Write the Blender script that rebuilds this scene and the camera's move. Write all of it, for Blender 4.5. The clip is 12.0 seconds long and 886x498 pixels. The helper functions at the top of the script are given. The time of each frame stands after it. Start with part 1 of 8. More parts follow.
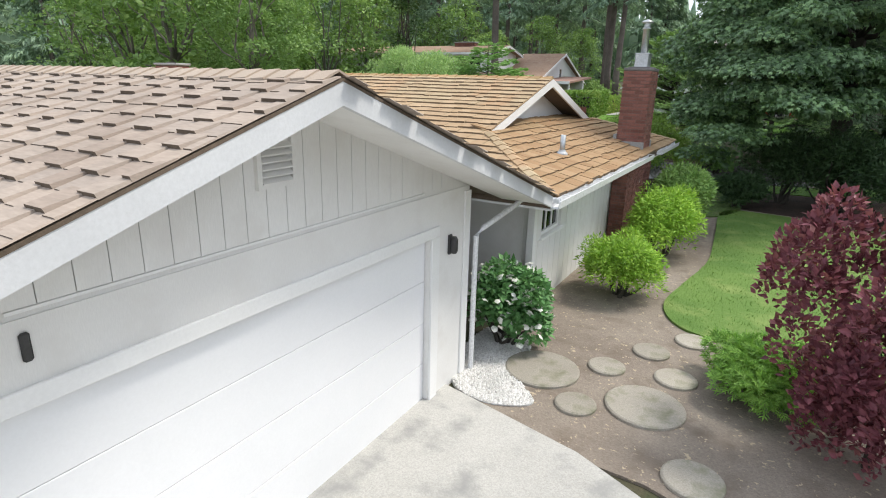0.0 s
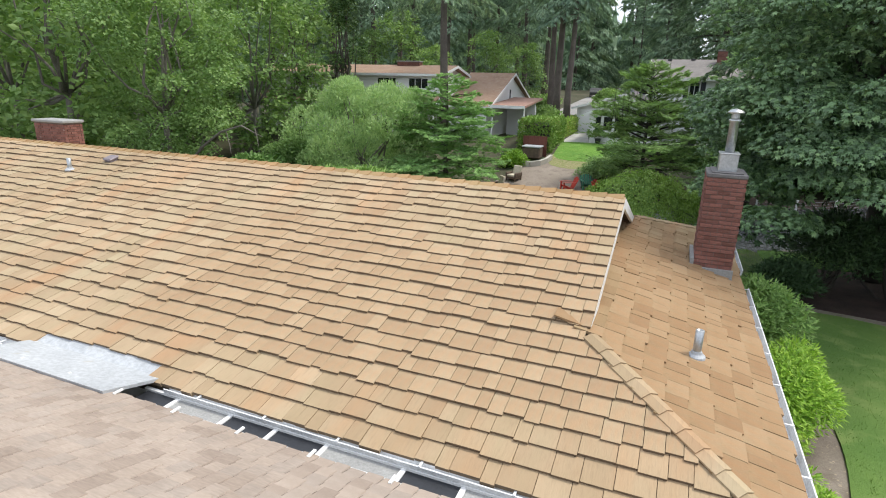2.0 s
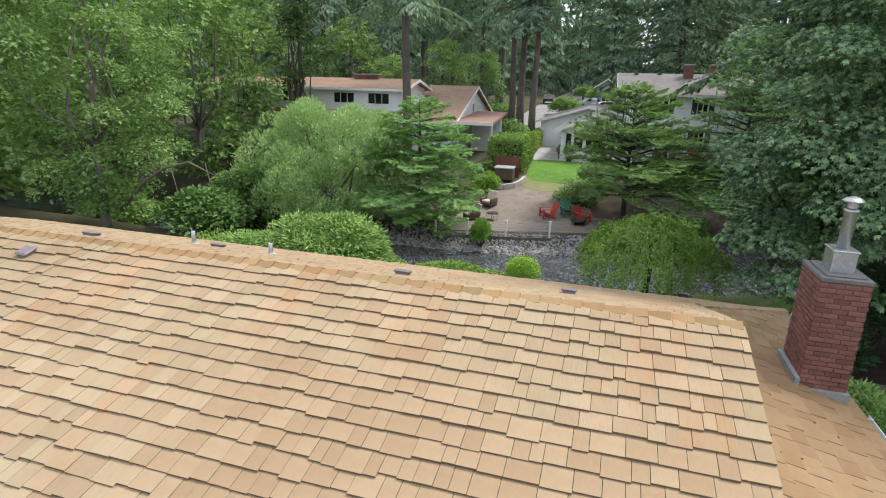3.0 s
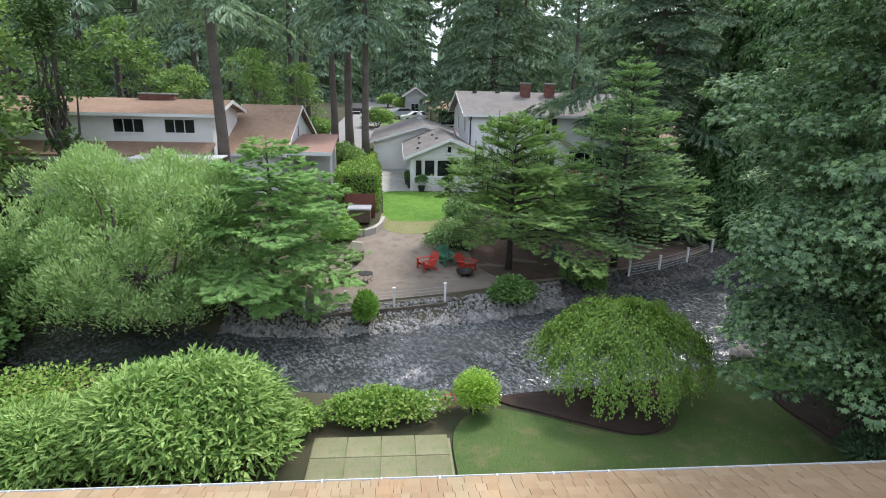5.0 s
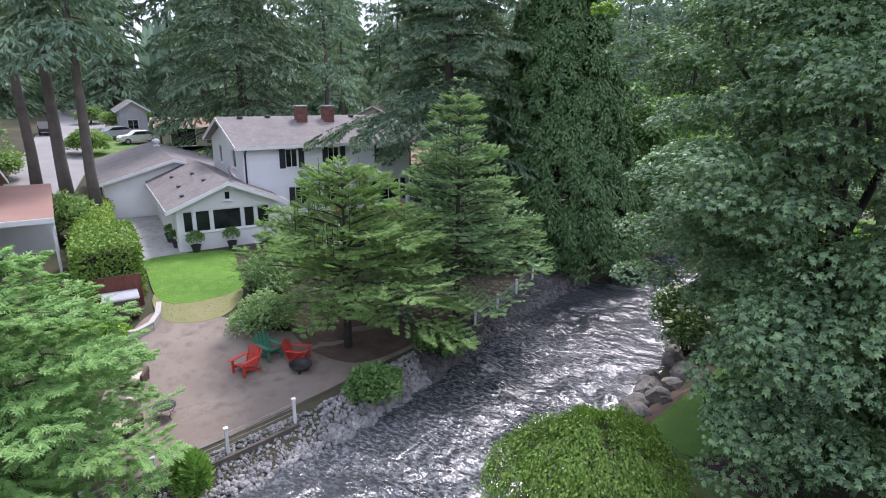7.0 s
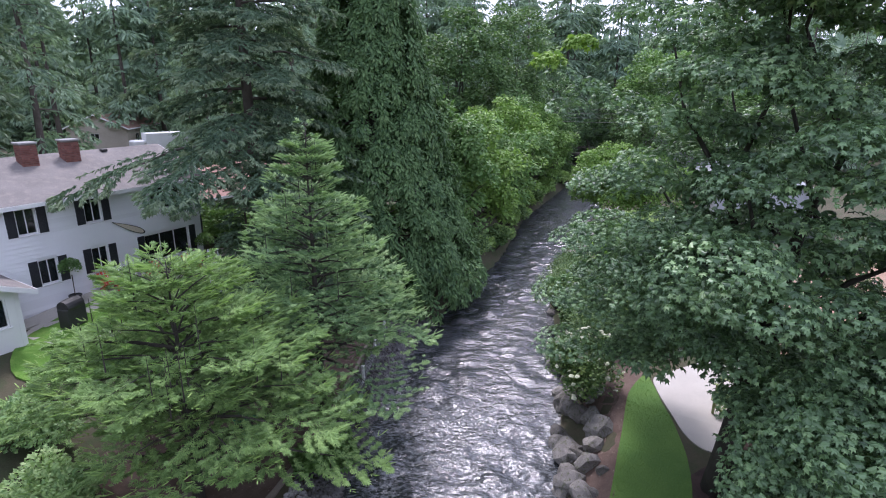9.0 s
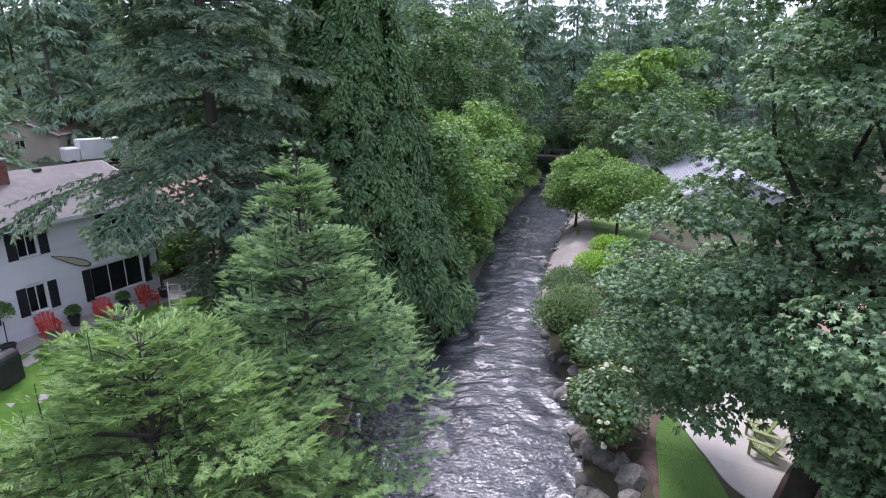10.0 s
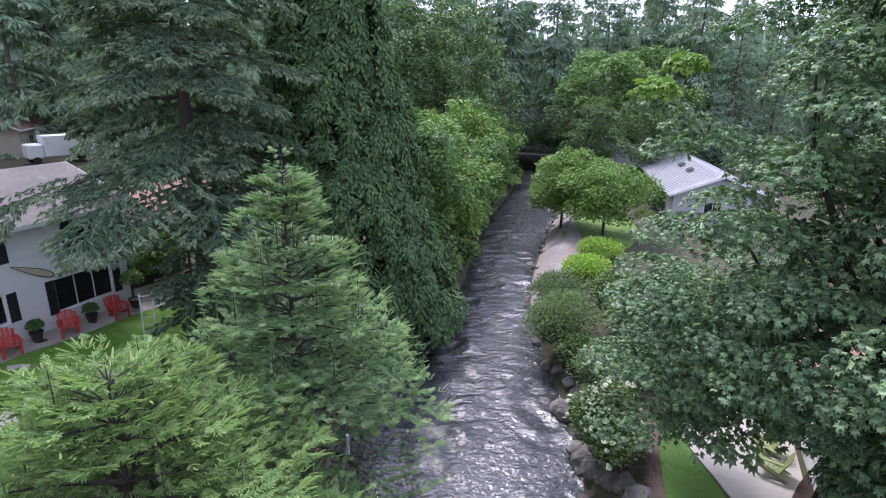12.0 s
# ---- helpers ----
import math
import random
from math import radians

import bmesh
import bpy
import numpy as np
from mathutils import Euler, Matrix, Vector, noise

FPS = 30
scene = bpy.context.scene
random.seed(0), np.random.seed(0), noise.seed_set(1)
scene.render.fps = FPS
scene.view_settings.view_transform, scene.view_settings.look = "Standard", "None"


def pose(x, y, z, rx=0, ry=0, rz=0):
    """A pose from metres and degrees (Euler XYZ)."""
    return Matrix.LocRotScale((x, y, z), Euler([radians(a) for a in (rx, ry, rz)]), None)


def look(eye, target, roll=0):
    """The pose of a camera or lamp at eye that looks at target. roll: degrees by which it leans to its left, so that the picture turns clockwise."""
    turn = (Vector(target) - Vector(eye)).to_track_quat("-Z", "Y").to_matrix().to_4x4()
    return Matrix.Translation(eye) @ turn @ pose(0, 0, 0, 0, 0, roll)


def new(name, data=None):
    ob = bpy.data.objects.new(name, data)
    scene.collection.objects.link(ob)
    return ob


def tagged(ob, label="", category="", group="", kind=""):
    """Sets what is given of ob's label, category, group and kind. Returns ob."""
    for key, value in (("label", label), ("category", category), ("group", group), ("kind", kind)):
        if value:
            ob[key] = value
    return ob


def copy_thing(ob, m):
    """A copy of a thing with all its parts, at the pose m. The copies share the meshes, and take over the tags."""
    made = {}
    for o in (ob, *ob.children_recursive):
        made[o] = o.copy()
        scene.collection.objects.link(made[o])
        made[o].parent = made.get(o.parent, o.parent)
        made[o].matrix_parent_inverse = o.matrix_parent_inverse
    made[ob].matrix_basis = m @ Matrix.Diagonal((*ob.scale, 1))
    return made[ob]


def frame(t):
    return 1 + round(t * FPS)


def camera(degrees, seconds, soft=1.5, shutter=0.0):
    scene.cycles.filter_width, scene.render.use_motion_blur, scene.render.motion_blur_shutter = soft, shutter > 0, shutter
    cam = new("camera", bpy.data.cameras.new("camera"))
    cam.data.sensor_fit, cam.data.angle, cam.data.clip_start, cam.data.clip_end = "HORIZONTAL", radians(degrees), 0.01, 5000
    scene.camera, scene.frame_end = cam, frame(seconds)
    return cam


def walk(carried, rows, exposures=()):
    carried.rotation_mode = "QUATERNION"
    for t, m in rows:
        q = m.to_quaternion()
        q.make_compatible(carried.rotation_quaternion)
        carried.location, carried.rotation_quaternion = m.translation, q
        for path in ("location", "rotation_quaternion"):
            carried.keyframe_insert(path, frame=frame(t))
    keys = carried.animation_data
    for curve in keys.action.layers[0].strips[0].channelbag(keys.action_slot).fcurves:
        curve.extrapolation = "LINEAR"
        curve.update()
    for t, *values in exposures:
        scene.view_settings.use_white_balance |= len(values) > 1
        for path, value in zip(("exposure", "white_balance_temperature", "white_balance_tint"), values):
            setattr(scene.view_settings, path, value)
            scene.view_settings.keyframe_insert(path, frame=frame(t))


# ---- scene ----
cam = camera(77.6, 12.0, soft=1.05)
METRES, EYE, TILT, LEAN, TURN = 34.0, 3.73, 0.0, 0.0, 30.0
ROWS = [
    (0.0, 0.0, 0.0, 0.0, 0.44, -16.76, -1.45),
    (0.5, -0.0127, 0.0306, 0.0119, -1.24, -16.74, -1.48),
    (1.0, -0.0249, 0.0656, 0.0245, -2.71, -16.71, -1.46),
    (1.5, -0.0373, 0.1037, 0.0392, -4.63, -16.74, -1.42),
    (2.0, -0.0496, 0.1444, 0.0554, -7.22, -16.72, -1.36),
    (2.5, -0.0641, 0.1888, 0.0734, -9.59, -16.7, -1.31),
    (4.5, -0.1119, 0.3905, 0.1146, -28.33, -16.36, -1.4),
    (5.0, -0.113, 0.4432, 0.1251, -34.58, -16.22, -1.33),
    (5.5, -0.1107, 0.4954, 0.136, -41.55, -16.08, -1.27),
    (6.0, -0.103, 0.5429, 0.1471, -48.65, -15.99, -1.03),
    (6.5, -0.0937, 0.5877, 0.1578, -55.76, -15.98, -0.82),
    (7.0, -0.08, 0.6316, 0.1674, -62.29, -15.89, -0.59),
    (9.0, 0.0141, 0.7895, 0.2133, -88.54, -16.4, -0.28),
    (9.5, 0.0522, 0.8206, 0.2233, -93.03, -16.5, -0.23),
    (10.0, 0.0892, 0.8455, 0.2269, -93.98, -16.54, -0.31),
    (10.5, 0.1091, 0.8563, 0.2257, -94.71, -16.68, -0.47),
    (11.0, 0.117, 0.8576, 0.2262, -95.47, -16.79, -0.58),
    (11.5, 0.1215, 0.8591, 0.2292, -95.97, -16.89, -0.67),
    (12.0, 0.1239, 0.86, 0.2315, -96.37, -16.94, -0.8),
]
EXPOSURES = [(0.0, 0.42, 6500, 10), (0.6, 0.48, 6500, 10), (1.2, 0.42, 6500, 10), (2.5, 0.34, 6500, 10), (4.5, 0.39, 6300, 11), (6.0, 0.54, 6080, 19), (9.0, 0.52, 5780, 28), (12.0, 0.5, 5780, 28)]
walk(cam, [(t, pose(0, 0, EYE, TILT, LEAN, TURN) @ pose(METRES * x, METRES * y, METRES * z, 90 + pitch, roll, yaw)) for t, x, y, z, yaw, pitch, roll in ROWS], EXPOSURES)

# ---- light: a bright hazy sky and a soft sun ----
SUN_AZ, SUN_EL = radians(40), radians(58)   # azimuth counted from +x towards +y
world = bpy.data.worlds.new("sky")
scene.world = world
world.use_nodes = True
wn = world.node_tree
sky = wn.nodes.new("ShaderNodeTexSky")
sky.sky_type, sky.sun_disc = "NISHITA", False
sky.sun_elevation, sky.sun_rotation = SUN_EL, radians(90) - SUN_AZ
sky.air_density, sky.dust_density, sky.ozone_density = 1.0, 4.0, 1.0
pale = wn.nodes.new("ShaderNodeMixRGB")
pale.inputs[0].default_value = 0.75
pale.inputs[2].default_value = (8.8, 9.5, 10.6, 1)
wn.links.new(sky.outputs[0], pale.inputs[1])
wn.links.new(pale.outputs[0], wn.nodes["Background"].inputs[0])
wn.nodes["Background"].inputs[1].default_value = 0.125
sun_data = bpy.data.lights.new("sun", "SUN")
sun_data.energy, sun_data.angle, sun_data.color = 2.5, radians(13), (1.0, 0.95, 0.86)
sun = new("sun", sun_data)
SUN_DIR = Vector((math.cos(SUN_EL) * math.cos(SUN_AZ), math.cos(SUN_EL) * math.sin(SUN_AZ), math.sin(SUN_EL)))
sun.matrix_world = look(SUN_DIR * 60, (0, 0, 0))
tagged(sun, kind="structure")

# ---- materials ----
def nodes_of(name):
    m = bpy.data.materials.new(name)
    m.use_nodes = True
    nt = m.node_tree
    return m, nt, nt.nodes, nt.links, nt.nodes["Principled BSDF"]


def add_noise(nt, scale, detail=4.0, rough=0.6, stretch=None, coord="Object", turn=0.0):
    tc = nt.nodes.new("ShaderNodeTexCoord")
    n = nt.nodes.new("ShaderNodeTexNoise")
    n.inputs["Scale"].default_value, n.inputs["Detail"].default_value, n.inputs["Roughness"].default_value = scale, detail, rough
    if stretch:
        mp = nt.nodes.new("ShaderNodeMapping")
        mp.inputs["Scale"].default_value = stretch
        mp.inputs["Rotation"].default_value = (0, 0, turn)
        nt.links.new(tc.outputs[coord], mp.inputs[0])
        nt.links.new(mp.outputs[0], n.inputs["Vector"])
    else:
        nt.links.new(tc.outputs[coord], n.inputs["Vector"])
    return n


def add_ramp(nt, source, stops):
    r = nt.nodes.new("ShaderNodeValToRGB")
    els = r.color_ramp.elements
    while len(els) < len(stops):
        els.new(0.5)
    for e, (p, c) in zip(els, stops):
        e.position, e.color = p, (*c, 1)
    nt.links.new(source, r.inputs[0])
    return r


def add_mix(nt, a, b, fac, mode="MIX"):
    x = nt.nodes.new("ShaderNodeMixRGB")
    x.blend_type = mode
    for s, v in ((1, a), (2, b), (0, fac)):
        if isinstance(v, (int, float)):
            x.inputs[s].default_value = v
        elif isinstance(v, tuple):
            x.inputs[s].default_value = (*v, 1)
        else:
            nt.links.new(v, x.inputs[s])
    return x.outputs[0]


def add_bump(nt, height, strength, distance=0.02):
    b = nt.nodes.new("ShaderNodeBump")
    b.inputs["Strength"].default_value, b.inputs["Distance"].default_value = strength, distance
    nt.links.new(height, b.inputs["Height"])
    return b.outputs[0]


def piece_random(nt):
    """A number for each piece: objects of their own and islands of a joined mesh alike."""
    oi, ge, ad, fr = (nt.nodes.new(k) for k in ("ShaderNodeObjectInfo", "ShaderNodeNewGeometry", "ShaderNodeMath", "ShaderNodeMath"))
    ad.operation, fr.operation = "ADD", "FRACT"
    nt.links.new(oi.outputs["Random"], ad.inputs[0])
    nt.links.new(ge.outputs["Random Per Island"], ad.inputs[1])
    nt.links.new(ad.outputs[0], fr.inputs[0])
    return fr.outputs[0]


def surface(name, a, b, scale=1.5, fine=30.0, rough=0.8, bump=0.3, stretch=None, c=None, metallic=0.0, pieces=0.0, spots=None, spec=0.5, grainy=0.75):
    """Two scales of variation: broad between a and b, fine grain towards c; pieces: how much single pieces differ."""
    m, nt, nn, ll, p = nodes_of(name)
    big, small = add_noise(nt, scale, 5), add_noise(nt, fine, 3, 0.7, stretch)
    col = add_ramp(nt, big.outputs[0], [(0.32, a), (0.68, b)]).outputs[0]
    grain = add_ramp(nt, small.outputs[0], [(0.3, (0.62, 0.62, 0.62)), (0.75, (1.12, 1.12, 1.12))]).outputs[0]
    col = add_mix(nt, col, grain, grainy, "MULTIPLY")
    if c:
        mid = add_noise(nt, scale * 4.3, 4)
        col = add_mix(nt, col, c, add_ramp(nt, mid.outputs[0], [(0.5, (0, 0, 0)), (0.72, (1, 1, 1))]).outputs[0])
    if pieces:
        r = piece_random(nt)
        tone = add_ramp(nt, r, [(0, (1 - pieces, 1 - pieces * 1.05, 1 - pieces * 1.15)), (0.5, (1, 1, 1)), (1, (1 + pieces * 0.6, 1 + pieces * 0.55, 1 + pieces * 0.45))]).outputs[0]
        col = add_mix(nt, col, tone, 1.0, "MULTIPLY")
    if spots:
        sp = add_noise(nt, spots[0], 2)
        col = add_mix(nt, col, spots[1], add_ramp(nt, sp.outputs[0], [(spots[2], (0, 0, 0)), (spots[2] + 0.06, (1, 1, 1))]).outputs[0])
    ll.new(col, p.inputs["Base Color"])
    ll.new(add_bump(nt, small.outputs[0], bump), p.inputs["Normal"])
    p.inputs["Roughness"].default_value, p.inputs["Metallic"].default_value = rough, metallic
    p.inputs["Specular IOR Level"].default_value = spec
    return m


def leafy(name, dark, light, glow=0.35, rough=0.5, third=None, spec=0.4):
    """Leaves: each one its own tone, some light through them."""
    dark, light = (tuple(min(0.6, v * k) for v, k in zip(c, (1.56, 1.45, 1.66))) for c in (dark, light))
    third = tuple(min(0.6, v * 1.35) for v in third) if third else None
    m, nt, nn, ll, p = nodes_of(name)
    ge = nn.new("ShaderNodeNewGeometry")
    oi = nn.new("ShaderNodeObjectInfo")
    big = add_noise(nt, 0.55, 3)
    mixv = nn.new("ShaderNodeMath")
    mixv.operation = "MULTIPLY_ADD"
    mixv.inputs[1].default_value, mixv.inputs[2].default_value = 0.55, 0.0
    ll.new(ge.outputs["Random Per Island"], mixv.inputs[0])
    ad = nn.new("ShaderNodeMath")
    ad.operation = "MULTIPLY_ADD"
    ad.inputs[1].default_value = 0.6
    ll.new(big.outputs[0], ad.inputs[0])
    ll.new(mixv.outputs[0], ad.inputs[2])
    stops = [(0.2, dark), (0.8, light)] if third is None else [(0.2, dark), (0.72, light), (0.95, third)]
    col = add_ramp(nt, ad.outputs[0], stops).outputs[0]
    tone = add_ramp(nt, oi.outputs["Random"], [(0, (0.82, 0.85, 0.82)), (1, (1.15, 1.1, 1.0))]).outputs[0]
    col = add_mix(nt, col, tone, 1.0, "MULTIPLY")
    ll.new(col, p.inputs["Base Color"])
    p.inputs["Roughness"].default_value = max(rough, 0.5)
    p.inputs["Specular IOR Level"].default_value = spec * 0.65
    tr = nn.new("ShaderNodeBsdfTranslucent")
    bright = add_mix(nt, col, (1.15, 1.25, 0.8), 1.0, "MULTIPLY")
    ll.new(bright, tr.inputs[0])
    mx = nn.new("ShaderNodeMixShader")
    mx.inputs[0].default_value = glow * 0.7
    ll.new(p.outputs[0], mx.inputs[1])
    ll.new(tr.outputs[0], mx.inputs[2])
    ll.new(mx.outputs[0], nn["Material Output"].inputs[0])
    return m


def shake_material(name, a, b, c, dark, moss=None):
    """Split wood or stone-grit roof pieces; grain runs up the slope."""
    m, nt, nn, ll, p = nodes_of(name)
    r = piece_random(nt)
    col = add_ramp(nt, r, [(0.0, a), (0.45, b), (0.8, c), (1.0, a)]).outputs[0]
    big = add_noise(nt, 0.45, 5)
    col = add_mix(nt, col, add_ramp(nt, big.outputs[0], [(0.3, (0.8, 0.76, 0.7)), (0.7, (1.1, 1.1, 1.1))]).outputs[0], 0.8, "MULTIPLY")
    tint = add_noise(nt, 0.8, 4, 0.6, (2.2, 0.5, 0.5))
    col = add_mix(nt, col, add_ramp(nt, tint.outputs[0], [(0.3, (1.08, 0.93, 0.85)), (0.5, (1.0, 1.0, 1.0)), (0.7, (0.93, 1.0, 0.98))]).outputs[0], 0.9, "MULTIPLY")
    g = add_noise(nt, 9.0, 5, 0.7, (6.0, 0.7, 0.7))
    col = add_mix(nt, col, dark, add_ramp(nt, g.outputs[0], [(0.5, (0, 0, 0)), (0.85, (0.5, 0.5, 0.5))]).outputs[0])
    if moss:
        ms = add_noise(nt, 2.2, 5, 0.7)
        col = add_mix(nt, col, moss, add_ramp(nt, ms.outputs[0], [(0.62, (0, 0, 0)), (0.8, (0.6, 0.6, 0.6))]).outputs[0])
    ll.new(col, p.inputs["Base Color"])
    ll.new(add_bump(nt, g.outputs[0], 0.5, 0.01), p.inputs["Normal"])
    p.inputs["Roughness"].default_value = 0.85
    p.inputs["Specular IOR Level"].default_value = 0.25
    return m


def tab_material(name, a, b, c):
    """Mineral-grit shingles: fine speckle, soft stains, each tab a little different."""
    m, nt, nn, ll, p = nodes_of(name)
    col = add_ramp(nt, piece_random(nt), [(0.0, a), (0.4, b), (0.75, c), (1.0, b)]).outputs[0]
    stain = add_noise(nt, 1.1, 5, 0.65)
    col = add_mix(nt, col, add_ramp(nt, stain.outputs[0], [(0.3, (0.82, 0.8, 0.78)), (0.7, (1.1, 1.1, 1.1))]).outputs[0], 0.8, "MULTIPLY")
    grit = add_noise(nt, 160, 2, 0.6, coord="Generated")
    col = add_mix(nt, col, add_ramp(nt, grit.outputs[0], [(0.3, (0.8, 0.8, 0.8)), (0.7, (1.12, 1.12, 1.12))]).outputs[0], 0.6, "MULTIPLY")
    ll.new(col, p.inputs["Base Color"])
    ll.new(add_bump(nt, grit.outputs[0], 0.25, 0.004), p.inputs["Normal"])
    p.inputs["Roughness"].default_value = 0.92
    p.inputs["Specular IOR Level"].default_value = 0.2
    return m


def glass_material(name):
    m, nt, nn, ll, p = nodes_of(name)
    n = add_noise(nt, 0.7, 2)
    ll.new(add_ramp(nt, n.outputs[0], [(0.3, (0.02, 0.025, 0.03)), (0.7, (0.05, 0.06, 0.065))]).outputs[0], p.inputs["Base Color"])
    p.inputs["Roughness"].default_value = 0.04
    p.inputs["Transmission Weight"].default_value = 0.5
    p.inputs["IOR"].default_value = 1.5
    return m


def water_material():
    m, nt, nn, ll, p = nodes_of("river_water")

    def streaks(scale, across, along, turn, detail=4.0, rough=0.6, ridged=False):
        """Noise with its crests lying across the stream."""
        n = add_noise(nt, scale, detail, rough, (along, across, 1.0), turn=radians(turn))
        n.inputs["Vector"].links[0].from_node.vector_type = "TEXTURE"
        if ridged:
            n.noise_type = "RIDGED_MULTIFRACTAL"
        return n.outputs[0]

    bed = add_noise(nt, 0.35, 4)
    col = add_ramp(nt, bed.outputs[0], [(0.3, (0.02, 0.024, 0.026)), (0.75, (0.06, 0.065, 0.067))]).outputs[0]
    # pale streaks: riffle foam plus sky sheen mixed into the colour, weaker downstream
    foam_sheen = streaks(6.0, 1.4, 0.75, 26, 6, 0.72)
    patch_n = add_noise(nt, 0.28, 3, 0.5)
    mul = add_mix(nt, add_ramp(nt, foam_sheen, [(0.47, (0, 0, 0)), (0.6, (1, 1, 1))]).outputs[0], add_ramp(nt, patch_n.outputs[0], [(0.3, (0.25, 0.25, 0.25)), (0.58, (1, 1, 1))]).outputs[0], 1.0, "MULTIPLY")
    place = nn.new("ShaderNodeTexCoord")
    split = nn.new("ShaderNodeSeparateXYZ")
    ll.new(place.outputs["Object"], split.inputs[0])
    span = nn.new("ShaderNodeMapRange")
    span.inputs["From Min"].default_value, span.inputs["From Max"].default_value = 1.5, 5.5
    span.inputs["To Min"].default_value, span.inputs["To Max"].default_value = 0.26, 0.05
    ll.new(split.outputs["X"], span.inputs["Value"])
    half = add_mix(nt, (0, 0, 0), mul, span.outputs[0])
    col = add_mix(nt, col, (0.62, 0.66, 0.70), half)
    ll.new(col, p.inputs["Base Color"])
    normal = None
    for height, strength, distance in ((streaks(3.6, 1.25, 0.8, 22, 3, 0.55), 1.0, 0.085), (streaks(8.0, 1.25, 0.8, 34, 4, 0.6, True), 0.9, 0.028), (streaks(20, 1.2, 0.85, 15, 3, 0.6), 1.0, 0.01)):
        bn = nn.new("ShaderNodeBump")
        bn.inputs["Strength"].default_value, bn.inputs["Distance"].default_value = strength, distance
        ll.new(height, bn.inputs["Height"])
        if normal:
            ll.new(normal, bn.inputs["Normal"])
        normal = bn.outputs[0]
    ll.new(normal, p.inputs["Normal"])
    p.inputs["Roughness"].default_value = 0.06
    p.inputs["Specular IOR Level"].default_value = 1.0
    p.inputs["IOR"].default_value = 1.42
    return m


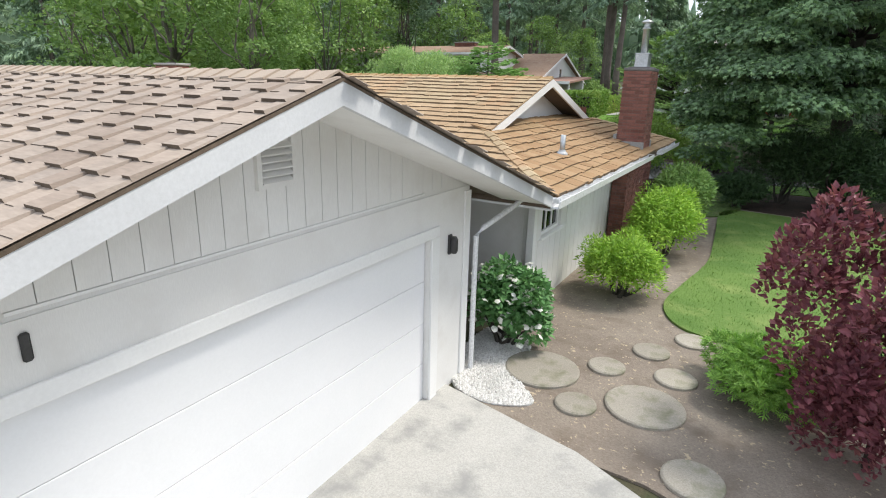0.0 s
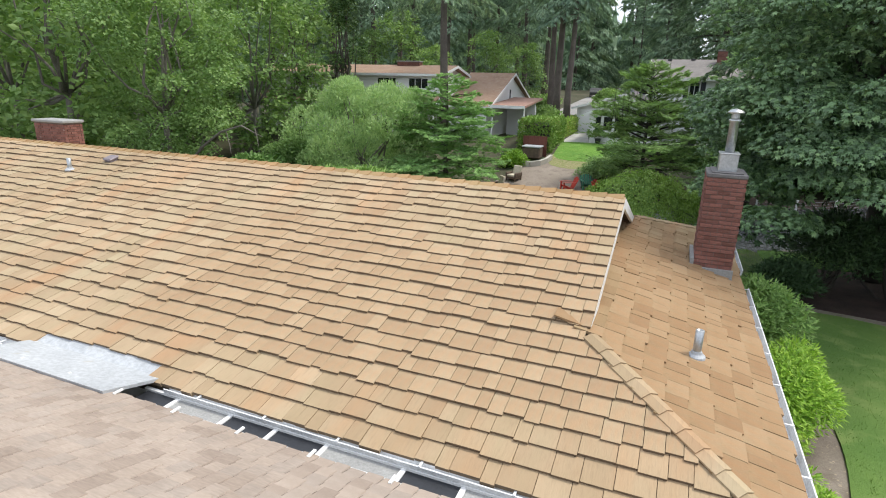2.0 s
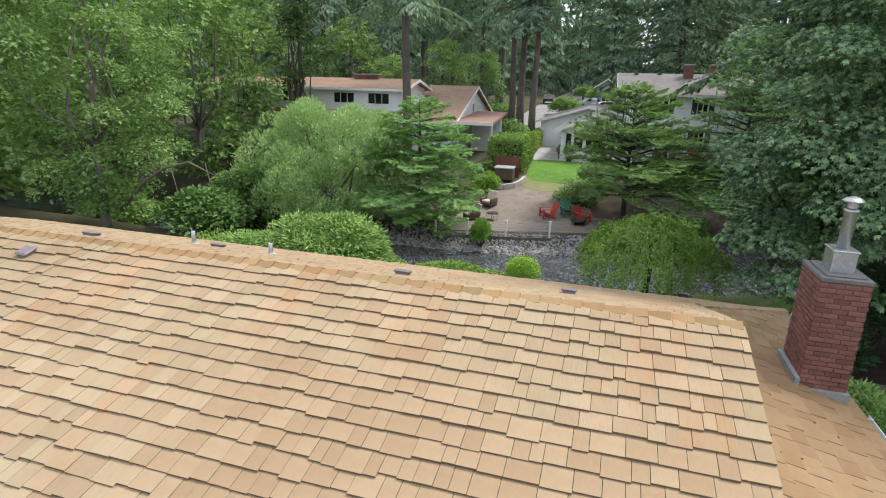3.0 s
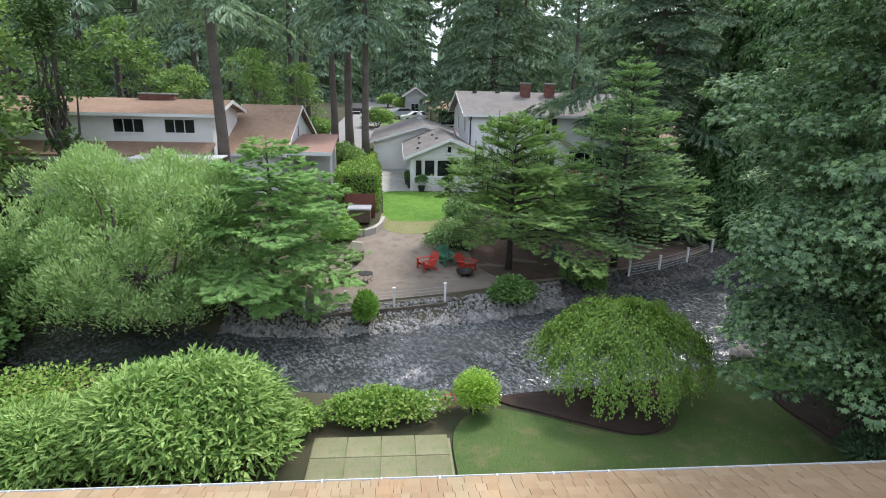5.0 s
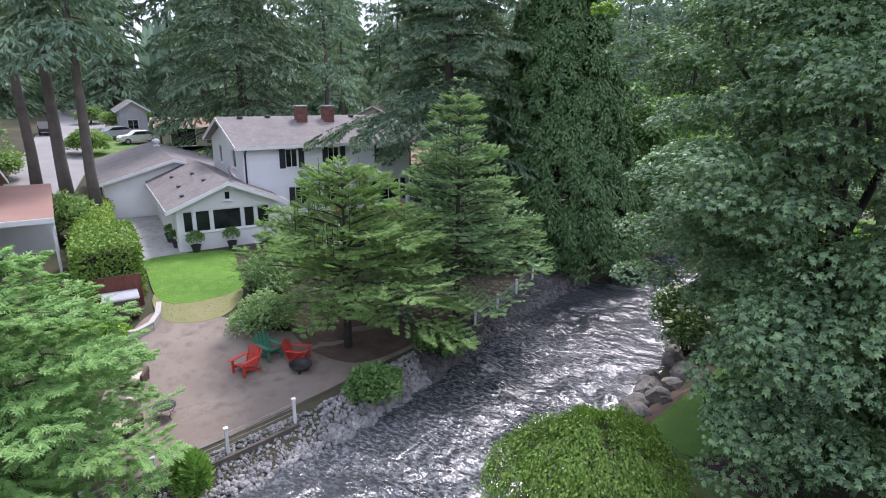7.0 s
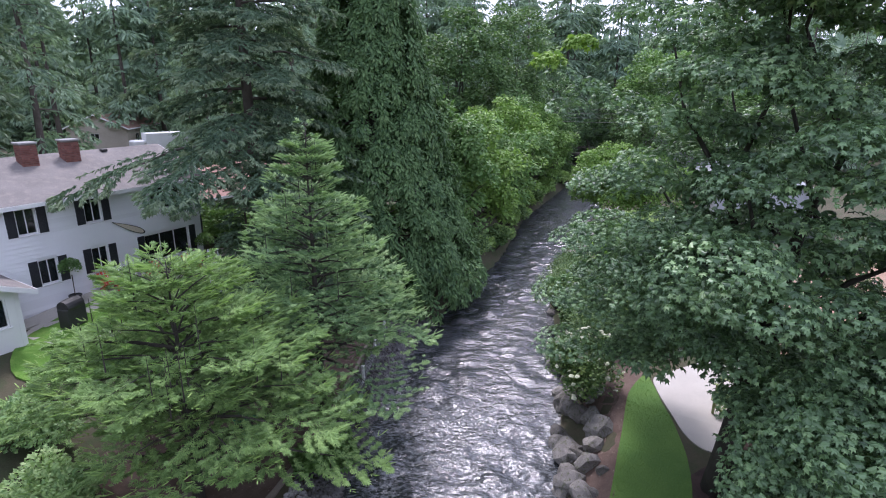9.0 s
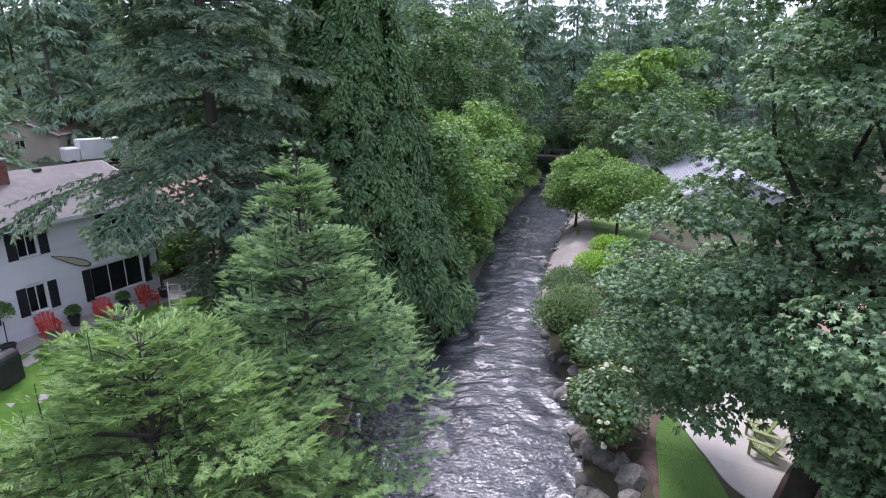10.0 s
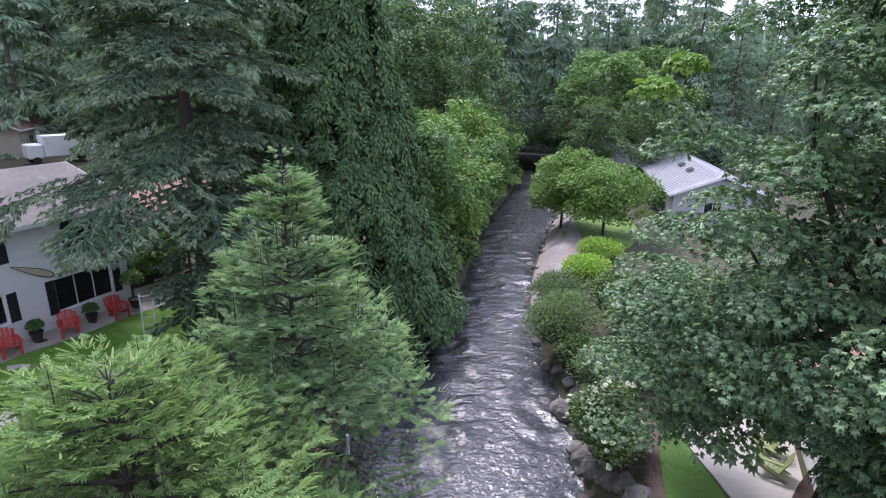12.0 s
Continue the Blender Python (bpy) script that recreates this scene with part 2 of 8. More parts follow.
MAT = {
    "soil": surface("soil_and_leaf_litter", (0.22, 0.18, 0.145), (0.32, 0.275, 0.225), 0.6, 40, 0.95, 0.8, c=(0.17, 0.135, 0.105), spots=(14.0, (0.45, 0.37, 0.26), 0.64)),
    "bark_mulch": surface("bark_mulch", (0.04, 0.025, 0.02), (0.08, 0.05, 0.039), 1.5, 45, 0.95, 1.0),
    "red_mulch": surface("reddish_mulch", (0.11, 0.07, 0.052), (0.18, 0.125, 0.098), 1.5, 40, 0.95, 0.9, spots=(12.0, (0.30, 0.24, 0.19), 0.66)),
    "forest_floor": surface("forest_floor", (0.05, 0.055, 0.025), (0.10, 0.085, 0.05), 0.35, 22, 0.95, 0.8, c=(0.04, 0.06, 0.02)),
    "grass": surface("mown_grass", (0.085, 0.185, 0.028), (0.17, 0.28, 0.058), 0.32, 60, 0.9, 0.9, c=(0.21, 0.285, 0.078)),
    "dry_grass": surface("dry_grass", (0.235, 0.245, 0.09), (0.33, 0.30, 0.15), 0.6, 60, 0.9, 0.8, c=(0.22, 0.25, 0.09)),
    "grass_fresh": surface("watered_grass", (0.085, 0.215, 0.02), (0.15, 0.32, 0.035), 0.5, 60, 0.9, 0.9, c=(0.17, 0.30, 0.05)),
    # patchy worn grass, its green also lowered for the maple's shadow
    "grass_worn_dim": surface("worn_shaded_grass", (0.075, 0.135, 0.03), (0.115, 0.175, 0.045), 0.4, 60, 0.9, 0.9, c=(0.16, 0.16, 0.07)),
    "grass_deep": surface("shaded_grass", (0.075, 0.175, 0.025), (0.125, 0.24, 0.04), 0.6, 60, 0.9, 0.9),
    "concrete": surface("driveway_concrete", (0.42, 0.41, 0.38), (0.52, 0.51, 0.48), 0.5, 60, 0.85, 0.25, c=(0.26, 0.26, 0.25)),
    "concrete_pale": surface("pale_concrete", (0.47, 0.44, 0.39), (0.56, 0.53, 0.47), 0.6, 60, 0.85, 0.2),
    "paver": surface("mossy_paver", (0.23, 0.23, 0.125), (0.31, 0.295, 0.18), 0.9, 50, 0.9, 0.4, c=(0.16, 0.20, 0.08), pieces=0.12),
    "round_stone": surface("round_paving_stone", (0.36, 0.33, 0.28), (0.43, 0.40, 0.34), 1.3, 60, 0.9, 0.5, c=(0.22, 0.22, 0.15), pieces=0.15),
    "pebble": surface("white_pebble", (0.6, 0.6, 0.58), (0.75, 0.74, 0.72), 3, 60, 0.8, 0.3, pieces=0.25),
    "sand": surface("sandy_gravel", (0.25, 0.205, 0.165), (0.33, 0.28, 0.23), 0.5, 55, 0.95, 0.6, c=(0.19, 0.15, 0.12)),
    "gravel_bar": surface("gravel_bar", (0.28, 0.26, 0.24), (0.36, 0.34, 0.31), 0.4, 40, 0.95, 0.8, c=(0.3, 0.22, 0.15)),
    "asphalt": surface("asphalt_road", (0.30, 0.29, 0.28), (0.36, 0.35, 0.34), 0.4, 60, 0.9, 0.3),
    "riprap": surface("bank_stone", (0.22, 0.22, 0.225), (0.42, 0.41, 0.40), 2.0, 18, 0.9, 0.6, pieces=0.4),
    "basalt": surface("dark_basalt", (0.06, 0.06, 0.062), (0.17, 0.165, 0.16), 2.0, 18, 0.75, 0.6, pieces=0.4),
    "boulder": surface("mossy_boulder", (0.16, 0.15, 0.14), (0.30, 0.28, 0.26), 1.3, 16, 0.9, 0.9, c=(0.06, 0.075, 0.02), pieces=0.3),
    # garage barge boards: a greyer white than white_paint
    "trim_paint": surface("greyer_white_trim", (0.52, 0.53, 0.54), (0.62, 0.63, 0.64), 0.8, 40, 0.6, 0.1, grainy=0.2),
    "white_paint": surface("white_painted_wood", (0.74, 0.74, 0.73), (0.82, 0.82, 0.81), 0.8, 40, 0.55, 0.08, grainy=0.12),
    "grey_white_siding": surface("weathered_pale_siding", (0.69, 0.68, 0.66), (0.77, 0.765, 0.745), 0.6, 35, 0.75, 0.15, (5, 5, 0.6), c=(0.66, 0.645, 0.62), grainy=0.2),
    "door_paint": surface("garage_door_paint", (0.73, 0.74, 0.75), (0.79, 0.79, 0.80), 0.4, 40, 0.5, 0.03, grainy=0.08),
    "clapboard": surface("white_clapboard", (0.78, 0.79, 0.80), (0.84, 0.85, 0.86), 0.5, 40, 0.6, 0.08, pieces=0.05, grainy=0.15),
    "cedar_shake": shake_material("cedar_shake", (0.36, 0.262, 0.165), (0.40, 0.30, 0.19), (0.435, 0.335, 0.22), (0.20, 0.145, 0.09)),
    "cedar_brown": shake_material("browner_cedar_shake", (0.29, 0.19, 0.105), (0.335, 0.23, 0.13), (0.365, 0.26, 0.155), (0.17, 0.115, 0.065), moss=(0.20, 0.15, 0.07)),
    "garage_shake": tab_material("weathered_tab_shingle", (0.29, 0.235, 0.195), (0.375, 0.31, 0.258), (0.325, 0.275, 0.235)),
    "garage_ridge": tab_material("sandy_ridge_tab", (0.395, 0.325, 0.262), (0.425, 0.35, 0.283), (0.41, 0.34, 0.275)),
    "ridge_cap": shake_material("ridge_shake", (0.34, 0.22, 0.11), (0.40, 0.27, 0.14), (0.30, 0.2, 0.1), (0.2, 0.15, 0.08), moss=(0.18, 0.17, 0.06)),
    "roof_deck": surface("roof_underlay", (0.10, 0.075, 0.05), (0.15, 0.11, 0.08), 1, 30, 0.95, 0.3),
    "grey_shingle": surface("grey_asphalt_shingle", (0.19, 0.175, 0.165), (0.25, 0.232, 0.22), 0.7, 40, 0.95, 0.4, (0.3, 6, 6), c=(0.255, 0.23, 0.21)),
    "brown_shingle": surface("brown_shingle_roof", (0.30, 0.19, 0.13), (0.40, 0.27, 0.19), 0.8, 28, 0.95, 0.4, (0.5, 5, 5), c=(0.35, 0.26, 0.2)),
    "red_shingle": surface("rust_shingle_roof", (0.32, 0.19, 0.15), (0.38, 0.235, 0.185), 0.7, 30, 0.95, 0.4),
    "brick": surface("old_red_brick", (0.225, 0.09, 0.07), (0.30, 0.135, 0.108), 3, 40, 0.9, 0.5, c=(0.16, 0.08, 0.07), pieces=0.3, spots=(5.0, (0.42, 0.33, 0.3), 0.68)),
    "mortar": surface("mortar", (0.17, 0.12, 0.10), (0.24, 0.17, 0.15), 3, 40, 0.95, 0.4),
    "cement": surface("cement_crown", (0.30, 0.30, 0.29), (0.38, 0.38, 0.37), 3, 40, 0.9, 0.4),
    "sooty_cement": surface("sooty_cement", (0.13, 0.125, 0.125), (0.2, 0.19, 0.19), 3, 40, 0.9, 0.4),
    "metal": surface("galvanised_metal", (0.45, 0.47, 0.48), (0.58, 0.60, 0.61), 3, 30, 0.38, 0.05, metallic=0.75),
    "gutter_white": surface("white_gutter", (0.70, 0.71, 0.72), (0.80, 0.81, 0.82), 1.2, 30, 0.5, 0.05, spots=(6.0, (0.45, 0.43, 0.38), 0.7)),
    "flashing": surface("white_membrane", (0.42, 0.44, 0.46), (0.52, 0.54, 0.56), 1.5, 20, 0.5, 0.1, spots=(4.0, (0.40, 0.39, 0.36), 0.66)),
    "vent_metal": surface("dull_vent_paint", (0.20, 0.17, 0.19), (0.28, 0.24, 0.26), 3, 30, 0.6, 0.1),
    "dark_metal": surface("dark_painted_metal", (0.03, 0.03, 0.03), (0.05, 0.05, 0.05), 2, 30, 0.5, 0.05),
    "shutter": surface("black_shutter", (0.018, 0.02, 0.025), (0.03, 0.033, 0.04), 2, 30, 0.5, 0.1),
    "glass": glass_material("window_glass"),
    "curtain": surface("pale_pane_sheen", (0.5, 0.5, 0.47), (0.6, 0.6, 0.57), 2, 30, 0.9, 0.1),
    "bark": surface("fir_bark", (0.085, 0.072, 0.06), (0.145, 0.122, 0.102), 1.2, 14, 0.95, 1.0, (3, 3, 0.5)),
    "bark_red": surface("greyish_red_bark", (0.105, 0.088, 0.076), (0.18, 0.15, 0.13), 1.0, 14, 0.95, 1.0, (3, 3, 0.5)),
    "bark_pale": surface("alder_bark", (0.15, 0.135, 0.115), (0.25, 0.225, 0.195), 1.5, 16, 0.9, 0.6, (1, 1, 3)),
    "bark_dark": surface("maple_bark", (0.045, 0.04, 0.032), (0.09, 0.08, 0.065), 1.5, 16, 0.95, 0.9, (3, 3, 0.6)),
    "red_plastic": surface("red_plastic", (0.58, 0.05, 0.03), (0.66, 0.075, 0.05), 2, 30, 0.5, 0.04),
    "green_plastic": surface("green_plastic", (0.04, 0.20, 0.12), (0.06, 0.25, 0.15), 2, 30, 0.5, 0.04),
    "cream": surface("cream_cushion", (0.62, 0.55, 0.42), (0.70, 0.63, 0.50), 3, 40, 0.9, 0.3),
    "wicker": surface("brown_wicker", (0.10, 0.07, 0.05), (0.16, 0.11, 0.08), 6, 60, 0.8, 0.6),
    "brown_board": surface("red_brown_board", (0.16, 0.055, 0.04), (0.22, 0.08, 0.055), 1.5, 30, 0.85, 0.4, (5, 5, 0.6), pieces=0.15),
    "timber": surface("weathered_timber", (0.10, 0.085, 0.07), (0.17, 0.145, 0.12), 1.5, 30, 0.9, 0.5, (0.5, 5, 5)),
    "lime": surface("lime_green_paint", (0.27, 0.34, 0.12), (0.33, 0.39, 0.16), 2, 30, 0.6, 0.05),
    "white_flower": surface("white_petals", (0.72, 0.74, 0.66), (0.82, 0.83, 0.76), 3, 30, 0.8, 0.1, pieces=0.15),
    "cream_flower": surface("creamy_petals", (0.50, 0.54, 0.36), (0.62, 0.64, 0.47), 3, 30, 0.8, 0.1, pieces=0.2),
    "red_flower": surface("red_petals", (0.6, 0.05, 0.06), (0.7, 0.12, 0.1), 3, 30, 0.8, 0.1),
    "car_paint": surface("pale_car_paint", (0.42, 0.45, 0.48), (0.46, 0.49, 0.52), 1, 20, 0.25, 0.0),
    "beige": surface("beige_wall", (0.45, 0.40, 0.32), (0.52, 0.47, 0.38), 0.8, 30, 0.85, 0.15),
    "olive_wall": surface("olive_wall", (0.16, 0.16, 0.11), (0.20, 0.20, 0.14), 0.8, 30, 0.85, 0.15),
    "grey_wall": surface("grey_painted_wall", (0.42, 0.43, 0.44), (0.50, 0.51, 0.52), 0.8, 30, 0.8, 0.15),
    "rubber": surface("black_rubber", (0.02, 0.02, 0.02), (0.035, 0.035, 0.035), 2, 30, 0.8, 0.1),
    "water": water_material(),
    # butt ends: weathered wood and grit, darkened further as shadow below each course
    "shake_edge": surface("split_cedar_shaded", (0.16, 0.115, 0.075), (0.22, 0.16, 0.10), 2.0, 40, 0.95, 0.4),
    "shingle_edge": surface("weathered_shaded_butt", (0.10, 0.075, 0.055), (0.16, 0.12, 0.085), 2.0, 40, 0.95, 0.4),
    "metal_roof": surface("pale_metal_roof", (0.33, 0.345, 0.355), (0.41, 0.42, 0.43), 0.8, 30, 0.6, 0.05, (0.3, 6, 6)),
    # foliage
    "lf_maple": leafy("maple_leaf", (0.026, 0.062, 0.027), (0.142, 0.248, 0.106), 0.32, 0.42, third=(0.28, 0.405, 0.185), spec=1.0),
    "lf_maple_tip": leafy("young_maple_leaf", (0.09, 0.185, 0.03), (0.175, 0.29, 0.05), 0.4, 0.5),
    "lf_fir": leafy("fir_needles", (0.050, 0.108, 0.034), (0.178, 0.292, 0.092), 0.26, 0.55),
    "lf_fir_tip": leafy("fresh_fir_tips", (0.115, 0.205, 0.062), (0.215, 0.34, 0.105), 0.3, 0.55),
    "lf_fir2_tip": leafy("pale_blue_fir_tips", (0.12, 0.215, 0.09), (0.235, 0.36, 0.155), 0.3, 0.55),
    "lf_dark_tip": leafy("dark_fir_tips", (0.084, 0.136, 0.078), (0.162, 0.230, 0.130), 0.24, 0.55),
    "lf_cedar_tip": leafy("cedar_tips", (0.061, 0.126, 0.041), (0.123, 0.207, 0.072), 0.28, 0.55),
    "lf_deodar_tip": leafy("soft_pale_tips", (0.11, 0.22, 0.07), (0.20, 0.345, 0.115), 0.35, 0.55),
    "lf_bank": leafy("dark_bank_leaf", (0.036, 0.08, 0.028), (0.095, 0.165, 0.052), 0.25, 0.42, third=(0.20, 0.27, 0.08)),
    "lf_fir2": leafy("blue_fir_needles", (0.046, 0.105, 0.044), (0.155, 0.265, 0.105), 0.28, 0.55),
    "lf_darkfir": leafy("dark_fir_needles", (0.038, 0.074, 0.044), (0.115, 0.185, 0.100), 0.28, 0.6),
    "lf_cedar": leafy("cedar_sprays", (0.03, 0.072, 0.027), (0.105, 0.19, 0.064), 0.28, 0.55),
    "lf_deodar": leafy("soft_green_needles", (0.072, 0.165, 0.052), (0.17, 0.315, 0.10), 0.38, 0.55, third=(0.17, 0.29, 0.10)),
    "lf_willow": leafy("silvery_willow_leaf", (0.10, 0.195, 0.072), (0.235, 0.36, 0.145), 0.35, 0.5, third=(0.29, 0.38, 0.19)),
    "lf_alder": leafy("alder_leaf", (0.09, 0.175, 0.052), (0.195, 0.305, 0.098), 0.45, 0.5, third=(0.23, 0.32, 0.10)),
    "lf_yellow": leafy("yellow_green_leaf", (0.058, 0.125, 0.027), (0.14, 0.25, 0.052), 0.35, 0.5),
    "lf_bright": leafy("bright_shrub_leaf", (0.09, 0.205, 0.024), (0.205, 0.35, 0.045), 0.35, 0.45, third=(0.30, 0.42, 0.08)),
    "lf_rhodo": leafy("rhododendron_leaf", (0.075, 0.165, 0.036), (0.195, 0.315, 0.08), 0.25, 0.4, third=(0.30, 0.41, 0.15)),
    # leaf green lowered to near black to stand for the maple's shade
    "lf_shade": leafy("shade_dark_leaf", (0.018, 0.042, 0.018), (0.05, 0.095, 0.036), 0.2, 0.5),
    "lf_shrub": leafy("shrub_leaf", (0.055, 0.125, 0.035), (0.12, 0.22, 0.06), 0.3, 0.45),
    "lf_mop": leafy("weeping_leaf", (0.07, 0.145, 0.028), (0.175, 0.285, 0.056), 0.35, 0.5),
    "lf_hedge": leafy("hedge_leaf", (0.08, 0.17, 0.03), (0.18, 0.30, 0.055), 0.3, 0.5, third=(0.34, 0.32, 0.13)),
    "lf_purple": leafy("purple_leaf", (0.052, 0.018, 0.024), (0.125, 0.045, 0.055), 0.3, 0.45, third=(0.24, 0.12, 0.12)),
    "lf_juniper": leafy("juniper_leaf", (0.06, 0.16, 0.05), (0.13, 0.27, 0.09), 0.25, 0.5),
    # woodland needles, tinted bluer to stand for haze over the distance
    "lf_forest_haze": leafy("hazed_fir_needles", (0.07, 0.125, 0.082), (0.205, 0.305, 0.19), 0.32, 0.6),
    "lf_fern": leafy("fresh_juniper", (0.085, 0.20, 0.035), (0.19, 0.34, 0.065), 0.3, 0.5),
    "blade": leafy("grass_blade", (0.075, 0.155, 0.026), (0.125, 0.215, 0.045), 0.3, 0.6),
}

# ---- building helpers ----
WORLD = {}


def to_mesh(name, geo, material, smooth=False):
    me = bpy.data.meshes.new(name)
    if isinstance(geo, bmesh.types.BMesh):
        geo.to_mesh(me)
        geo.free()
    else:
        me.from_pydata([tuple(p) for p in geo[0]], [], [tuple(q) for q in geo[1]])
    if material:
        me.materials.append(material)
    if smooth:
        me.polygons.foreach_set("use_smooth", [True] * len(me.polygons))
    me.update()
    return me


def thing(name, at, label, category, group="", kind=""):
    """An Empty at the thing's base."""
    ob = new(name)
    ob.matrix_basis = at if isinstance(at, Matrix) else Matrix.Translation(at)
    ob.empty_display_size = 0.2
    WORLD[ob] = ob.matrix_basis.copy()
    return tagged(ob, label, category, group, kind)


def part(name, geo, material, parent, label="", at=None, smooth=False, inworld=False, kind=""):
    """One mesh object under a thing or a part; its numbers are the parent's own, or the world's."""
    me = geo if isinstance(geo, bpy.types.Mesh) else to_mesh(name, geo, material, smooth)
    ob = new(name, me)
    ob.parent = parent
    at = at or Matrix()
    ob.matrix_basis = at
    if inworld:
        ob.matrix_parent_inverse = WORLD[parent].inverted()
        WORLD[ob] = at.copy()
    else:
        WORLD[ob] = WORLD[parent] @ at
    return tagged(ob, label, kind=kind)


def solo(name, geo, material, label, category="", group="", kind="", at=None, smooth=False):
    """A top-level thing of one mesh."""
    me = geo if isinstance(geo, bpy.types.Mesh) else to_mesh(name, geo, material, smooth)
    ob = new(name, me)
    ob.matrix_basis = at or Matrix()
    WORLD[ob] = ob.matrix_basis.copy()
    return tagged(ob, label, category, group, kind)


def join(*geos):
    v, q = [], []
    for a, b in geos:
        k = len(v)
        v += list(a)
        q += [tuple(i + k for i in face) for face in b]
    return v, q


def moved(geo, m):
    return [tuple(m @ Vector(p)) for p in geo[0]], geo[1]


def box(x0, x1, y0, y1, z0, z1, b=0.0):
    """A box; b: its edges are cut off by so much."""
    if b <= 0:
        v = [(x, y, z) for z in (z0, z1) for y in (y0, y1) for x in (x0, x1)]
        return v, [(0, 2, 3, 1), (4, 5, 7, 6), (0, 1, 5, 4), (2, 6, 7, 3), (0, 4, 6, 2), (1, 3, 7, 5)]
    bm = bmesh.new()
    bmesh.ops.create_cube(bm, size=1)
    for p in bm.verts:
        p.co = Vector(((x0, x1)[p.co.x > 0], (y0, y1)[p.co.y > 0], (z0, z1)[p.co.z > 0]))
    bmesh.ops.bevel(bm, geom=bm.edges[:], offset=b, segments=1, affect="EDGES", profile=0.5)
    bm.verts.index_update()
    out = [tuple(p.co) for p in bm.verts], [tuple(p.index for p in face.verts) for face in bm.faces]
    bm.free()
    return out


def tube(points, radii, n=8, closed=True):
    """A tapering tube along points."""
    v, q = [], []
    pts = [Vector(p) for p in points]
    for i, p in enumerate(pts):
        d = (pts[min(i + 1, len(pts) - 1)] - pts[max(i - 1, 0)]).normalized()
        a = d.cross(Vector((0.3, 0.9, 0.1)) if abs(d.z) > 0.7 else Vector((0, 0, 1))).normalized()
        c = d.cross(a)
        r = radii[i] if isinstance(radii, (list, tuple)) else radii
        for k in range(n):
            t = 2 * math.pi * k / n
            v.append(tuple(p + float(r) * (math.cos(t) * a + math.sin(t) * c)))
    for i in range(len(pts) - 1):
        for k in range(n):
            q.append((i * n + k, i * n + (k + 1) % n, (i + 1) * n + (k + 1) % n, (i + 1) * n + k))
    if closed:
        q += [tuple(range(n))[::-1], tuple(range((len(pts) - 1) * n, len(pts) * n))]
    return v, q


def lathe(profile, n=20):
    """A turned shape from (radius, height) pairs."""
    v = [(r * math.cos(2 * math.pi * k / n), r * math.sin(2 * math.pi * k / n), z) for r, z in profile for k in range(n)]
    q = [(i * n + k, i * n + (k + 1) % n, (i + 1) * n + (k + 1) % n, (i + 1) * n + k) for i in range(len(profile) - 1) for k in range(n)]
    q += [tuple(range(n))[::-1], tuple(range((len(profile) - 1) * n, len(profile) * n))]
    return v, q


def prism(outline, z0, z1):
    """An upright prism over an outline of (x, y)."""
    n = len(outline)
    v = [(x, y, z0) for x, y in outline] + [(x, y, z1) for x, y in outline]
    return v, [tuple(range(n))[::-1], tuple(range(n, 2 * n))] + [(k, (k + 1) % n, n + (k + 1) % n, n + k) for k in range(n)]


def wall_geo(length, z0, z1, thick, openings=()):
    """A wall along x from 0 to length, its outer face at y = 0, inwards +y, with openings (x0, x1, z0, z1) cut through."""
    xs = sorted({0, length, *(o[0] for o in openings), *(o[1] for o in openings)})
    zs = sorted({z0, z1, *(o[2] for o in openings), *(o[3] for o in openings)})
    v, q, at = [], [], {}

    def solid(i, k):
        if not (0 <= i < len(xs) - 1 and 0 <= k < len(zs) - 1):
            return False
        cx, cz = (xs[i] + xs[i + 1]) / 2, (zs[k] + zs[k + 1]) / 2
        return not any(o[0] < cx < o[1] and o[2] < cz < o[3] for o in openings)

    def vert(i, y, k):
        key = (i, y, k)
        if key not in at:
            at[key] = len(v)
            v.append((xs[i], y * thick, zs[k]))
        return at[key]

    for i in range(len(xs) - 1):
        for k in range(len(zs) - 1):
            if not solid(i, k):
                continue
            q.append((vert(i, 0, k), vert(i + 1, 0, k), vert(i + 1, 0, k + 1), vert(i, 0, k + 1)))
            q.append((vert(i, 1, k), vert(i, 1, k + 1), vert(i + 1, 1, k + 1), vert(i + 1, 1, k)))
            if not solid(i - 1, k):
                q.append((vert(i, 0, k), vert(i, 0, k + 1), vert(i, 1, k + 1), vert(i, 1, k)))
            if not solid(i + 1, k):
                q.append((vert(i + 1, 0, k), vert(i + 1, 1, k), vert(i + 1, 1, k + 1), vert(i + 1, 0, k + 1)))
            if not solid(i, k - 1):
                q.append((vert(i, 0, k), vert(i, 1, k), vert(i + 1, 1, k), vert(i + 1, 0, k)))
            if not solid(i, k + 1):
                q.append((vert(i, 0, k + 1), vert(i + 1, 0, k + 1), vert(i + 1, 1, k + 1), vert(i, 1, k + 1)))
    return v, q


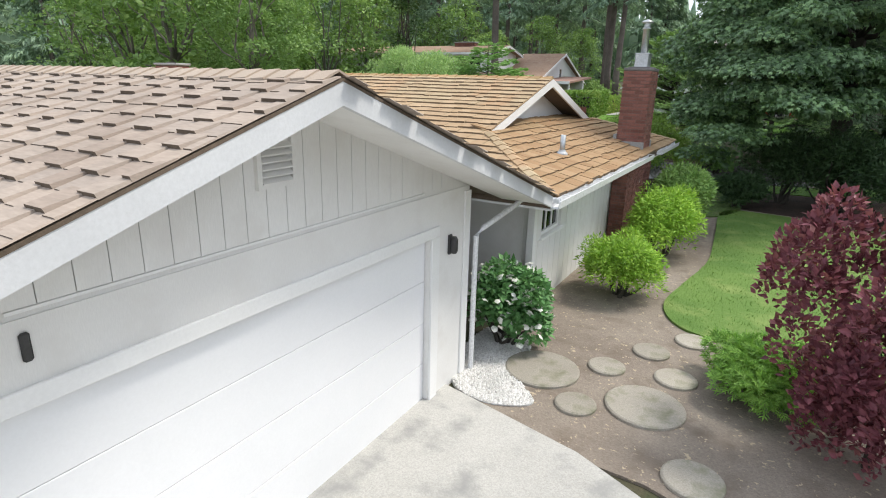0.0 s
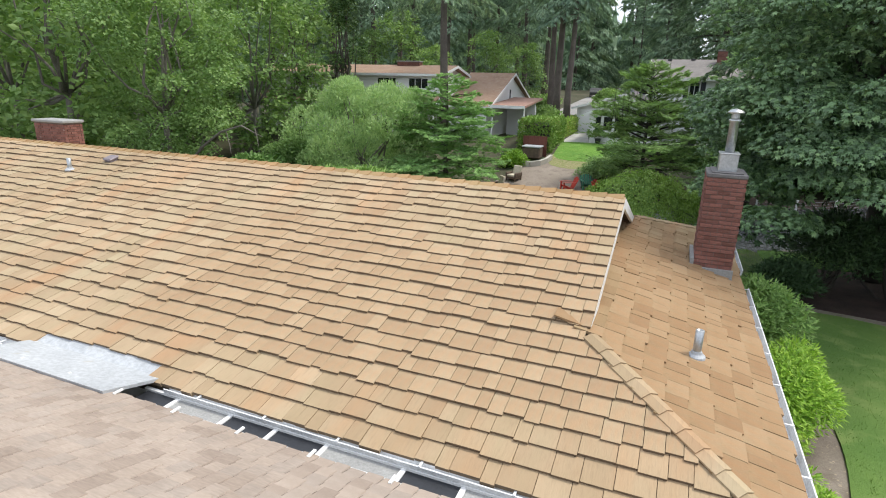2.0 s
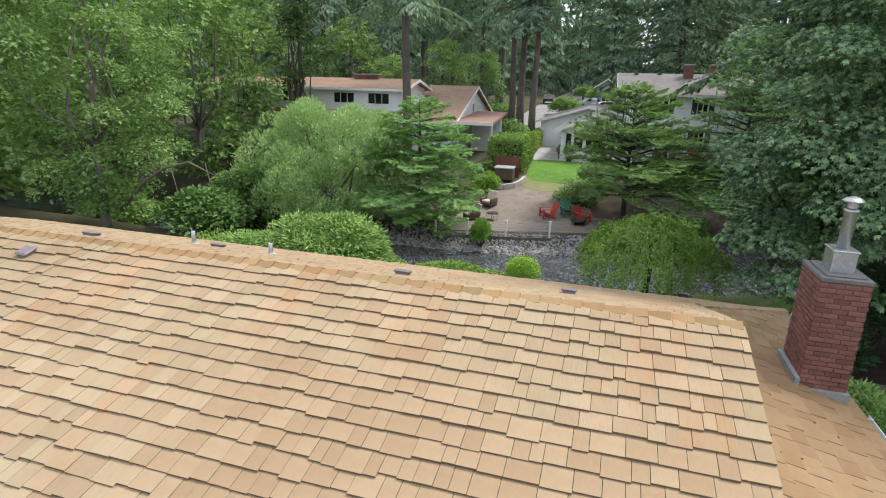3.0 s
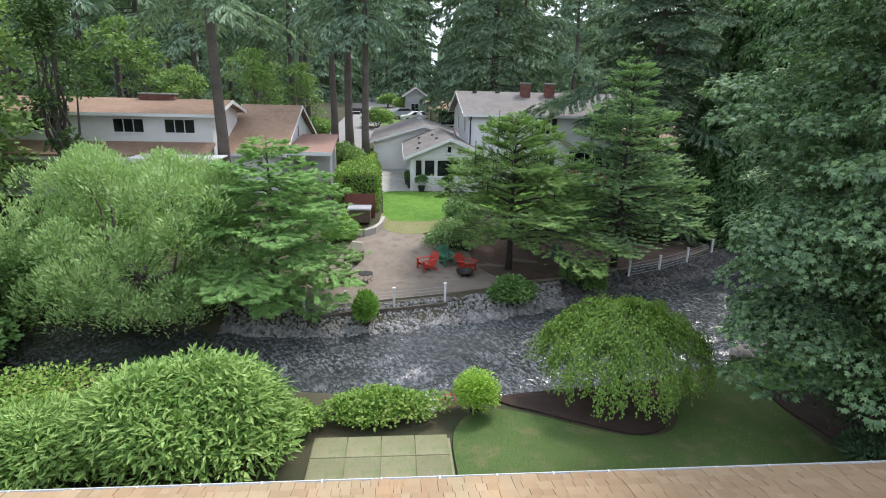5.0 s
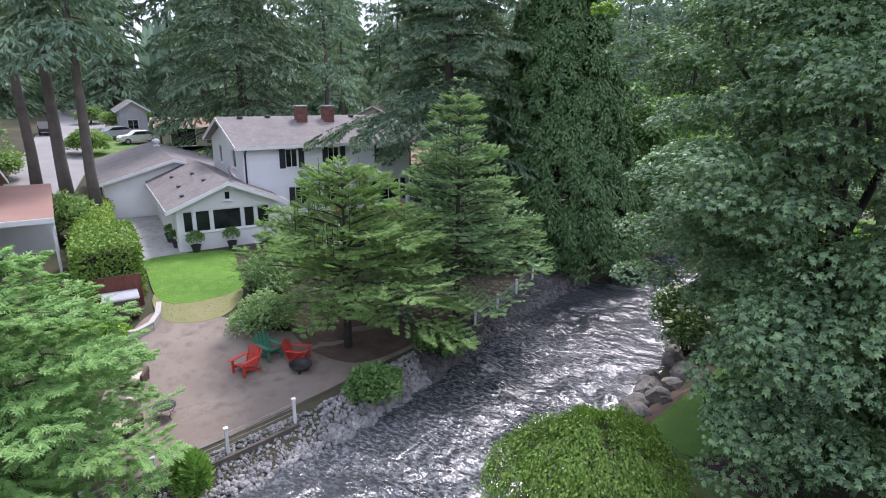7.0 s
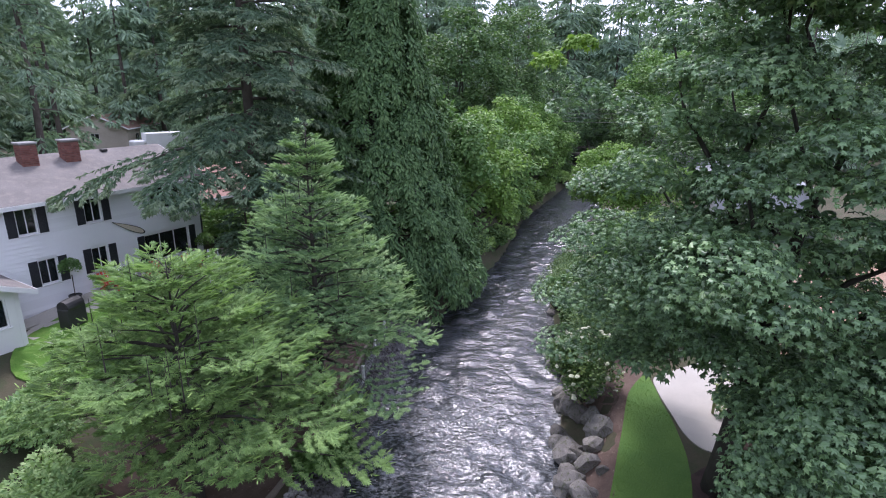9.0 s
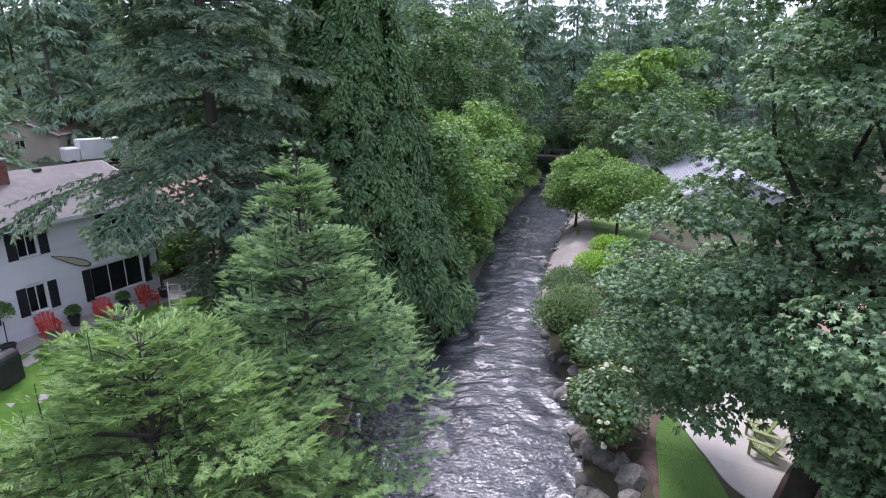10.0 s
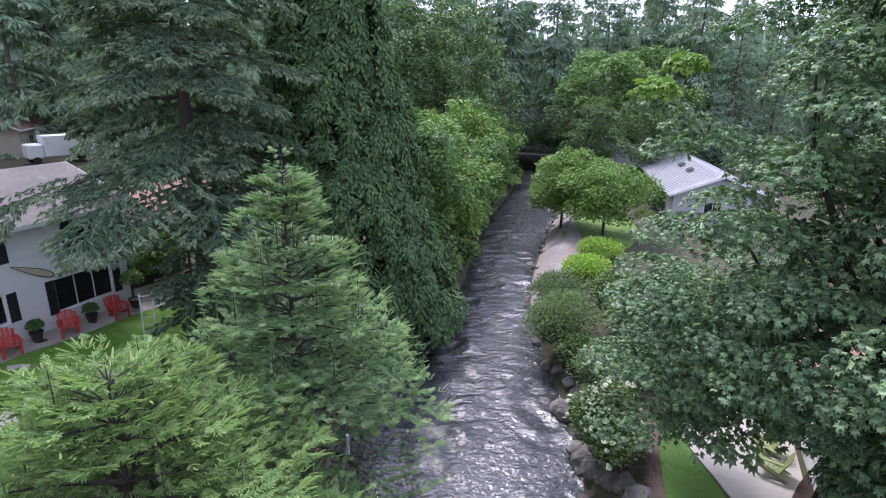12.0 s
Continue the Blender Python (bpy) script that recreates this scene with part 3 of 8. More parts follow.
def add_window(house, m, w, h, frame_mat, lights=2, rows=1, shutters=False, sill=True, curtain=False):
    """A window in an opening w x h whose lower left outer corner is at m (x along the wall, -y outwards)."""
    win = part("window", join(box(0, w, 0.05, 0.11, 0, 0.06), box(0, w, 0.05, 0.11, h - 0.06, h), box(0, 0.06, 0.05, 0.11, 0.06, h - 0.06), box(w - 0.06, w, 0.05, 0.11, 0.06, h - 0.06)), frame_mat, house, at=m)
    cw, ch = (w - 0.12) / lights, (h - 0.12) / rows
    for i in range(lights):
        for k in range(rows):
            part("pane", box(0.06 + i * cw + 0.015, 0.06 + (i + 1) * cw - 0.015, 0.075, 0.085, 0.06 + k * ch + 0.012, 0.06 + (k + 1) * ch - 0.012), MAT["glass"], win)
    for i in range(1, lights):
        part("mullion", box(0.06 + i * cw - 0.02, 0.06 + i * cw + 0.02, 0.055, 0.105, 0.06, h - 0.06), frame_mat, win)
    for k in range(1, rows):
        part("glazing_bar", box(0.06, w - 0.06, 0.058, 0.102, 0.06 + k * ch - 0.015, 0.06 + k * ch + 0.015), frame_mat, win)
    if sill:
        part("sill", box(-0.06, w + 0.06, -0.05, 0.06, -0.05, -0.002, 0.006), frame_mat, win)
    # pale board added behind the glass in place of the panes' sky reflection
    if curtain:
        part("curtain", box(0.32 * w, w * 0.68, 0.115, 0.13, 0.07, h - 0.07), MAT["curtain"], win)
    if shutters:
        for x in (-0.36, w + 0.02):
            slats = [box(x, x + 0.045, -0.065, -0.003, 0, h), box(x + 0.295, x + 0.34, -0.065, -0.003, 0, h), box(x + 0.045, x + 0.295, -0.05, -0.003, 0, h)]
            slats += [box(x + 0.045, x + 0.295, -0.057, -0.049, z, z + 0.05) for z in np.arange(0.03, h - 0.05, 0.06)]
            part("shutter", join(*slats), MAT["shutter"], win, "black louvred shutter")
    return win


def gable_roof(x0, x1, y0, y1, eave, ridge, thick=0.14):
    """Two roof planes with the ridge along x, as one closed body; x0..y1 with overhangs."""
    ym = (y0 + y1) / 2
    out = [(y0, eave), (ym, ridge), (y1, eave), (y1, eave - thick), (ym, ridge - thick), (y0, eave - thick)]
    v = [(x, y, z) for x in (x0, x1) for y, z in out]
    return v, [(0, 6, 7, 1), (1, 7, 8, 2), (2, 8, 9, 3), (3, 9, 10, 4), (4, 10, 11, 5), (5, 11, 6, 0), (0, 1, 4, 5), (1, 2, 3, 4), (6, 11, 10, 7), (7, 10, 9, 8)]


# ---- leaves and trees ----
def scatter(name, tv, tf, mats, places, material, edge=None):
    """One mesh of many copies of a small shape: tv its corners, tf its faces (all with as many corners), mats n x 3 x 3, places n x 3."""
    tv, tf = np.asarray(tv, float), np.asarray(tf, int)
    n, k, c = len(places), len(tv), tf.shape[1]
    v = (np.einsum("nij,kj->nki", mats, tv) + places[:, None, :]).reshape(-1, 3)
    loops = (tf[None] + (np.arange(n) * k)[:, None, None]).reshape(-1)
    me = bpy.data.meshes.new(name)
    me.vertices.add(len(v))
    me.vertices.foreach_set("co", v.astype(np.float32).ravel())
    me.loops.add(len(loops))
    me.loops.foreach_set("vertex_index", loops.astype(np.int32))
    nf = n * len(tf)
    me.polygons.add(nf)
    me.polygons.foreach_set("loop_start", (np.arange(nf) * c).astype(np.int32))
    me.polygons.foreach_set("use_smooth", [False] * nf)
    me.materials.append(material)
    if edge:
        me.materials.append(edge[1])
        me.polygons.foreach_set("material_index", np.tile([1 if k == edge[0] else 0 for k in range(len(tf))], n).astype(np.int32))
    me.update(calc_edges=True)
    me.validate()
    return me


def unit(a):
    return a / np.maximum(np.linalg.norm(a, axis=-1, keepdims=True), 1e-9)


def frames_of(along, normal, size):
    """Turning matrices whose y axis runs along and whose z axis is near normal."""
    y = unit(along)
    x = unit(np.cross(y, normal))
    z = np.cross(x, y)
    return np.stack([x, y, z], axis=2) * np.asarray(size)[:, None, None]


LEAF = ([(0, 0, 0), (0.32, 0.45, 0.07), (0, 1, 0.0), (-0.32, 0.45, 0.07)], [(0, 1, 2), (0, 2, 3)])
LONG_LEAF = ([(0, 0, 0), (0.15, 0.4, 0.03), (0, 1, -0.06), (-0.15, 0.4, 0.03)], [(0, 1, 2), (0, 2, 3)])


def lobed():
    """A broad leaf with five pointed lobes as one outline, its tips hanging."""
    v = [(0, 0, 0)]
    for a, d, z in ((84, 0.7, -0.12), (58, 0.5, 0.03), (44, 0.88, -0.12), (20, 0.58, 0.05), (0, 1.0, -0.2), (-20, 0.58, 0.05), (-44, 0.88, -0.12), (-58, 0.5, 0.03), (-84, 0.7, -0.12)):
        v.append((math.sin(radians(a)) * d * 0.72, 0.08 + math.cos(radians(a)) * d * 0.9, z))
    return v, [tuple(range(10))]


def spray(width=0.13, pairs=2):
    """A fir or cedar spray: a middle shoot and side shoots."""
    v, q = [], []

    def kite(x, y, a, length, w):
        r, k = radians(a), len(v)
        dx, dy = math.sin(r), math.cos(r)
        v.extend([(x, y, 0), (x + dx * length * 0.55 + dy * w, y + dy * length * 0.55 - dx * w, 0.02), (x + dx * length, y + dy * length, -0.04), (x + dx * length * 0.55 - dy * w, y + dy * length * 0.55 + dx * w, 0.02)])
        q.append((k, k + 1, k + 2, k + 3))

    kite(0, 0, 0, 1.0, width * 0.75)
    for i in range(pairs):
        y = 0.12 + (0.3 if pairs < 3 else 0.24) * i
        for s in (-1, 1):
            kite(0, y, s * 48, 0.6 - 0.14 * i, width * 0.6)
    return v, q


FINE_NEEDLES = ([(0, 0, 0), (0.15, 0.5, 0.05), (0, 1, -0.08), (-0.15, 0.5, 0.05)], [(0, 1, 2, 3)])
SHOOT = ([(0, 0, 0), (0.06, 0.3, 0), (0.045, 0.8, 0), (0, 1, 0), (-0.045, 0.8, 0), (-0.06, 0.3, 0), (0, 0, 0), (0, 0.3, 0.06), (0, 0.8, 0.045), (0, 1, 0), (0, 0.8, -0.045), (0, 0.3, -0.06)], [(0, 1, 2, 3, 4, 5), (6, 7, 8, 9, 10, 11)])
SPRAY_MID = spray(0.115, 2)
FROND = ([(0, 0, 0), (0.22, 0.5, 0.03), (0, 1, -0.1), (-0.22, 0.5, 0.03)], [(0, 1, 2, 3)])
MAPLE_LEAF, SPRAY = lobed(), spray()


def bough_leaves(rng, boughs, n, size, droop=0.3, up=0.5, shell=0.35, along_up=0.0, loose=0.35, lowest=-0.25):
    """Leaves on the outsides of many boughs (x, y, z, rx, ry, rz): their frames and places."""
    b = np.asarray(boughs, float)
    area = b[:, 3] * b[:, 4] + b[:, 5] * (b[:, 3] + b[:, 4]) / 2
    pick = rng.choice(len(b), n, p=area / area.sum())
    d = unit(rng.normal(size=(n, 3)))
    d[:, 2] = np.where(d[:, 2] < lowest, -d[:, 2], d[:, 2])
    depth = 1 - shell * rng.random(n) ** 1.6
    p = b[pick, :3] + d * b[pick, 3:] * depth[:, None]
    nor = unit(d + np.array([0, 0, up]) + rng.normal(size=(n, 3)) * loose)
    out = d.copy()
    out[:, 2] = out[:, 2] * 0.4 - droop + along_up
    al = unit(out + rng.normal(size=(n, 3)) * 0.45)
    return frames_of(al, nor, size * (0.7 + 0.6 * rng.random(n))), p


def crown_boughs(rng, c, r, count, bough, low=-0.5, gaps=0.0, flat=0.6, boxy=0.0, wobble=0.22):
    """Boughs spread over an uneven egg: centres, sizes."""
    out = []
    while len(out) < count:
        d = rng.normal(size=3)
        d /= np.linalg.norm(d)
        if d[2] < low:
            continue
        k = 0.35 + 0.65 * rng.random() ** 0.45
        wob = 1 + wobble * math.sin(3 * math.atan2(d[1], d[0]) + c[0]) + 0.5 * wobble * math.sin(5 * d[2] + c[1])
        if rng.random() < gaps:
            continue
        s = bough * (0.65 + 0.7 * rng.random())
        if boxy:
            t = rng.uniform(-1, 1)
            g = (1 - abs(t) ** boxy) ** 0.5
            a = rng.uniform(0, 6.283)
            d = np.array([math.cos(a) * g, math.sin(a) * g, t / max(k, 0.3)])
        out.append((c[0] + d[0] * r[0] * k * wob, c[1] + d[1] * r[1] * k * wob, c[2] + d[2] * r[2] * k, s, s, s * flat))
    return out


def limb_geo(rng, base, tops, r0, kinks=4):
    """Tapering limbs from a trunk point to bough centres."""
    parts = []
    for t in tops:
        a, b = Vector(base), Vector(t)
        pts = [a.lerp(b, i / kinks) + Vector(rng.normal(size=3)) * 0.06 * (b - a).length * math.sin(math.pi * i / kinks) + Vector((0, 0, -0.08 * (b - a).length * math.sin(math.pi * i / kinks))) for i in range(kinks + 1)]
        parts.append(tube(pts, [r0 * (1 - 0.82 * i / kinks) for i in range(kinks + 1)], 6))
    return join(*parts)


def broadleaf(name, at, label, height, radius, leaf, material, bark, n, size, boughs=40, bough=1.0, crown_low=0.35, trunk=0.2, seed=1, lean=(0, 0), droop=0.3, up=0.5, low=-0.5, category="tree", gaps=0.0, flat=0.6, along_up=0.0, group="", shell=0.35, boxy=0.0, tips=None, wobble=0.22, skirt=(), under=None, loose=0.35, core=None, lowest=-0.25):
    """A leafy tree or tall shrub: trunk, limbs, crown of leaves on boughs."""
    rng = np.random.default_rng(seed)
    t = thing(name, at, label, category, group)
    cz = height * (1 + crown_low) / 2
    c = (lean[0], lean[1], cz)
    rx, ry = radius if isinstance(radius, tuple) else (radius, radius)
    r = (rx, ry, height * (1 - crown_low) / 2)
    bl = crown_boughs(rng, c, r, boughs, bough, low, gaps, flat, boxy, wobble) + list(skirt)
    if under:
        bl = [b for b in bl if b[2] - 0.5 * b[5] > under(b[0], b[1])]
    fork = Vector((lean[0] * 0.4, lean[1] * 0.4, height * max(crown_low, 0.12) + 0.15 * height))
    steps = [Vector((0, 0, -0.15)).lerp(fork, i / 4) + Vector((rng.normal() * 0.04 * trunk * 3, rng.normal() * 0.04 * trunk * 3, 0)) for i in range(5)]
    part("trunk", tube(steps, [trunk * (1.25, 1.0, 0.92, 0.85, 0.7)[i] for i in range(5)], 10), bark, t, smooth=True)
    for b in bl[:12]:
        part("limb", limb_geo(rng, fork, [b[:3]], min(trunk * 0.5, 0.11)), bark, t, smooth=True)
    mats, places = bough_leaves(rng, bl, n, size, droop, up, shell, along_up, loose, lowest)
    if core:   # shaded leaves deep inside the crown
        inner = [(c[0] + (b[0] - c[0]) * 0.62, c[1] + (b[1] - c[1]) * 0.62, b[2] - 0.1, b[3] * 0.8, b[4] * 0.8, b[5]) for b in bl]
        im, ip = bough_leaves(rng, [b for b in inner if not under or b[2] - 0.3 * b[5] > under(b[0], b[1])], core[0], core[1], droop, up, 0.9, along_up, loose)
        mats, places = np.concatenate([mats, im]), np.concatenate([places, ip])
    part("crown", scatter("crown", *leaf, mats, places, material), material, t)
    if tips:
        tm, spots, count, ts = tips
        mats, places = bough_leaves(rng, spots, count, ts, droop, up, shell, along_up)
        part("young_leaves", scatter("young_leaves", *leaf, mats, places, tm), tm, t, "fresh yellow-green leaves")
    return t


def shrub(name, at, label, rx, ry, height, leaf, material, n, size, seed=1, lumps=14, clipped=False, category="shrub", up=0.6, droop=0.0, group="", flowers=None):
    """A bush down to the ground."""
    rng = np.random.default_rng(seed)
    t = thing(name, at, label, category, group)
    if clipped:
        bl = [(0, 0, height * 0.5, rx * 0.98, ry * 0.98, height * 0.5)]
        for _ in range(10):
            a = rng.random() * 6.28
            bl.append((math.cos(a) * rx * 0.25, math.sin(a) * ry * 0.25, height * (0.35 + 0.2 * rng.random()), rx * 0.75, ry * 0.75, height * 0.42))
    else:
        bl = []
        for _ in range(lumps):
            a, k = rng.random() * 6.28, rng.random() ** 0.5
            s = 0.32 + 0.2 * rng.random()
            bl.append((math.cos(a) * rx * k * 0.68, math.sin(a) * ry * k * 0.68, height * (0.22 + 0.5 * rng.random() * (1 - 0.35 * k)), rx * s, ry * s, height * (0.22 + 0.1 * rng.random())))
        bl.append((0, 0, height * 0.42, rx * 0.7, ry * 0.7, height * 0.45))
    stems = [(b[0], b[1], b[2]) for b in bl[:7]]
    part("stem_stuff", limb_geo(rng, (0, 0, -0.05), stems, 0.03 + 0.012 * height, 3), MAT["bark_dark"], t, kind="stuff")
    mats, places = bough_leaves(rng, bl, n, size, droop, up, 0.4)
    keep = places[:, 2] > 0.02
    part("leaves", scatter("leaves", *leaf, mats[keep], places[keep], material), material, t)
    if flowers:
        fm, count, fs, zmax = flowers
        mats, places = bough_leaves(rng, [(*b[:3], b[3] * 1.22, b[4] * 1.22, b[5] * 1.15) for b in bl[-1:] + bl], count * 4, fs, 0, 1.0, 0.03)
        pick = np.nonzero(places[:, 2] < zmax)[0][:count]
        petals = ([(0.5, 0, 0), (0.34, 0.34, 0.1), (0, 0.5, 0), (-0.34, 0.34, 0.1), (-0.5, 0, 0), (-0.34, -0.34, 0.1), (0, -0.5, 0), (0.34, -0.34, 0.1), (0, 0, 0.25)], [(0, 1, 8, 7), (2, 3, 8, 1), (4, 5, 8, 3), (6, 7, 8, 5)])
        part("flower_stuff", scatter("flower_stuff", *petals, mats[pick], places[pick], fm), fm, t, "pale flower heads", kind="stuff")
    return t


def weeping_tree(at, label, height, rx, ry, low):
    """A small grafted tree: short stem, umbrella of arching rods, strands of leaves hanging all round."""
    rng = np.random.default_rng(12)
    t = thing("weeping_tree", at, label, "tree")
    part("trunk", tube([(0, 0, -0.1), (0.05, 0.02, height * 0.4), (0.0, 0, height * 0.78)], [0.11, 0.09, 0.06], 9), MAT["bark_dark"], t, smooth=True)
    rods, mats, places = [], [], []
    for k in range(420):
        a, r = rng.random() * 6.283, rng.random() ** 0.5
        wob = 1 + 0.07 * math.sin(3 * a + 1) + 0.05 * math.sin(7 * a)
        ex, ey = math.cos(a) * rx * r * wob, math.sin(a) * ry * r * wob
        top = low + (height - low) * (1 - r ** 2.6) * (0.93 + 0.07 * rng.random()) + 0.12 * rng.normal() * (1 - 0.5 * r)
        hang = (0.28 + 0.42 * r) * (0.7 + 0.6 * rng.random())
        pts = [(0, 0, height * 0.75), (ex * 0.55, ey * 0.55, max(top + 0.05, height * 0.7)), (ex, ey, top), (ex * 1.05, ey * 1.05, top - hang)]
        if k < 40:
            rods.append(tube(pts, [0.03, 0.02, 0.01, 0.004], 5, False))
        n = 85
        s = rng.random(n)
        first = s < 0.3
        q = np.where(first, s / 0.3, (s - 0.3) / 0.7)
        p0, p1 = (np.where(first[:, None], np.array(pts[i]), np.array(pts[i + 1])) for i in (1, 2))
        p = p0 + (p1 - p0) * q[:, None] + rng.normal(size=(n, 3)) * (0.07, 0.07, 0.05)
        outward = np.array([ex, ey, 0]) / max(math.hypot(ex, ey), 0.2)
        al = outward * 0.45 + np.array([0, 0, -1.0]) + rng.normal(size=(n, 3)) * 0.45
        nor = outward + np.array([0, 0, 0.9]) + rng.normal(size=(n, 3)) * 0.45
        mats.append(frames_of(al, nor, 0.075 * (0.7 + 0.6 * rng.random(n))))
        places.append(p)
    part("rod_stuff", join(*rods), MAT["bark_dark"], t, kind="stuff")
    part("crown", scatter("crown", *LEAF, np.concatenate(mats), np.concatenate(places), MAT["lf_mop"]), None, t)
    return t


def lobed_conifer(name, at, label, height, radius, low, lobes, per, size, material, tip, bark, trunk=0.4, seed=1, power=0.6, drop=1.1):
    """A cedar: heavy drooping lobes of fine sprays one above the other, dark between them."""
    rng = np.random.default_rng(seed)
    t = thing(name, at, label, "tree")
    pts = [(0.05 * math.sin(i * 1.7), 0.05 * math.cos(i * 1.3), -0.15 + (height + 0.1) * i / 7) for i in range(8)]
    part("trunk", tube(pts, [max(0.015, trunk * (1 - i / 7 * 0.97)) for i in range(8)], 9), bark, t, smooth=True)
    u = rng.random(lobes) ** 1.3
    az = rng.random(lobes) * 6.283
    deep = rng.random(lobes) ** 0.4
    r = radius * (1 - u) ** power * (0.5 + 0.5 * deep) * (1 + 0.08 * np.sin(3 * az + 9 * u)) + 0.1
    d = np.stack([np.cos(az), np.sin(az), np.zeros(lobes)], 1)
    e = np.stack([-np.sin(az), np.cos(az), np.zeros(lobes)], 1)
    scale = (0.6 + 0.8 * rng.random(lobes)) * (0.65 + 0.35 * (1 - u))
    pick = np.repeat(np.arange(lobes), per)
    n = len(pick)
    s = rng.random(n) ** 0.75
    k = scale[pick]
    # each lobe is a tongue that arches out, then hangs, its edges curled down
    side = np.clip(rng.normal(size=n) * 0.5, -1, 1)
    half = 0.46 * k * np.sqrt(np.clip(1 - (s * 1.25 - 0.35) ** 2, 0.03, 1))
    p = d[pick] * (r[pick] + k * (0.75 * np.sin(s * 1.75) - 0.35 - 0.18 * side ** 2))[:, None] + e[pick] * (side * half)[:, None]
    p[:, 2] = low + (height - low) * u[pick] + k * (0.22 - drop * s ** 1.7) - 0.22 * k * side ** 2 + rng.normal(size=n) * 0.03
    way = d[pick] * (0.8 - 0.75 * s)[:, None] + e[pick] * (side * 0.8)[:, None] + np.array([0, 0, -1.0]) * (0.1 + 0.9 * s)[:, None] + rng.normal(size=(n, 3)) * 0.3
    nor = d[pick] * (0.25 + 0.9 * s)[:, None] + e[pick] * (side * 0.5)[:, None] + np.array([0, 0, 1.0]) * (1.0 - 0.6 * s)[:, None] + rng.normal(size=(n, 3)) * 0.3
    young = (s > 0.8) & (rng.random(n) < 0.45)
    mats = frames_of(way, nor, size * (0.7 + 0.6 * rng.random(n)))
    arms = [tube([(0, 0, low + (height - low) * u[i] + 0.2), tuple(d[i] * r[i] * 0.6 + np.array([0, 0, low + (height - low) * u[i] + 0.15])), tuple(d[i] * r[i] + np.array([0, 0, low + (height - low) * u[i]]))], [0.04, 0.03, 0.012], 4, False) for i in range(0, lobes, 9)]
    part("branch_stuff", join(*arms), bark, t, kind="stuff")
    part("fresh_growth", scatter("fresh_growth", *FROND, mats[young], p[young], tip), tip, t, "paler hanging spray tips")
    part("crown", scatter("crown", *FROND, mats[~young], p[~young], material), material, t)
    return t


def conifer_geo(rng, height, radius, low, n, size, rise=0.25, droop=0.45, power=0.8, branches=150, tilt=0.35, hang=0.2, top=0.0, wide=0.36, blunt=0.0, twig=0.2, lift=0.0, stray=0.3, long_low=0.0, every=3, tiers=0.0, spare=None):
    """Frames and places of the sprays of a fir, layer by layer along its branches, and the branches' own lines."""
    u = np.sort(rng.random(branches) ** 0.85)
    h = low + (height - low - 0.1) * u
    length = radius * (np.maximum(1 - u, 0.0) ** power) * (0.6 + 0.7 * rng.random(branches)) + 0.12 + top
    if blunt:
        length *= np.clip((u + 0.02) / blunt, 0.45, 1)
    length *= 1 + long_low * (u < 0.16)
    az = np.arange(branches) * 2.39996 + rng.normal(size=branches) * 0.35
    if tiers:   # whorls of branches, bare stem between them
        h = np.round(h / tiers) * tiers + rng.normal(size=branches) * 0.05
    if spare:   # (turn, half width, height, share): shorter low branches over a sitting place
        length[(np.abs((az - spare[0] + math.pi) % (2 * math.pi) - math.pi) < spare[1]) & (h < spare[2])] *= spare[3]
    w = length ** 1.55
    pick = rng.choice(branches, n, p=w / w.sum())
    L, a, hb = length[pick], az[pick], h[pick]
    twigs = np.maximum(4, (L / twig).astype(int))
    j = (rng.random(n) * twigs).astype(int)
    s = 0.1 + 0.9 * ((j + 0.5) / twigs) ** 0.8
    odd = rng.normal(size=(branches, 97))[pick, j % 97]
    side = np.where((j + pick) % 2 == 0, 1.0, -1.0)
    side[rng.random(n) < 0.12] = 0.0
    reach = wide * 1.7 * L * np.maximum(1 - s, 0.0) ** 0.75 * np.minimum(1, s * 3) * (1 + 0.25 * odd) + 0.1
    v = rng.random(n) ** 0.7
    v[side == 0] *= 0.35
    d = np.stack([np.cos(a), np.sin(a), np.zeros(n)], 1)
    e = np.stack([-np.sin(a), np.cos(a), np.zeros(n)], 1)
    lead = 0.75 + 0.25 * odd
    way = unit(d * lead[:, None] + e * side[:, None])
    rs = rise * (0.5 + u[pick])
    slope = rs - 2 * droop * s * (1 - 0.6 * u[pick])
    z = hb + rs * s * L - droop * s ** 2 * L * (1 - 0.6 * u[pick]) + 0.05 * odd * L ** 0.5 + rng.normal(size=n) * 0.012
    p = d * (s * L)[:, None] + way * (v * reach)[:, None]
    p[:, 2] = z + v * reach * (slope * 0.6 - 0.5 * hang) + lift * v ** 2 * reach
    al = way + e * (rng.normal(size=n) * stray)[:, None] + d * (rng.normal(size=n) * stray * 0.6)[:, None]
    al[:, 2] += slope * 0.7 - hang + 2 * lift * v + rng.normal(size=n) * 0.4 * stray
    nor = np.stack([rng.normal(size=n) * tilt, rng.normal(size=n) * tilt, np.ones(n)], 1) + d * 0.25
    young = (v * (side != 0) > 0.78) | (s > 0.93)
    lines = [(h[i], az[i], length[i], rise * (0.5 + u[i]), droop * (1 - 0.6 * u[i])) for i in range(0, branches, every)]
    return frames_of(unit(al), nor, size * (0.7 + 0.6 * rng.random(n))), p, lines, young


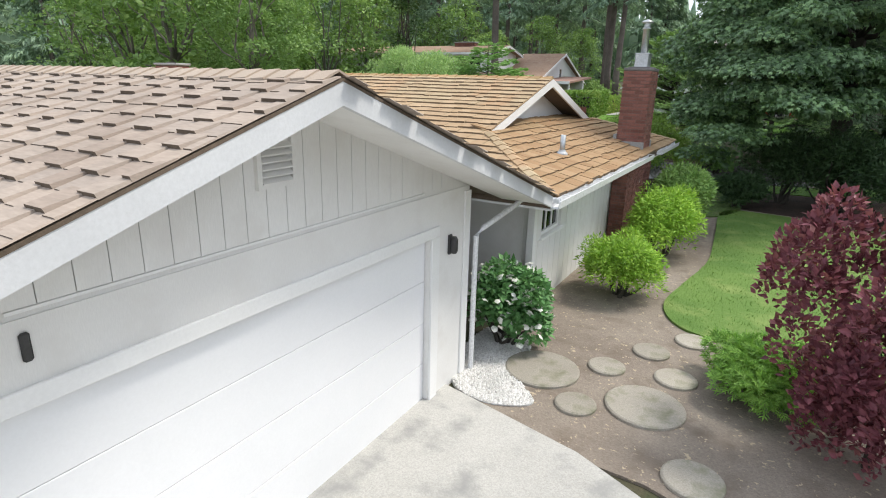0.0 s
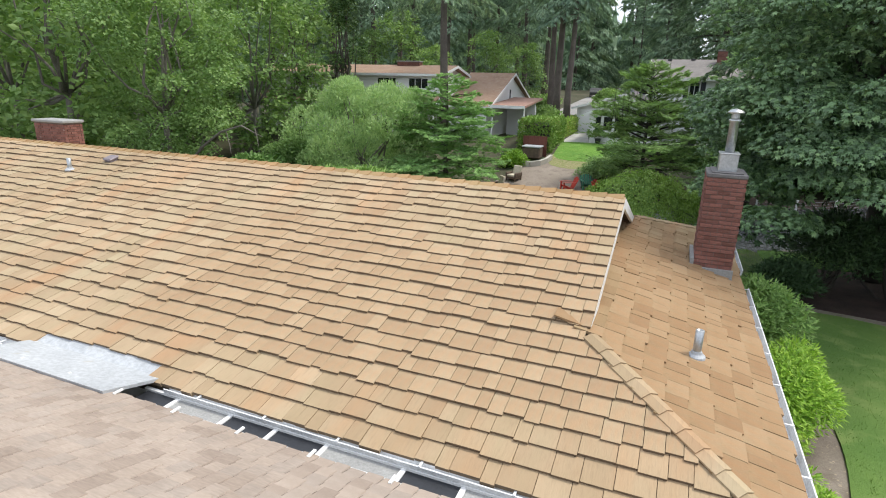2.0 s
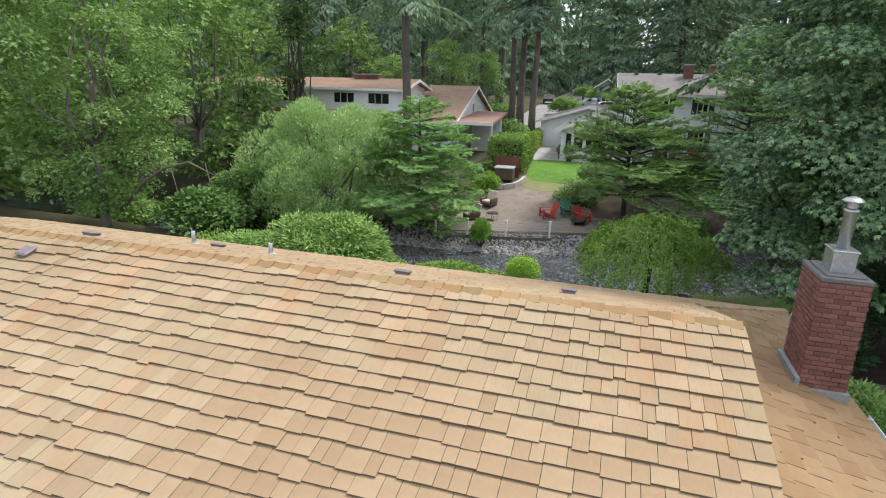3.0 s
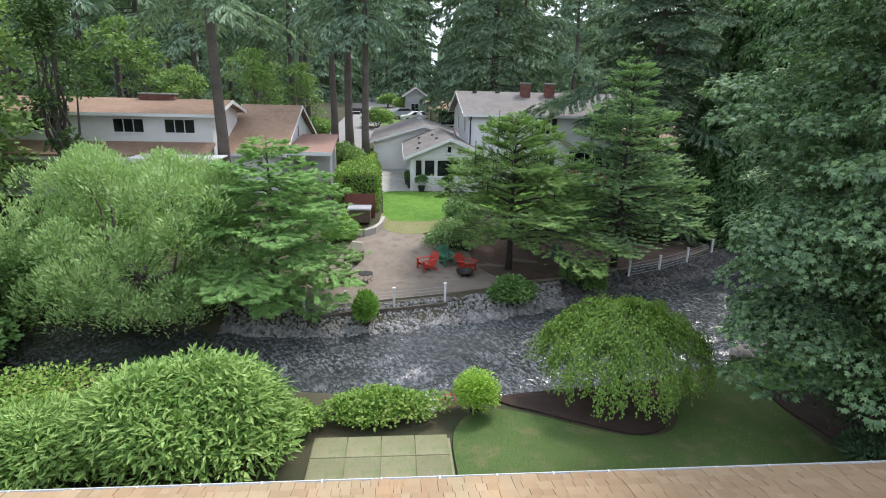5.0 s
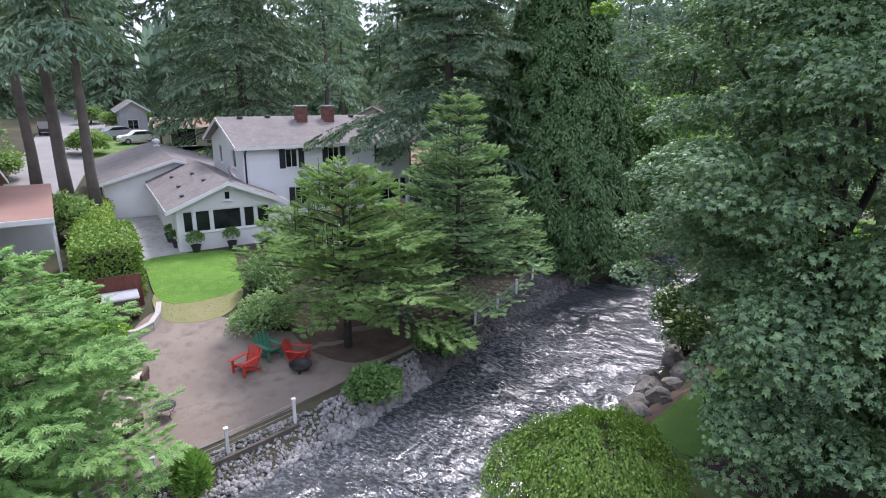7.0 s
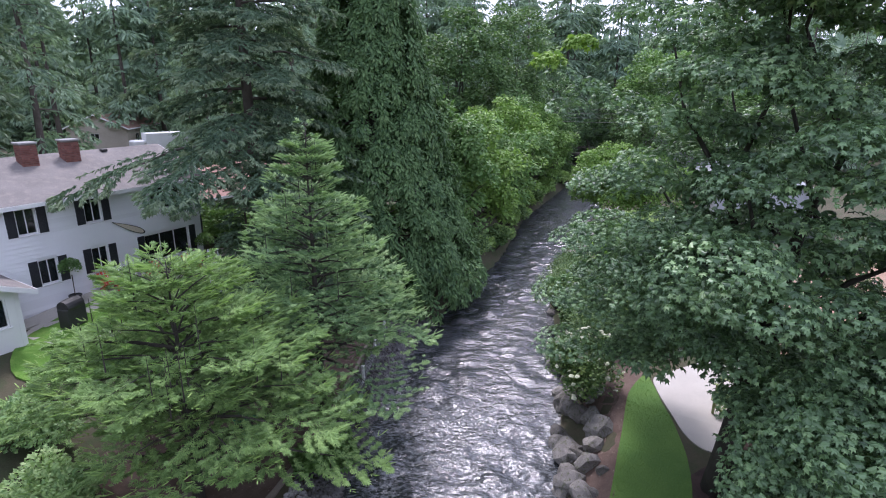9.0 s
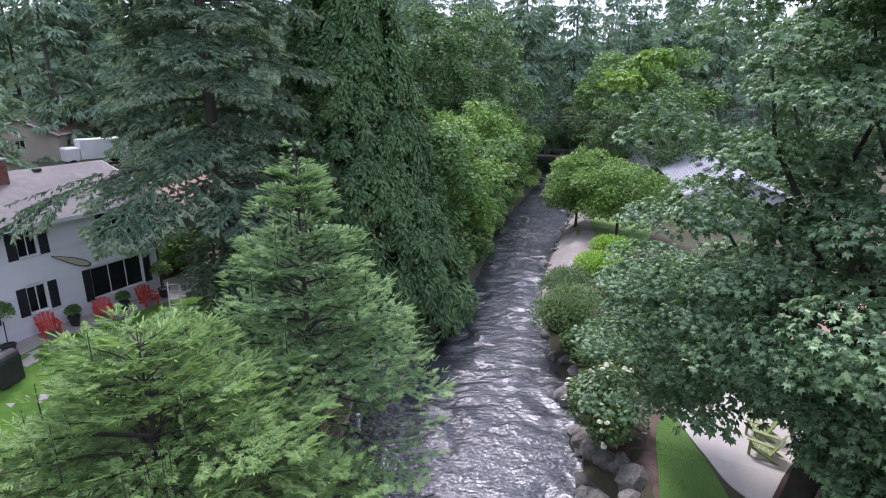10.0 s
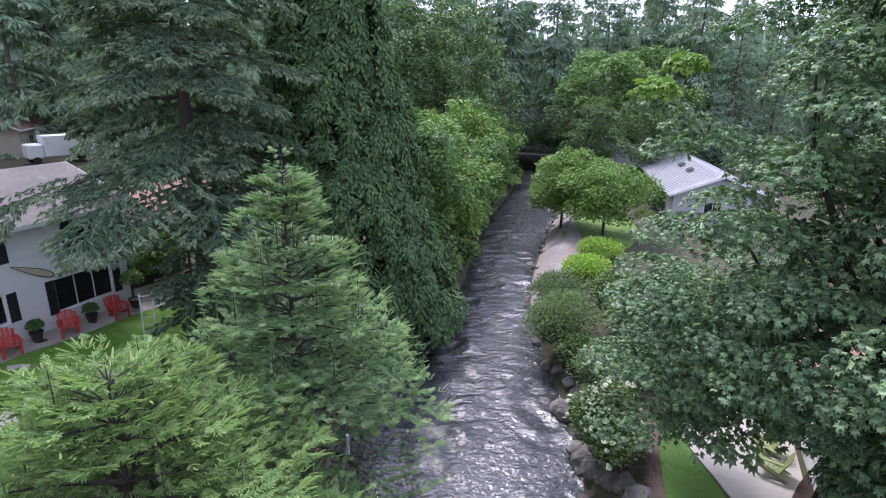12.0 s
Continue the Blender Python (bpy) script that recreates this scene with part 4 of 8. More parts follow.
def conifer(name, at, label, height, radius, low, n, size, material, bark, leaf=None, trunk=0.18, seed=1, category="tree", group="", shoots=0, tip=None, fingers=0.0, **more):
    rng = np.random.default_rng(seed)
    t = thing(name, at, label, category, group)
    mats, places, lines, young = conifer_geo(rng, height, radius, low, n, size, **more)
    steps = 7
    pts = [(0.03 * height * 0.1 * math.sin(i * 1.7), 0.03 * height * 0.1 * math.cos(i * 1.3), -0.15 + (height + 0.1) * i / steps) for i in range(steps + 1)]
    part("trunk", tube(pts, [max(0.012, trunk * (1.15 if i == 0 else 1) * (1 - i / steps * 0.97)) for i in range(steps + 1)], 9), bark, t, smooth=True)
    limbs = []
    for h, a, L, rs, dr in lines:
        limbs.append(tube([(math.cos(a) * s * L, math.sin(a) * s * L, h + rs * s * L - dr * s * s * L) for s in (0, 0.4, 0.85)], [0.012 + 0.012 * L, 0.01 + 0.007 * L, 0.006], 4, False))
    part("branch_stuff", join(*limbs), bark, t, kind="stuff")
    if shoots:
        ms, ps, stems = [], [], []
        for _ in range(shoots):
            k, a = rng.random() ** 0.5 * 0.6, rng.random() * 6.28
            r0 = radius * k
            z0 = low + (height - low) * (1 - (k * 0.95) ** (1 / max(0.4, more.get("power", 0.8)))) * 0.97
            tall = rng.uniform(0.45, 0.95)
            stems.append(tube([(r0 * math.cos(a), r0 * math.sin(a), z0 - 0.5), (r0 * math.cos(a), r0 * math.sin(a), z0 + tall)], [0.02, 0.006], 4))
            count = 16
            s = rng.random(count)
            b = rng.random(count) * 6.28
            up = np.column_stack([np.cos(b), np.sin(b), 0.75 + 0.8 * s])
            ms.append(frames_of(up, rng.normal(size=(count, 3)), size * (0.95 - 0.55 * s)))
            ps.append(np.column_stack([np.full(count, r0 * math.cos(a)), np.full(count, r0 * math.sin(a)), z0 - 0.3 + s * (tall + 0.3)]))
        mats, places = np.concatenate([mats] + ms), np.concatenate([places] + ps)
        young = np.concatenate([young, np.ones(len(places) - len(young), bool)])
        part("leader_stuff", join(*stems), bark, t, kind="stuff")
    if fingers:   # straight young shoots standing out at the branch ends, in whorls
        fm, fp = [], []
        for h, a, L, rs, dr in lines:
            if L < 0.4:
                continue
            for s, turn in ((0.98, 0.0), (0.9, 0.5), (0.9, -0.5), (0.78, 0.75), (0.78, -0.75), (0.66, 0.95), (0.66, -0.95), (0.5, 0.9), (0.5, -0.9)):
                q, side = a + turn, (1 - s) * L * 1.1
                at_s = (math.cos(a) * s * L + math.cos(q) * side, math.sin(a) * s * L + math.sin(q) * side, h + rs * s * L - dr * s * s * L + 0.05)
                for k, spread in ((0, 0.0), (1, 0.55), (2, -0.55)):
                    fp.append((at_s[0] - 0.1 * math.cos(q), at_s[1] - 0.1 * math.sin(q), at_s[2]) if k else at_s)
                    fm.append((math.cos(q + spread), math.sin(q + spread), 0.38 + 0.15 * rng.normal(), fingers * (1.0 if k == 0 else 0.72) * rng.uniform(0.8, 1.2)))
        fm, fp = np.array(fm), np.array(fp)
        part("shoot_stuff", scatter("shoot_stuff", *SHOOT, frames_of(fm[:, :3], np.tile([0.05, 0.03, 1.0], (len(fm), 1)), fm[:, 3]), fp, tip), tip, t, "straight pale young shoots", kind="stuff")
    if tip:
        part("fresh_growth", scatter("fresh_growth", *(leaf or SPRAY), mats[young], places[young], tip), tip, t, "paler young branch tips")
        mats, places = mats[~young], places[~young]
    part("crown", scatter("crown", *(leaf or SPRAY), mats, places, material), material, t)
    return t

# ---- ground and river ----
SOUTH = ([-60, -30, -15, -9.5, -4, 0.8, 6.2, 9.7, 17, 26, 41, 57, 75, 130], [29, 27.4, 26.4, 25.5, 26.2, 27.6, 29.5, 30.8, 34.2, 36.3, 38.2, 40.9, 47, 60])
NORTH = ([-60, -30, -20, -13.3, -7.7, -0.9, 1.8, 6.5, 12.5, 21.6, 34.8, 51.8, 65, 75, 130], [34, 32, 31, 30.2, 31.5, 34.3, 35.6, 37.3, 38.8, 40.2, 43.9, 46.2, 48.5, 53, 66])
WATER = -1.0


def height_at(x, y):
    """The ground's height; works on numbers and arrays."""
    x, y = np.asarray(x, float), np.asarray(y, float)
    ds, dn = np.interp(x, *SOUTH) - y, y - np.interp(x, *NORTH)
    land_s = np.interp(x, [-10, 3, 5, 12, 30], [0.0, 0.0, 0.25, 0.2, 0.1])
    crest = np.interp(x, [-20, 4, 9, 14], [-0.4, -0.4, 0.0, 0.6])
    s = np.interp(ds, [-0.8, 0, 0.35, 1.5], [0, 0.38, 0.55, 1.0])
    zs = -1.6 + s * (land_s + 1.6)
    n = np.interp(dn, [-0.8, 0, 0.3, 1.15], [0, 0.5, 0.62, 1.0])
    zn = -1.6 + n * (crest + 1.6) + np.interp(dn, [4.5, 14.0], [0, 1]) * (1.55 - crest)
    zn = zn + 0.4 * np.interp(x, [-4, -1, 9, 12], [0, 1, 1, 0]) * np.interp(y, [43, 48, 58, 62], [0, 1, 1, 0])
    zn = zn + np.interp(y, [66, 96, 150], [0, 2.3, 4.5]) * np.interp(x, [-60, -30, 10, 25], [0, 1, 1, 0])
    z = np.where(ds > -0.8, zs, np.where(dn > -0.8, zn, -1.6))
    return z


def h_at(x, y):
    return float(height_at(x, y))


def lines(core0, core1, step, out):
    mid = list(np.arange(core0, core1 + 1e-6, step))
    lo, hi, d = [], [], step
    a, b = core0, core1
    while a > -out or b < out:
        d *= 1.35
        a, b = a - d, b + d
        lo.append(a)
        hi.append(b)
    return np.array(lo[::-1] + mid + hi)


def grid_mesh(name, xs, ys, zfun, material, keep=None):
    X, Y = np.meshgrid(xs, ys)
    Z = zfun(X, Y)
    v = np.stack([X.ravel(), Y.ravel(), Z.ravel()], 1)
    nx, ny = len(xs), len(ys)
    i, j = np.meshgrid(np.arange(nx - 1), np.arange(ny - 1))
    a = (j * nx + i).ravel()
    q = np.stack([a, a + 1, a + nx + 1, a + nx], 1)
    if keep is not None:
        cx, cy = (X[:-1, :-1] + X[1:, 1:]) / 2, (Y[:-1, :-1] + Y[1:, 1:]) / 2
        q = q[keep(cx, cy).ravel()]
        used, inv = np.unique(q, return_inverse=True)
        v, q = v[used], inv.reshape(-1, 4)
    me = bpy.data.meshes.new(name)
    me.from_pydata(v.tolist(), [], q.tolist())
    me.materials.append(material)
    me.polygons.foreach_set("use_smooth", [True] * len(me.polygons))
    me.update()
    return me


def rough_ground(x, y):
    z = height_at(x, y)
    return z + 0.01 * np.sin(1.9 * x + 1.3 * np.sin(0.8 * y)) * np.sin(1.6 * y + 0.5) * (np.abs(z) > 0.03)


solo("ground", grid_mesh("ground", lines(-32, 44, 0.45, 1600), lines(-6, 60, 0.45, 1600), rough_ground, MAT["forest_floor"]), None, "brown earth and leaf litter under the trees", "ground", kind="structure")

rng_r = np.random.default_rng(17)
WAVES = [(radians(22 + rng_r.normal() * 38), rng_r.uniform(0.42, 1.9), rng_r.uniform(0, 6.28)) for _ in range(22)]


def ripples(x, y):
    """Short steep waves running down the river, calmer in places."""
    wx_, wy_ = x + 0.22 * np.sin(1.3 * y + 0.7 * x) + 0.1 * np.sin(3.1 * y), y + 0.22 * np.sin(1.1 * x - 0.6 * y) + 0.1 * np.sin(2.7 * x + 1)
    calm = 0.62 + 0.38 * np.sin(0.42 * x + 1.2 * np.sin(0.5 * y)) * np.sin(0.9 * y + 0.25 * x)
    z = np.zeros_like(x)
    for a, length, ph in WAVES:
        z += 0.0115 * length * np.sin(2 * math.pi / length * (wx_ * math.cos(a) + wy_ * math.sin(a)) + ph)
    return WATER + z * calm


def in_river(x, y):
    return (y > np.interp(x, *SOUTH) - 0.5) & (y < np.interp(x, *NORTH) + 0.5)


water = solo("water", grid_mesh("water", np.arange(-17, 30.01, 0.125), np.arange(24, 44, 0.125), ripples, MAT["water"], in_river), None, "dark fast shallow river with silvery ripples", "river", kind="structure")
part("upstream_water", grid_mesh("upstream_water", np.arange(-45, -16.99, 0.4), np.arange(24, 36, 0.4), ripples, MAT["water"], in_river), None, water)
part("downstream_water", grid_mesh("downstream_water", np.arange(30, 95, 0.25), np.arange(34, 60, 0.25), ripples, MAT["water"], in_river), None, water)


def inside(poly, x, y):
    """Which points lie in a polygon."""
    r = np.zeros(np.shape(x), bool)
    n = len(poly)
    for k in range(n):
        (x1, y1), (x2, y2) = poly[k], poly[(k + 1) % n]
        if y1 != y2:
            r ^= ((y1 > y) != (y2 > y)) & (x < (x2 - x1) * (y - y1) / (y2 - y1) + x1)
    return r


def rounded(points, steps=6):
    """A smooth closed outline through a few points."""
    out, n = [], len(points)
    for k in range(n):
        p0, p1, p2, p3 = (np.array(points[(k + i) % n], float) for i in (-1, 0, 1, 2))
        for t in np.arange(steps) / steps:
            out.append(tuple(0.5 * (2 * p1 + (p2 - p0) * t + (2 * p0 - 5 * p1 + 4 * p2 - p3) * t * t + (3 * p1 - p0 - 3 * p2 + p3) * t ** 3)))
    return out


def patch(name, outline, lift, material, label, category, cell=0.5, skirt=0.12, kind="structure"):
    """A sheet of its own on the ground, with a real edge: draped over the ground, lifted a little."""
    bm = bmesh.new()
    face = bm.faces.new([bm.verts.new((x, y, 0)) for x, y in outline])
    xs, ys = [p[0] for p in outline], [p[1] for p in outline]
    for axis, lo, hi in ((0, min(xs), max(xs)), (1, min(ys), max(ys))):
        for c in np.arange(lo + cell, hi, cell):
            no = (1, 0, 0) if axis == 0 else (0, 1, 0)
            bmesh.ops.bisect_plane(bm, geom=bm.verts[:] + bm.edges[:] + bm.faces[:], plane_co=(c, c, 0), plane_no=no)
    rim = [e for e in bm.edges if e.is_boundary]
    for v in bm.verts:
        v.co.z = h_at(v.co.x, v.co.y) + lift
    down = bmesh.ops.extrude_edge_only(bm, edges=rim)["geom"]
    for v in down:
        if isinstance(v, bmesh.types.BMVert):
            v.co.z -= skirt
    bmesh.ops.recalc_face_normals(bm, faces=bm.faces[:])
    if sum(q.normal.z for q in bm.faces) < 0:
        bmesh.ops.reverse_faces(bm, faces=bm.faces[:])
    return solo(name, bm, material, label, category, kind=kind)


def blades(name, outline, n, size, material, parent, seed=3):
    """Short grass on a patch, as stuff."""
    rng = np.random.default_rng(seed)
    o = np.array(outline)
    p = rng.random((n * 3, 2)) * (o.max(0) - o.min(0)) + o.min(0)
    p = p[inside(outline, p[:, 0], p[:, 1])][:n]
    n = len(p)
    at = np.column_stack([p, height_at(p[:, 0], p[:, 1]) + 0.06])
    al = np.column_stack([rng.normal(size=(n, 2)) * 0.55, np.ones(n)])
    shape = ([(-0.12, 0, 0), (0.12, 0, 0), (0, 1, 0.1)], [(0, 1, 2)])
    part(name, scatter(name, *shape, frames_of(al, rng.normal(size=(n, 3)), size * (0.6 + 0.8 * rng.random(n))), at, material), material, parent, kind="stuff")


SIDE_LAWN = rounded([(-1.15, 9.9), (-0.75, 9.0), (0.1, 8.75), (1.5, 8.6), (4, 9.0), (6.5, 11), (6.5, 16.5), (4.4, 18.4), (2.0, 19.2), (0.4, 19.6), (-0.9, 19.3), (-0.85, 16), (-0.75, 13.2), (-1.0, 11.3)])
BACK_LAWN = rounded([(-9.5, 18.0), (-9.55, 20.5), (-9.5, 22.5), (-8.7, 23.5), (-7.4, 23.2), (-6.5, 22.7), (-5.3, 22.2), (-4.4, 22.25), (-3.85, 22.7), (-3.5, 23.4), (-3.1, 25.0), (-1.9, 25.7), (-0.75, 25.2), (-0.7, 22.8), (-0.6, 21), (-0.5, 19.5), (-1.5, 18.0), (-5.0, 17.8)])
FAR_LAWN = rounded([(-11.4, 46.0), (-8.0, 45.7), (-7.9, 43.6), (-8.1, 41.9), (-9.6, 41.2), (-11.4, 41.4), (-11.7, 43.8)])
DRY_LAWN = rounded([(-11.5, 42.3), (-8.4, 42.0), (-8.6, 40.6), (-9.8, 39.6), (-11.5, 40.0)])
HOUSE_LAWN = rounded([(-6.2, 44.8), (-4.0, 47.9), (1.0, 48.3), (5.0, 48.5), (6.4, 46.6), (6.5, 43.2), (1.5, 42.0), (-3.5, 43.0)])
EAST_LAWN = rounded([(7.4, 26.75), (5.8, 26.95), (3.7, 26.65), (1.4, 26.3), (-0.4, 25.95), (-0.7, 25.0), (-0.3, 24.1), (1.3, 24.15), (3.0, 24.5), (4.3, 25.05), (5.6, 25.75), (6.8, 26.3)])
ROAD_LAWN = rounded([(-12.6, 76.0), (-9.0, 72.0), (-3.8, 74.0), (-1.5, 82.5), (-7.0, 83.0), (-8.0, 88.0), (-12.0, 92.0), (-13.0, 84.0)])
FAR_EAST_LAWN = rounded([(28, 32.6), (31, 35.4), (37, 35.5), (40, 32), (36, 30.3), (30, 30.3)])
for lawn_name, poly, count, lab, mt in (
    ("side_lawn", SIDE_LAWN, 26000, "mown green side lawn with a cut edge", "grass"),
    ("back_lawn", BACK_LAWN, 16000, "patchy mown lawn behind the house", "grass_worn_dim"),
    ("far_lawn", FAR_LAWN, 6000, "green lawn with a dry patch by the path", "grass_fresh"),
    ("dry_lawn", DRY_LAWN, 2500, "dry straw-coloured patch of lawn", "dry_grass"),
    ("house_lawn", HOUSE_LAWN, 7000, "bright green lawn before the white house", "grass_fresh"),
    ("east_lawn", EAST_LAWN, 6000, "green strip of lawn beside a pale patio", "grass_deep"),
    ("road_lawn", ROAD_LAWN, 3000, "sunny green lawn beside the side road", "grass"),
    ("far_east_lawn", FAR_EAST_LAWN, 1500, "small lawn by a riverside tree", "grass"),
):
    lawn = patch(lawn_name, poly, 0.067 if mt == "dry_grass" else 0.075, MAT[mt], lab, "lawn", 0.6)
    blades("grass_blades", poly, count, 0.05, MAT["lf_mop" if mt == "grass_worn_dim" else "blade"], lawn)

patch("garden_bed", rounded([(-3.0, 6.0), (-0.5, 4.9), (3.0, 4.2), (5.5, 6.0), (6.9, 9.0), (6.9, 17.0), (4.6, 19.0), (1.0, 20.2), (-1.5, 20.2), (-3.0, 19.0)]), 0.035, MAT["soil"], "sandy brown garden soil with dry leaves", "garden bed", 0.6)
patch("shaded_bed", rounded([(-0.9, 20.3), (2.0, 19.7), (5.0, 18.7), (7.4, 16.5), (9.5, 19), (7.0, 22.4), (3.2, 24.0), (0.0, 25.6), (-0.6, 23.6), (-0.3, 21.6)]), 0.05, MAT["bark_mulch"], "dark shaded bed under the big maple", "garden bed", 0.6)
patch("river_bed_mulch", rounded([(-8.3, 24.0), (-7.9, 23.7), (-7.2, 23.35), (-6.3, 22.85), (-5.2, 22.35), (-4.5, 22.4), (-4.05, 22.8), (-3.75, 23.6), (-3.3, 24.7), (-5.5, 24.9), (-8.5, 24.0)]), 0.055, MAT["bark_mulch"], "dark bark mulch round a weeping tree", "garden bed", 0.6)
patch("driveway", [(-3.12, -8.0), (9.0, -8.0), (9.0, 2.0), (3.6, 3.4), (0.2, 4.35), (-1.2, 5.0), (-3.12, 5.45)], 0.06, MAT["concrete"], "pale concrete driveway with weathered stains", "driveway", 1.0)
patch("sand_patio", rounded([(-14.4, 31.5), (-12.7, 31.95), (-8.9, 32.95), (-3.0, 34.9), (0.6, 36.3), (4.2, 38.0), (6.5, 39.4), (5.5, 41.0), (0.0, 39.2), (-4.5, 38.0), (-7.6, 38.0), (-9.6, 39.8), (-11.3, 40.9), (-12.6, 39.8), (-13.7, 36.6), (-14.9, 33.5)]), 0.06, MAT["sand"], "raked sandy gravel terrace above the river", "patio", 0.7)
patch("fir_mulch", rounded([(-6.8, 36.2), (-5.6, 34.6), (-3.0, 35.05), (0.6, 36.45), (4.2, 38.15), (6.2, 39.4), (4.6, 40.6), (0.0, 40.2), (-3.5, 39.4), (-6.4, 39.6), (-7.2, 38.2)]), 0.072, MAT["red_mulch"], "reddish bark mulch under the young firs", "garden bed", 0.7)
patch("bank_mulch", rounded([(-0.6, 26.0), (1.4, 26.2), (3.7, 26.55), (5.8, 26.85), (7.4, 26.7), (8.2, 28.4), (5.9, 28.6), (3.0, 27.6), (0.4, 26.8)]), 0.05, MAT["red_mulch"], "reddish mulch between the boulders and the lawn", "garden bed", 0.6)
patch("path", [(-12.0, 45.8), (-9.7, 45.8), (-9.7, 56.4), (-12.6, 56.4)], 0.03, MAT["concrete"], "grey concrete path beside the white sunroom", "path", 1.2)
patch("east_patio", rounded([(6.6, 26.15), (5.2, 25.4), (4.3, 24.8), (3.85, 24.1), (4.1, 23.3), (4.7, 22.95), (6.0, 22.9), (9.0, 22.9), (11.0, 23.0), (11.2, 24.4), (9.6, 25.2), (8.4, 25.9), (7.5, 26.4)]), 0.04, MAT["concrete_pale"], "pale concrete patio with a curved edge", "patio", 0.7)
patch("gravel_bar", rounded([(17.2, 34.0), (22.5, 35.5), (30, 36.6), (40, 37.8), (42, 36.3), (36, 35.4), (29.5, 33.6), (22.5, 32.9), (18.2, 32.6)]), 0.12, MAT["gravel_bar"], "flat pale gravel strip along the river", "gravel", 0.8)
patch("road", [(-19.5, 66.0), (-14.8, 66.0), (-12.0, 90.0), (-9.0, 140.0), (-17.0, 140.0), (-18.5, 92.0)], 0.04, MAT["asphalt"], "grey side road between the trees", "road", 4)
patch("house_walk", [(-5.0, 48.25), (6.6, 48.6), (7.5, 49.2), (7.5, 50.6), (4.95, 50.6), (4.95, 49.62), (-5.0, 49.27)], 0.06, MAT["concrete_pale"], "narrow concrete walk along the white house", "path", 1.2)

# pavers of the back patio
pad = solo("paved_pad", box(-12.8, -9.62, 18.0, 22.35, -0.05, 0.045), MAT["paver"], "square mossy concrete pavers behind the house", "patio", kind="structure")
paver_mesh = to_mesh("paver", box(-0.382, 0.382, -0.372, 0.372, 0, 0.05, 0.008), MAT["paver"])
for i in range(4):
    for k in range(6):
        part("paver", paver_mesh, None, pad, at=Matrix.Translation((-12.4 + 0.78 * i, 18.3 + 0.76 * k, 0.015)))

# round stepping stones
rng_s = np.random.default_rng(5)
for sx, sy, sr in ((-2.15, 6.5, 0.5), (-0.77, 6.3, 0.47), (-1.42, 7.05, 0.25), (-0.98, 7.85, 0.26), (-0.5, 8.55, 0.26), (-1.5, 5.9, 0.25), (-0.55, 7.2, 0.27), (-0.1, 5.2, 0.3)):
    solo("stepping_stone", lathe([(0.02, -0.02), (sr, -0.02), (sr, 0.035), (sr - 0.02, 0.05), (0.02, 0.055)], 28), MAT["round_stone"], "round grey concrete stepping stone in bare soil", "stepping stone", "stepping stones", at=Matrix.Translation((sx, sy, 0.03)))

# white pebbles at the garage corner
pebble_bed = patch("pebble_bed", rounded([(-3.0, 5.55), (-2.45, 5.35), (-1.95, 5.62), (-2.2, 5.95), (-2.62, 6.35), (-2.5, 6.9), (-2.75, 7.3), (-3.3, 7.4), (-3.35, 6.3)]), 0.05, MAT["pebble"], "bed of small white pebbles by the garage", "pebbles")
po = rounded([(-3.0, 5.55), (-2.45, 5.35), (-1.95, 5.62), (-2.2, 5.95), (-2.62, 6.35), (-2.5, 6.9), (-2.75, 7.3), (-3.3, 7.4), (-3.35, 6.3)])
pp = rng_s.random((9000, 2)) * (1.5, 2.1) + (-3.4, 5.3)
pp = pp[inside(po, pp[:, 0], pp[:, 1])]
oct_v = [(0.5, 0, 0), (0, 0.45, 0), (-0.5, 0, 0), (0, -0.45, 0), (0, 0, 0.35)]
part("pebbles", scatter("pebbles", oct_v, [(0, 1, 4), (1, 2, 4), (2, 3, 4), (3, 0, 4)], frames_of(np.column_stack([rng_s.normal(size=(len(pp), 2)), rng_s.normal(size=len(pp)) * 0.15]), np.tile([0, 0, 1.0], (len(pp), 1)), 0.03 + 0.035 * rng_s.random(len(pp))), np.column_stack([pp, np.full(len(pp), 0.055)]), MAT["pebble"]), None, pebble_bed, kind="stuff")


# stones of the banks
def stone_mesh(seed, flat=0.7, sub=1):
    rng = np.random.default_rng(seed)
    bm = bmesh.new()
    bmesh.ops.create_icosphere(bm, subdivisions=sub, radius=1.0)
    cuts = unit(rng.normal(size=(7, 3)))
    for v in bm.verts:
        p = np.array(v.co)
        for c in cuts:
            d = p @ c
            if d > 0.68:
                p = p - c * (d - 0.68)
        v.co = Vector(p * (1, 0.8, flat)) * (1 + 0.06 * rng.normal())
    return bm


STONES = [to_mesh("stone", stone_mesh(k), MAT["riprap"]) for k in range(8)]
bank = thing("riprap_bank", (-5, 33, -0.7), "bank of broken grey and pale stones", "stone bank", kind="structure")
cands = []
while len(cands) < 7800:
    x = rng_s.uniform(-17.5, 9.5)
    off = rng_s.uniform(-0.35, 1.25)
    y = float(np.interp(x, *NORTH)) + off
    cands.append((x, y, h_at(x, y), rng_s.uniform(0.045, 0.12) * (1.25 if off < 0.3 else 0.75) * (1.0 if x < -8 else 1.45)))
near = [c for c in cands if -14 < c[0] < -6][:300]
for x, y, z, s in near:
    part("stone", STONES[int(rng_s.integers(8))], None, bank, at=Matrix.Translation((5 + x, y - 33, z + 0.7 + 0.2 * s)) @ Euler(rng_s.uniform(0, 6.28, 3)).to_matrix().to_4x4() @ Matrix.Scale(s, 4))
rest = [c for c in cands if c not in near]
plain_stone = to_mesh("stone_shape", stone_mesh(3, 0.7, 0), None)
sv = np.array([v.co for v in plain_stone.vertices])
sf = [tuple(p.vertices) for p in plain_stone.polygons]
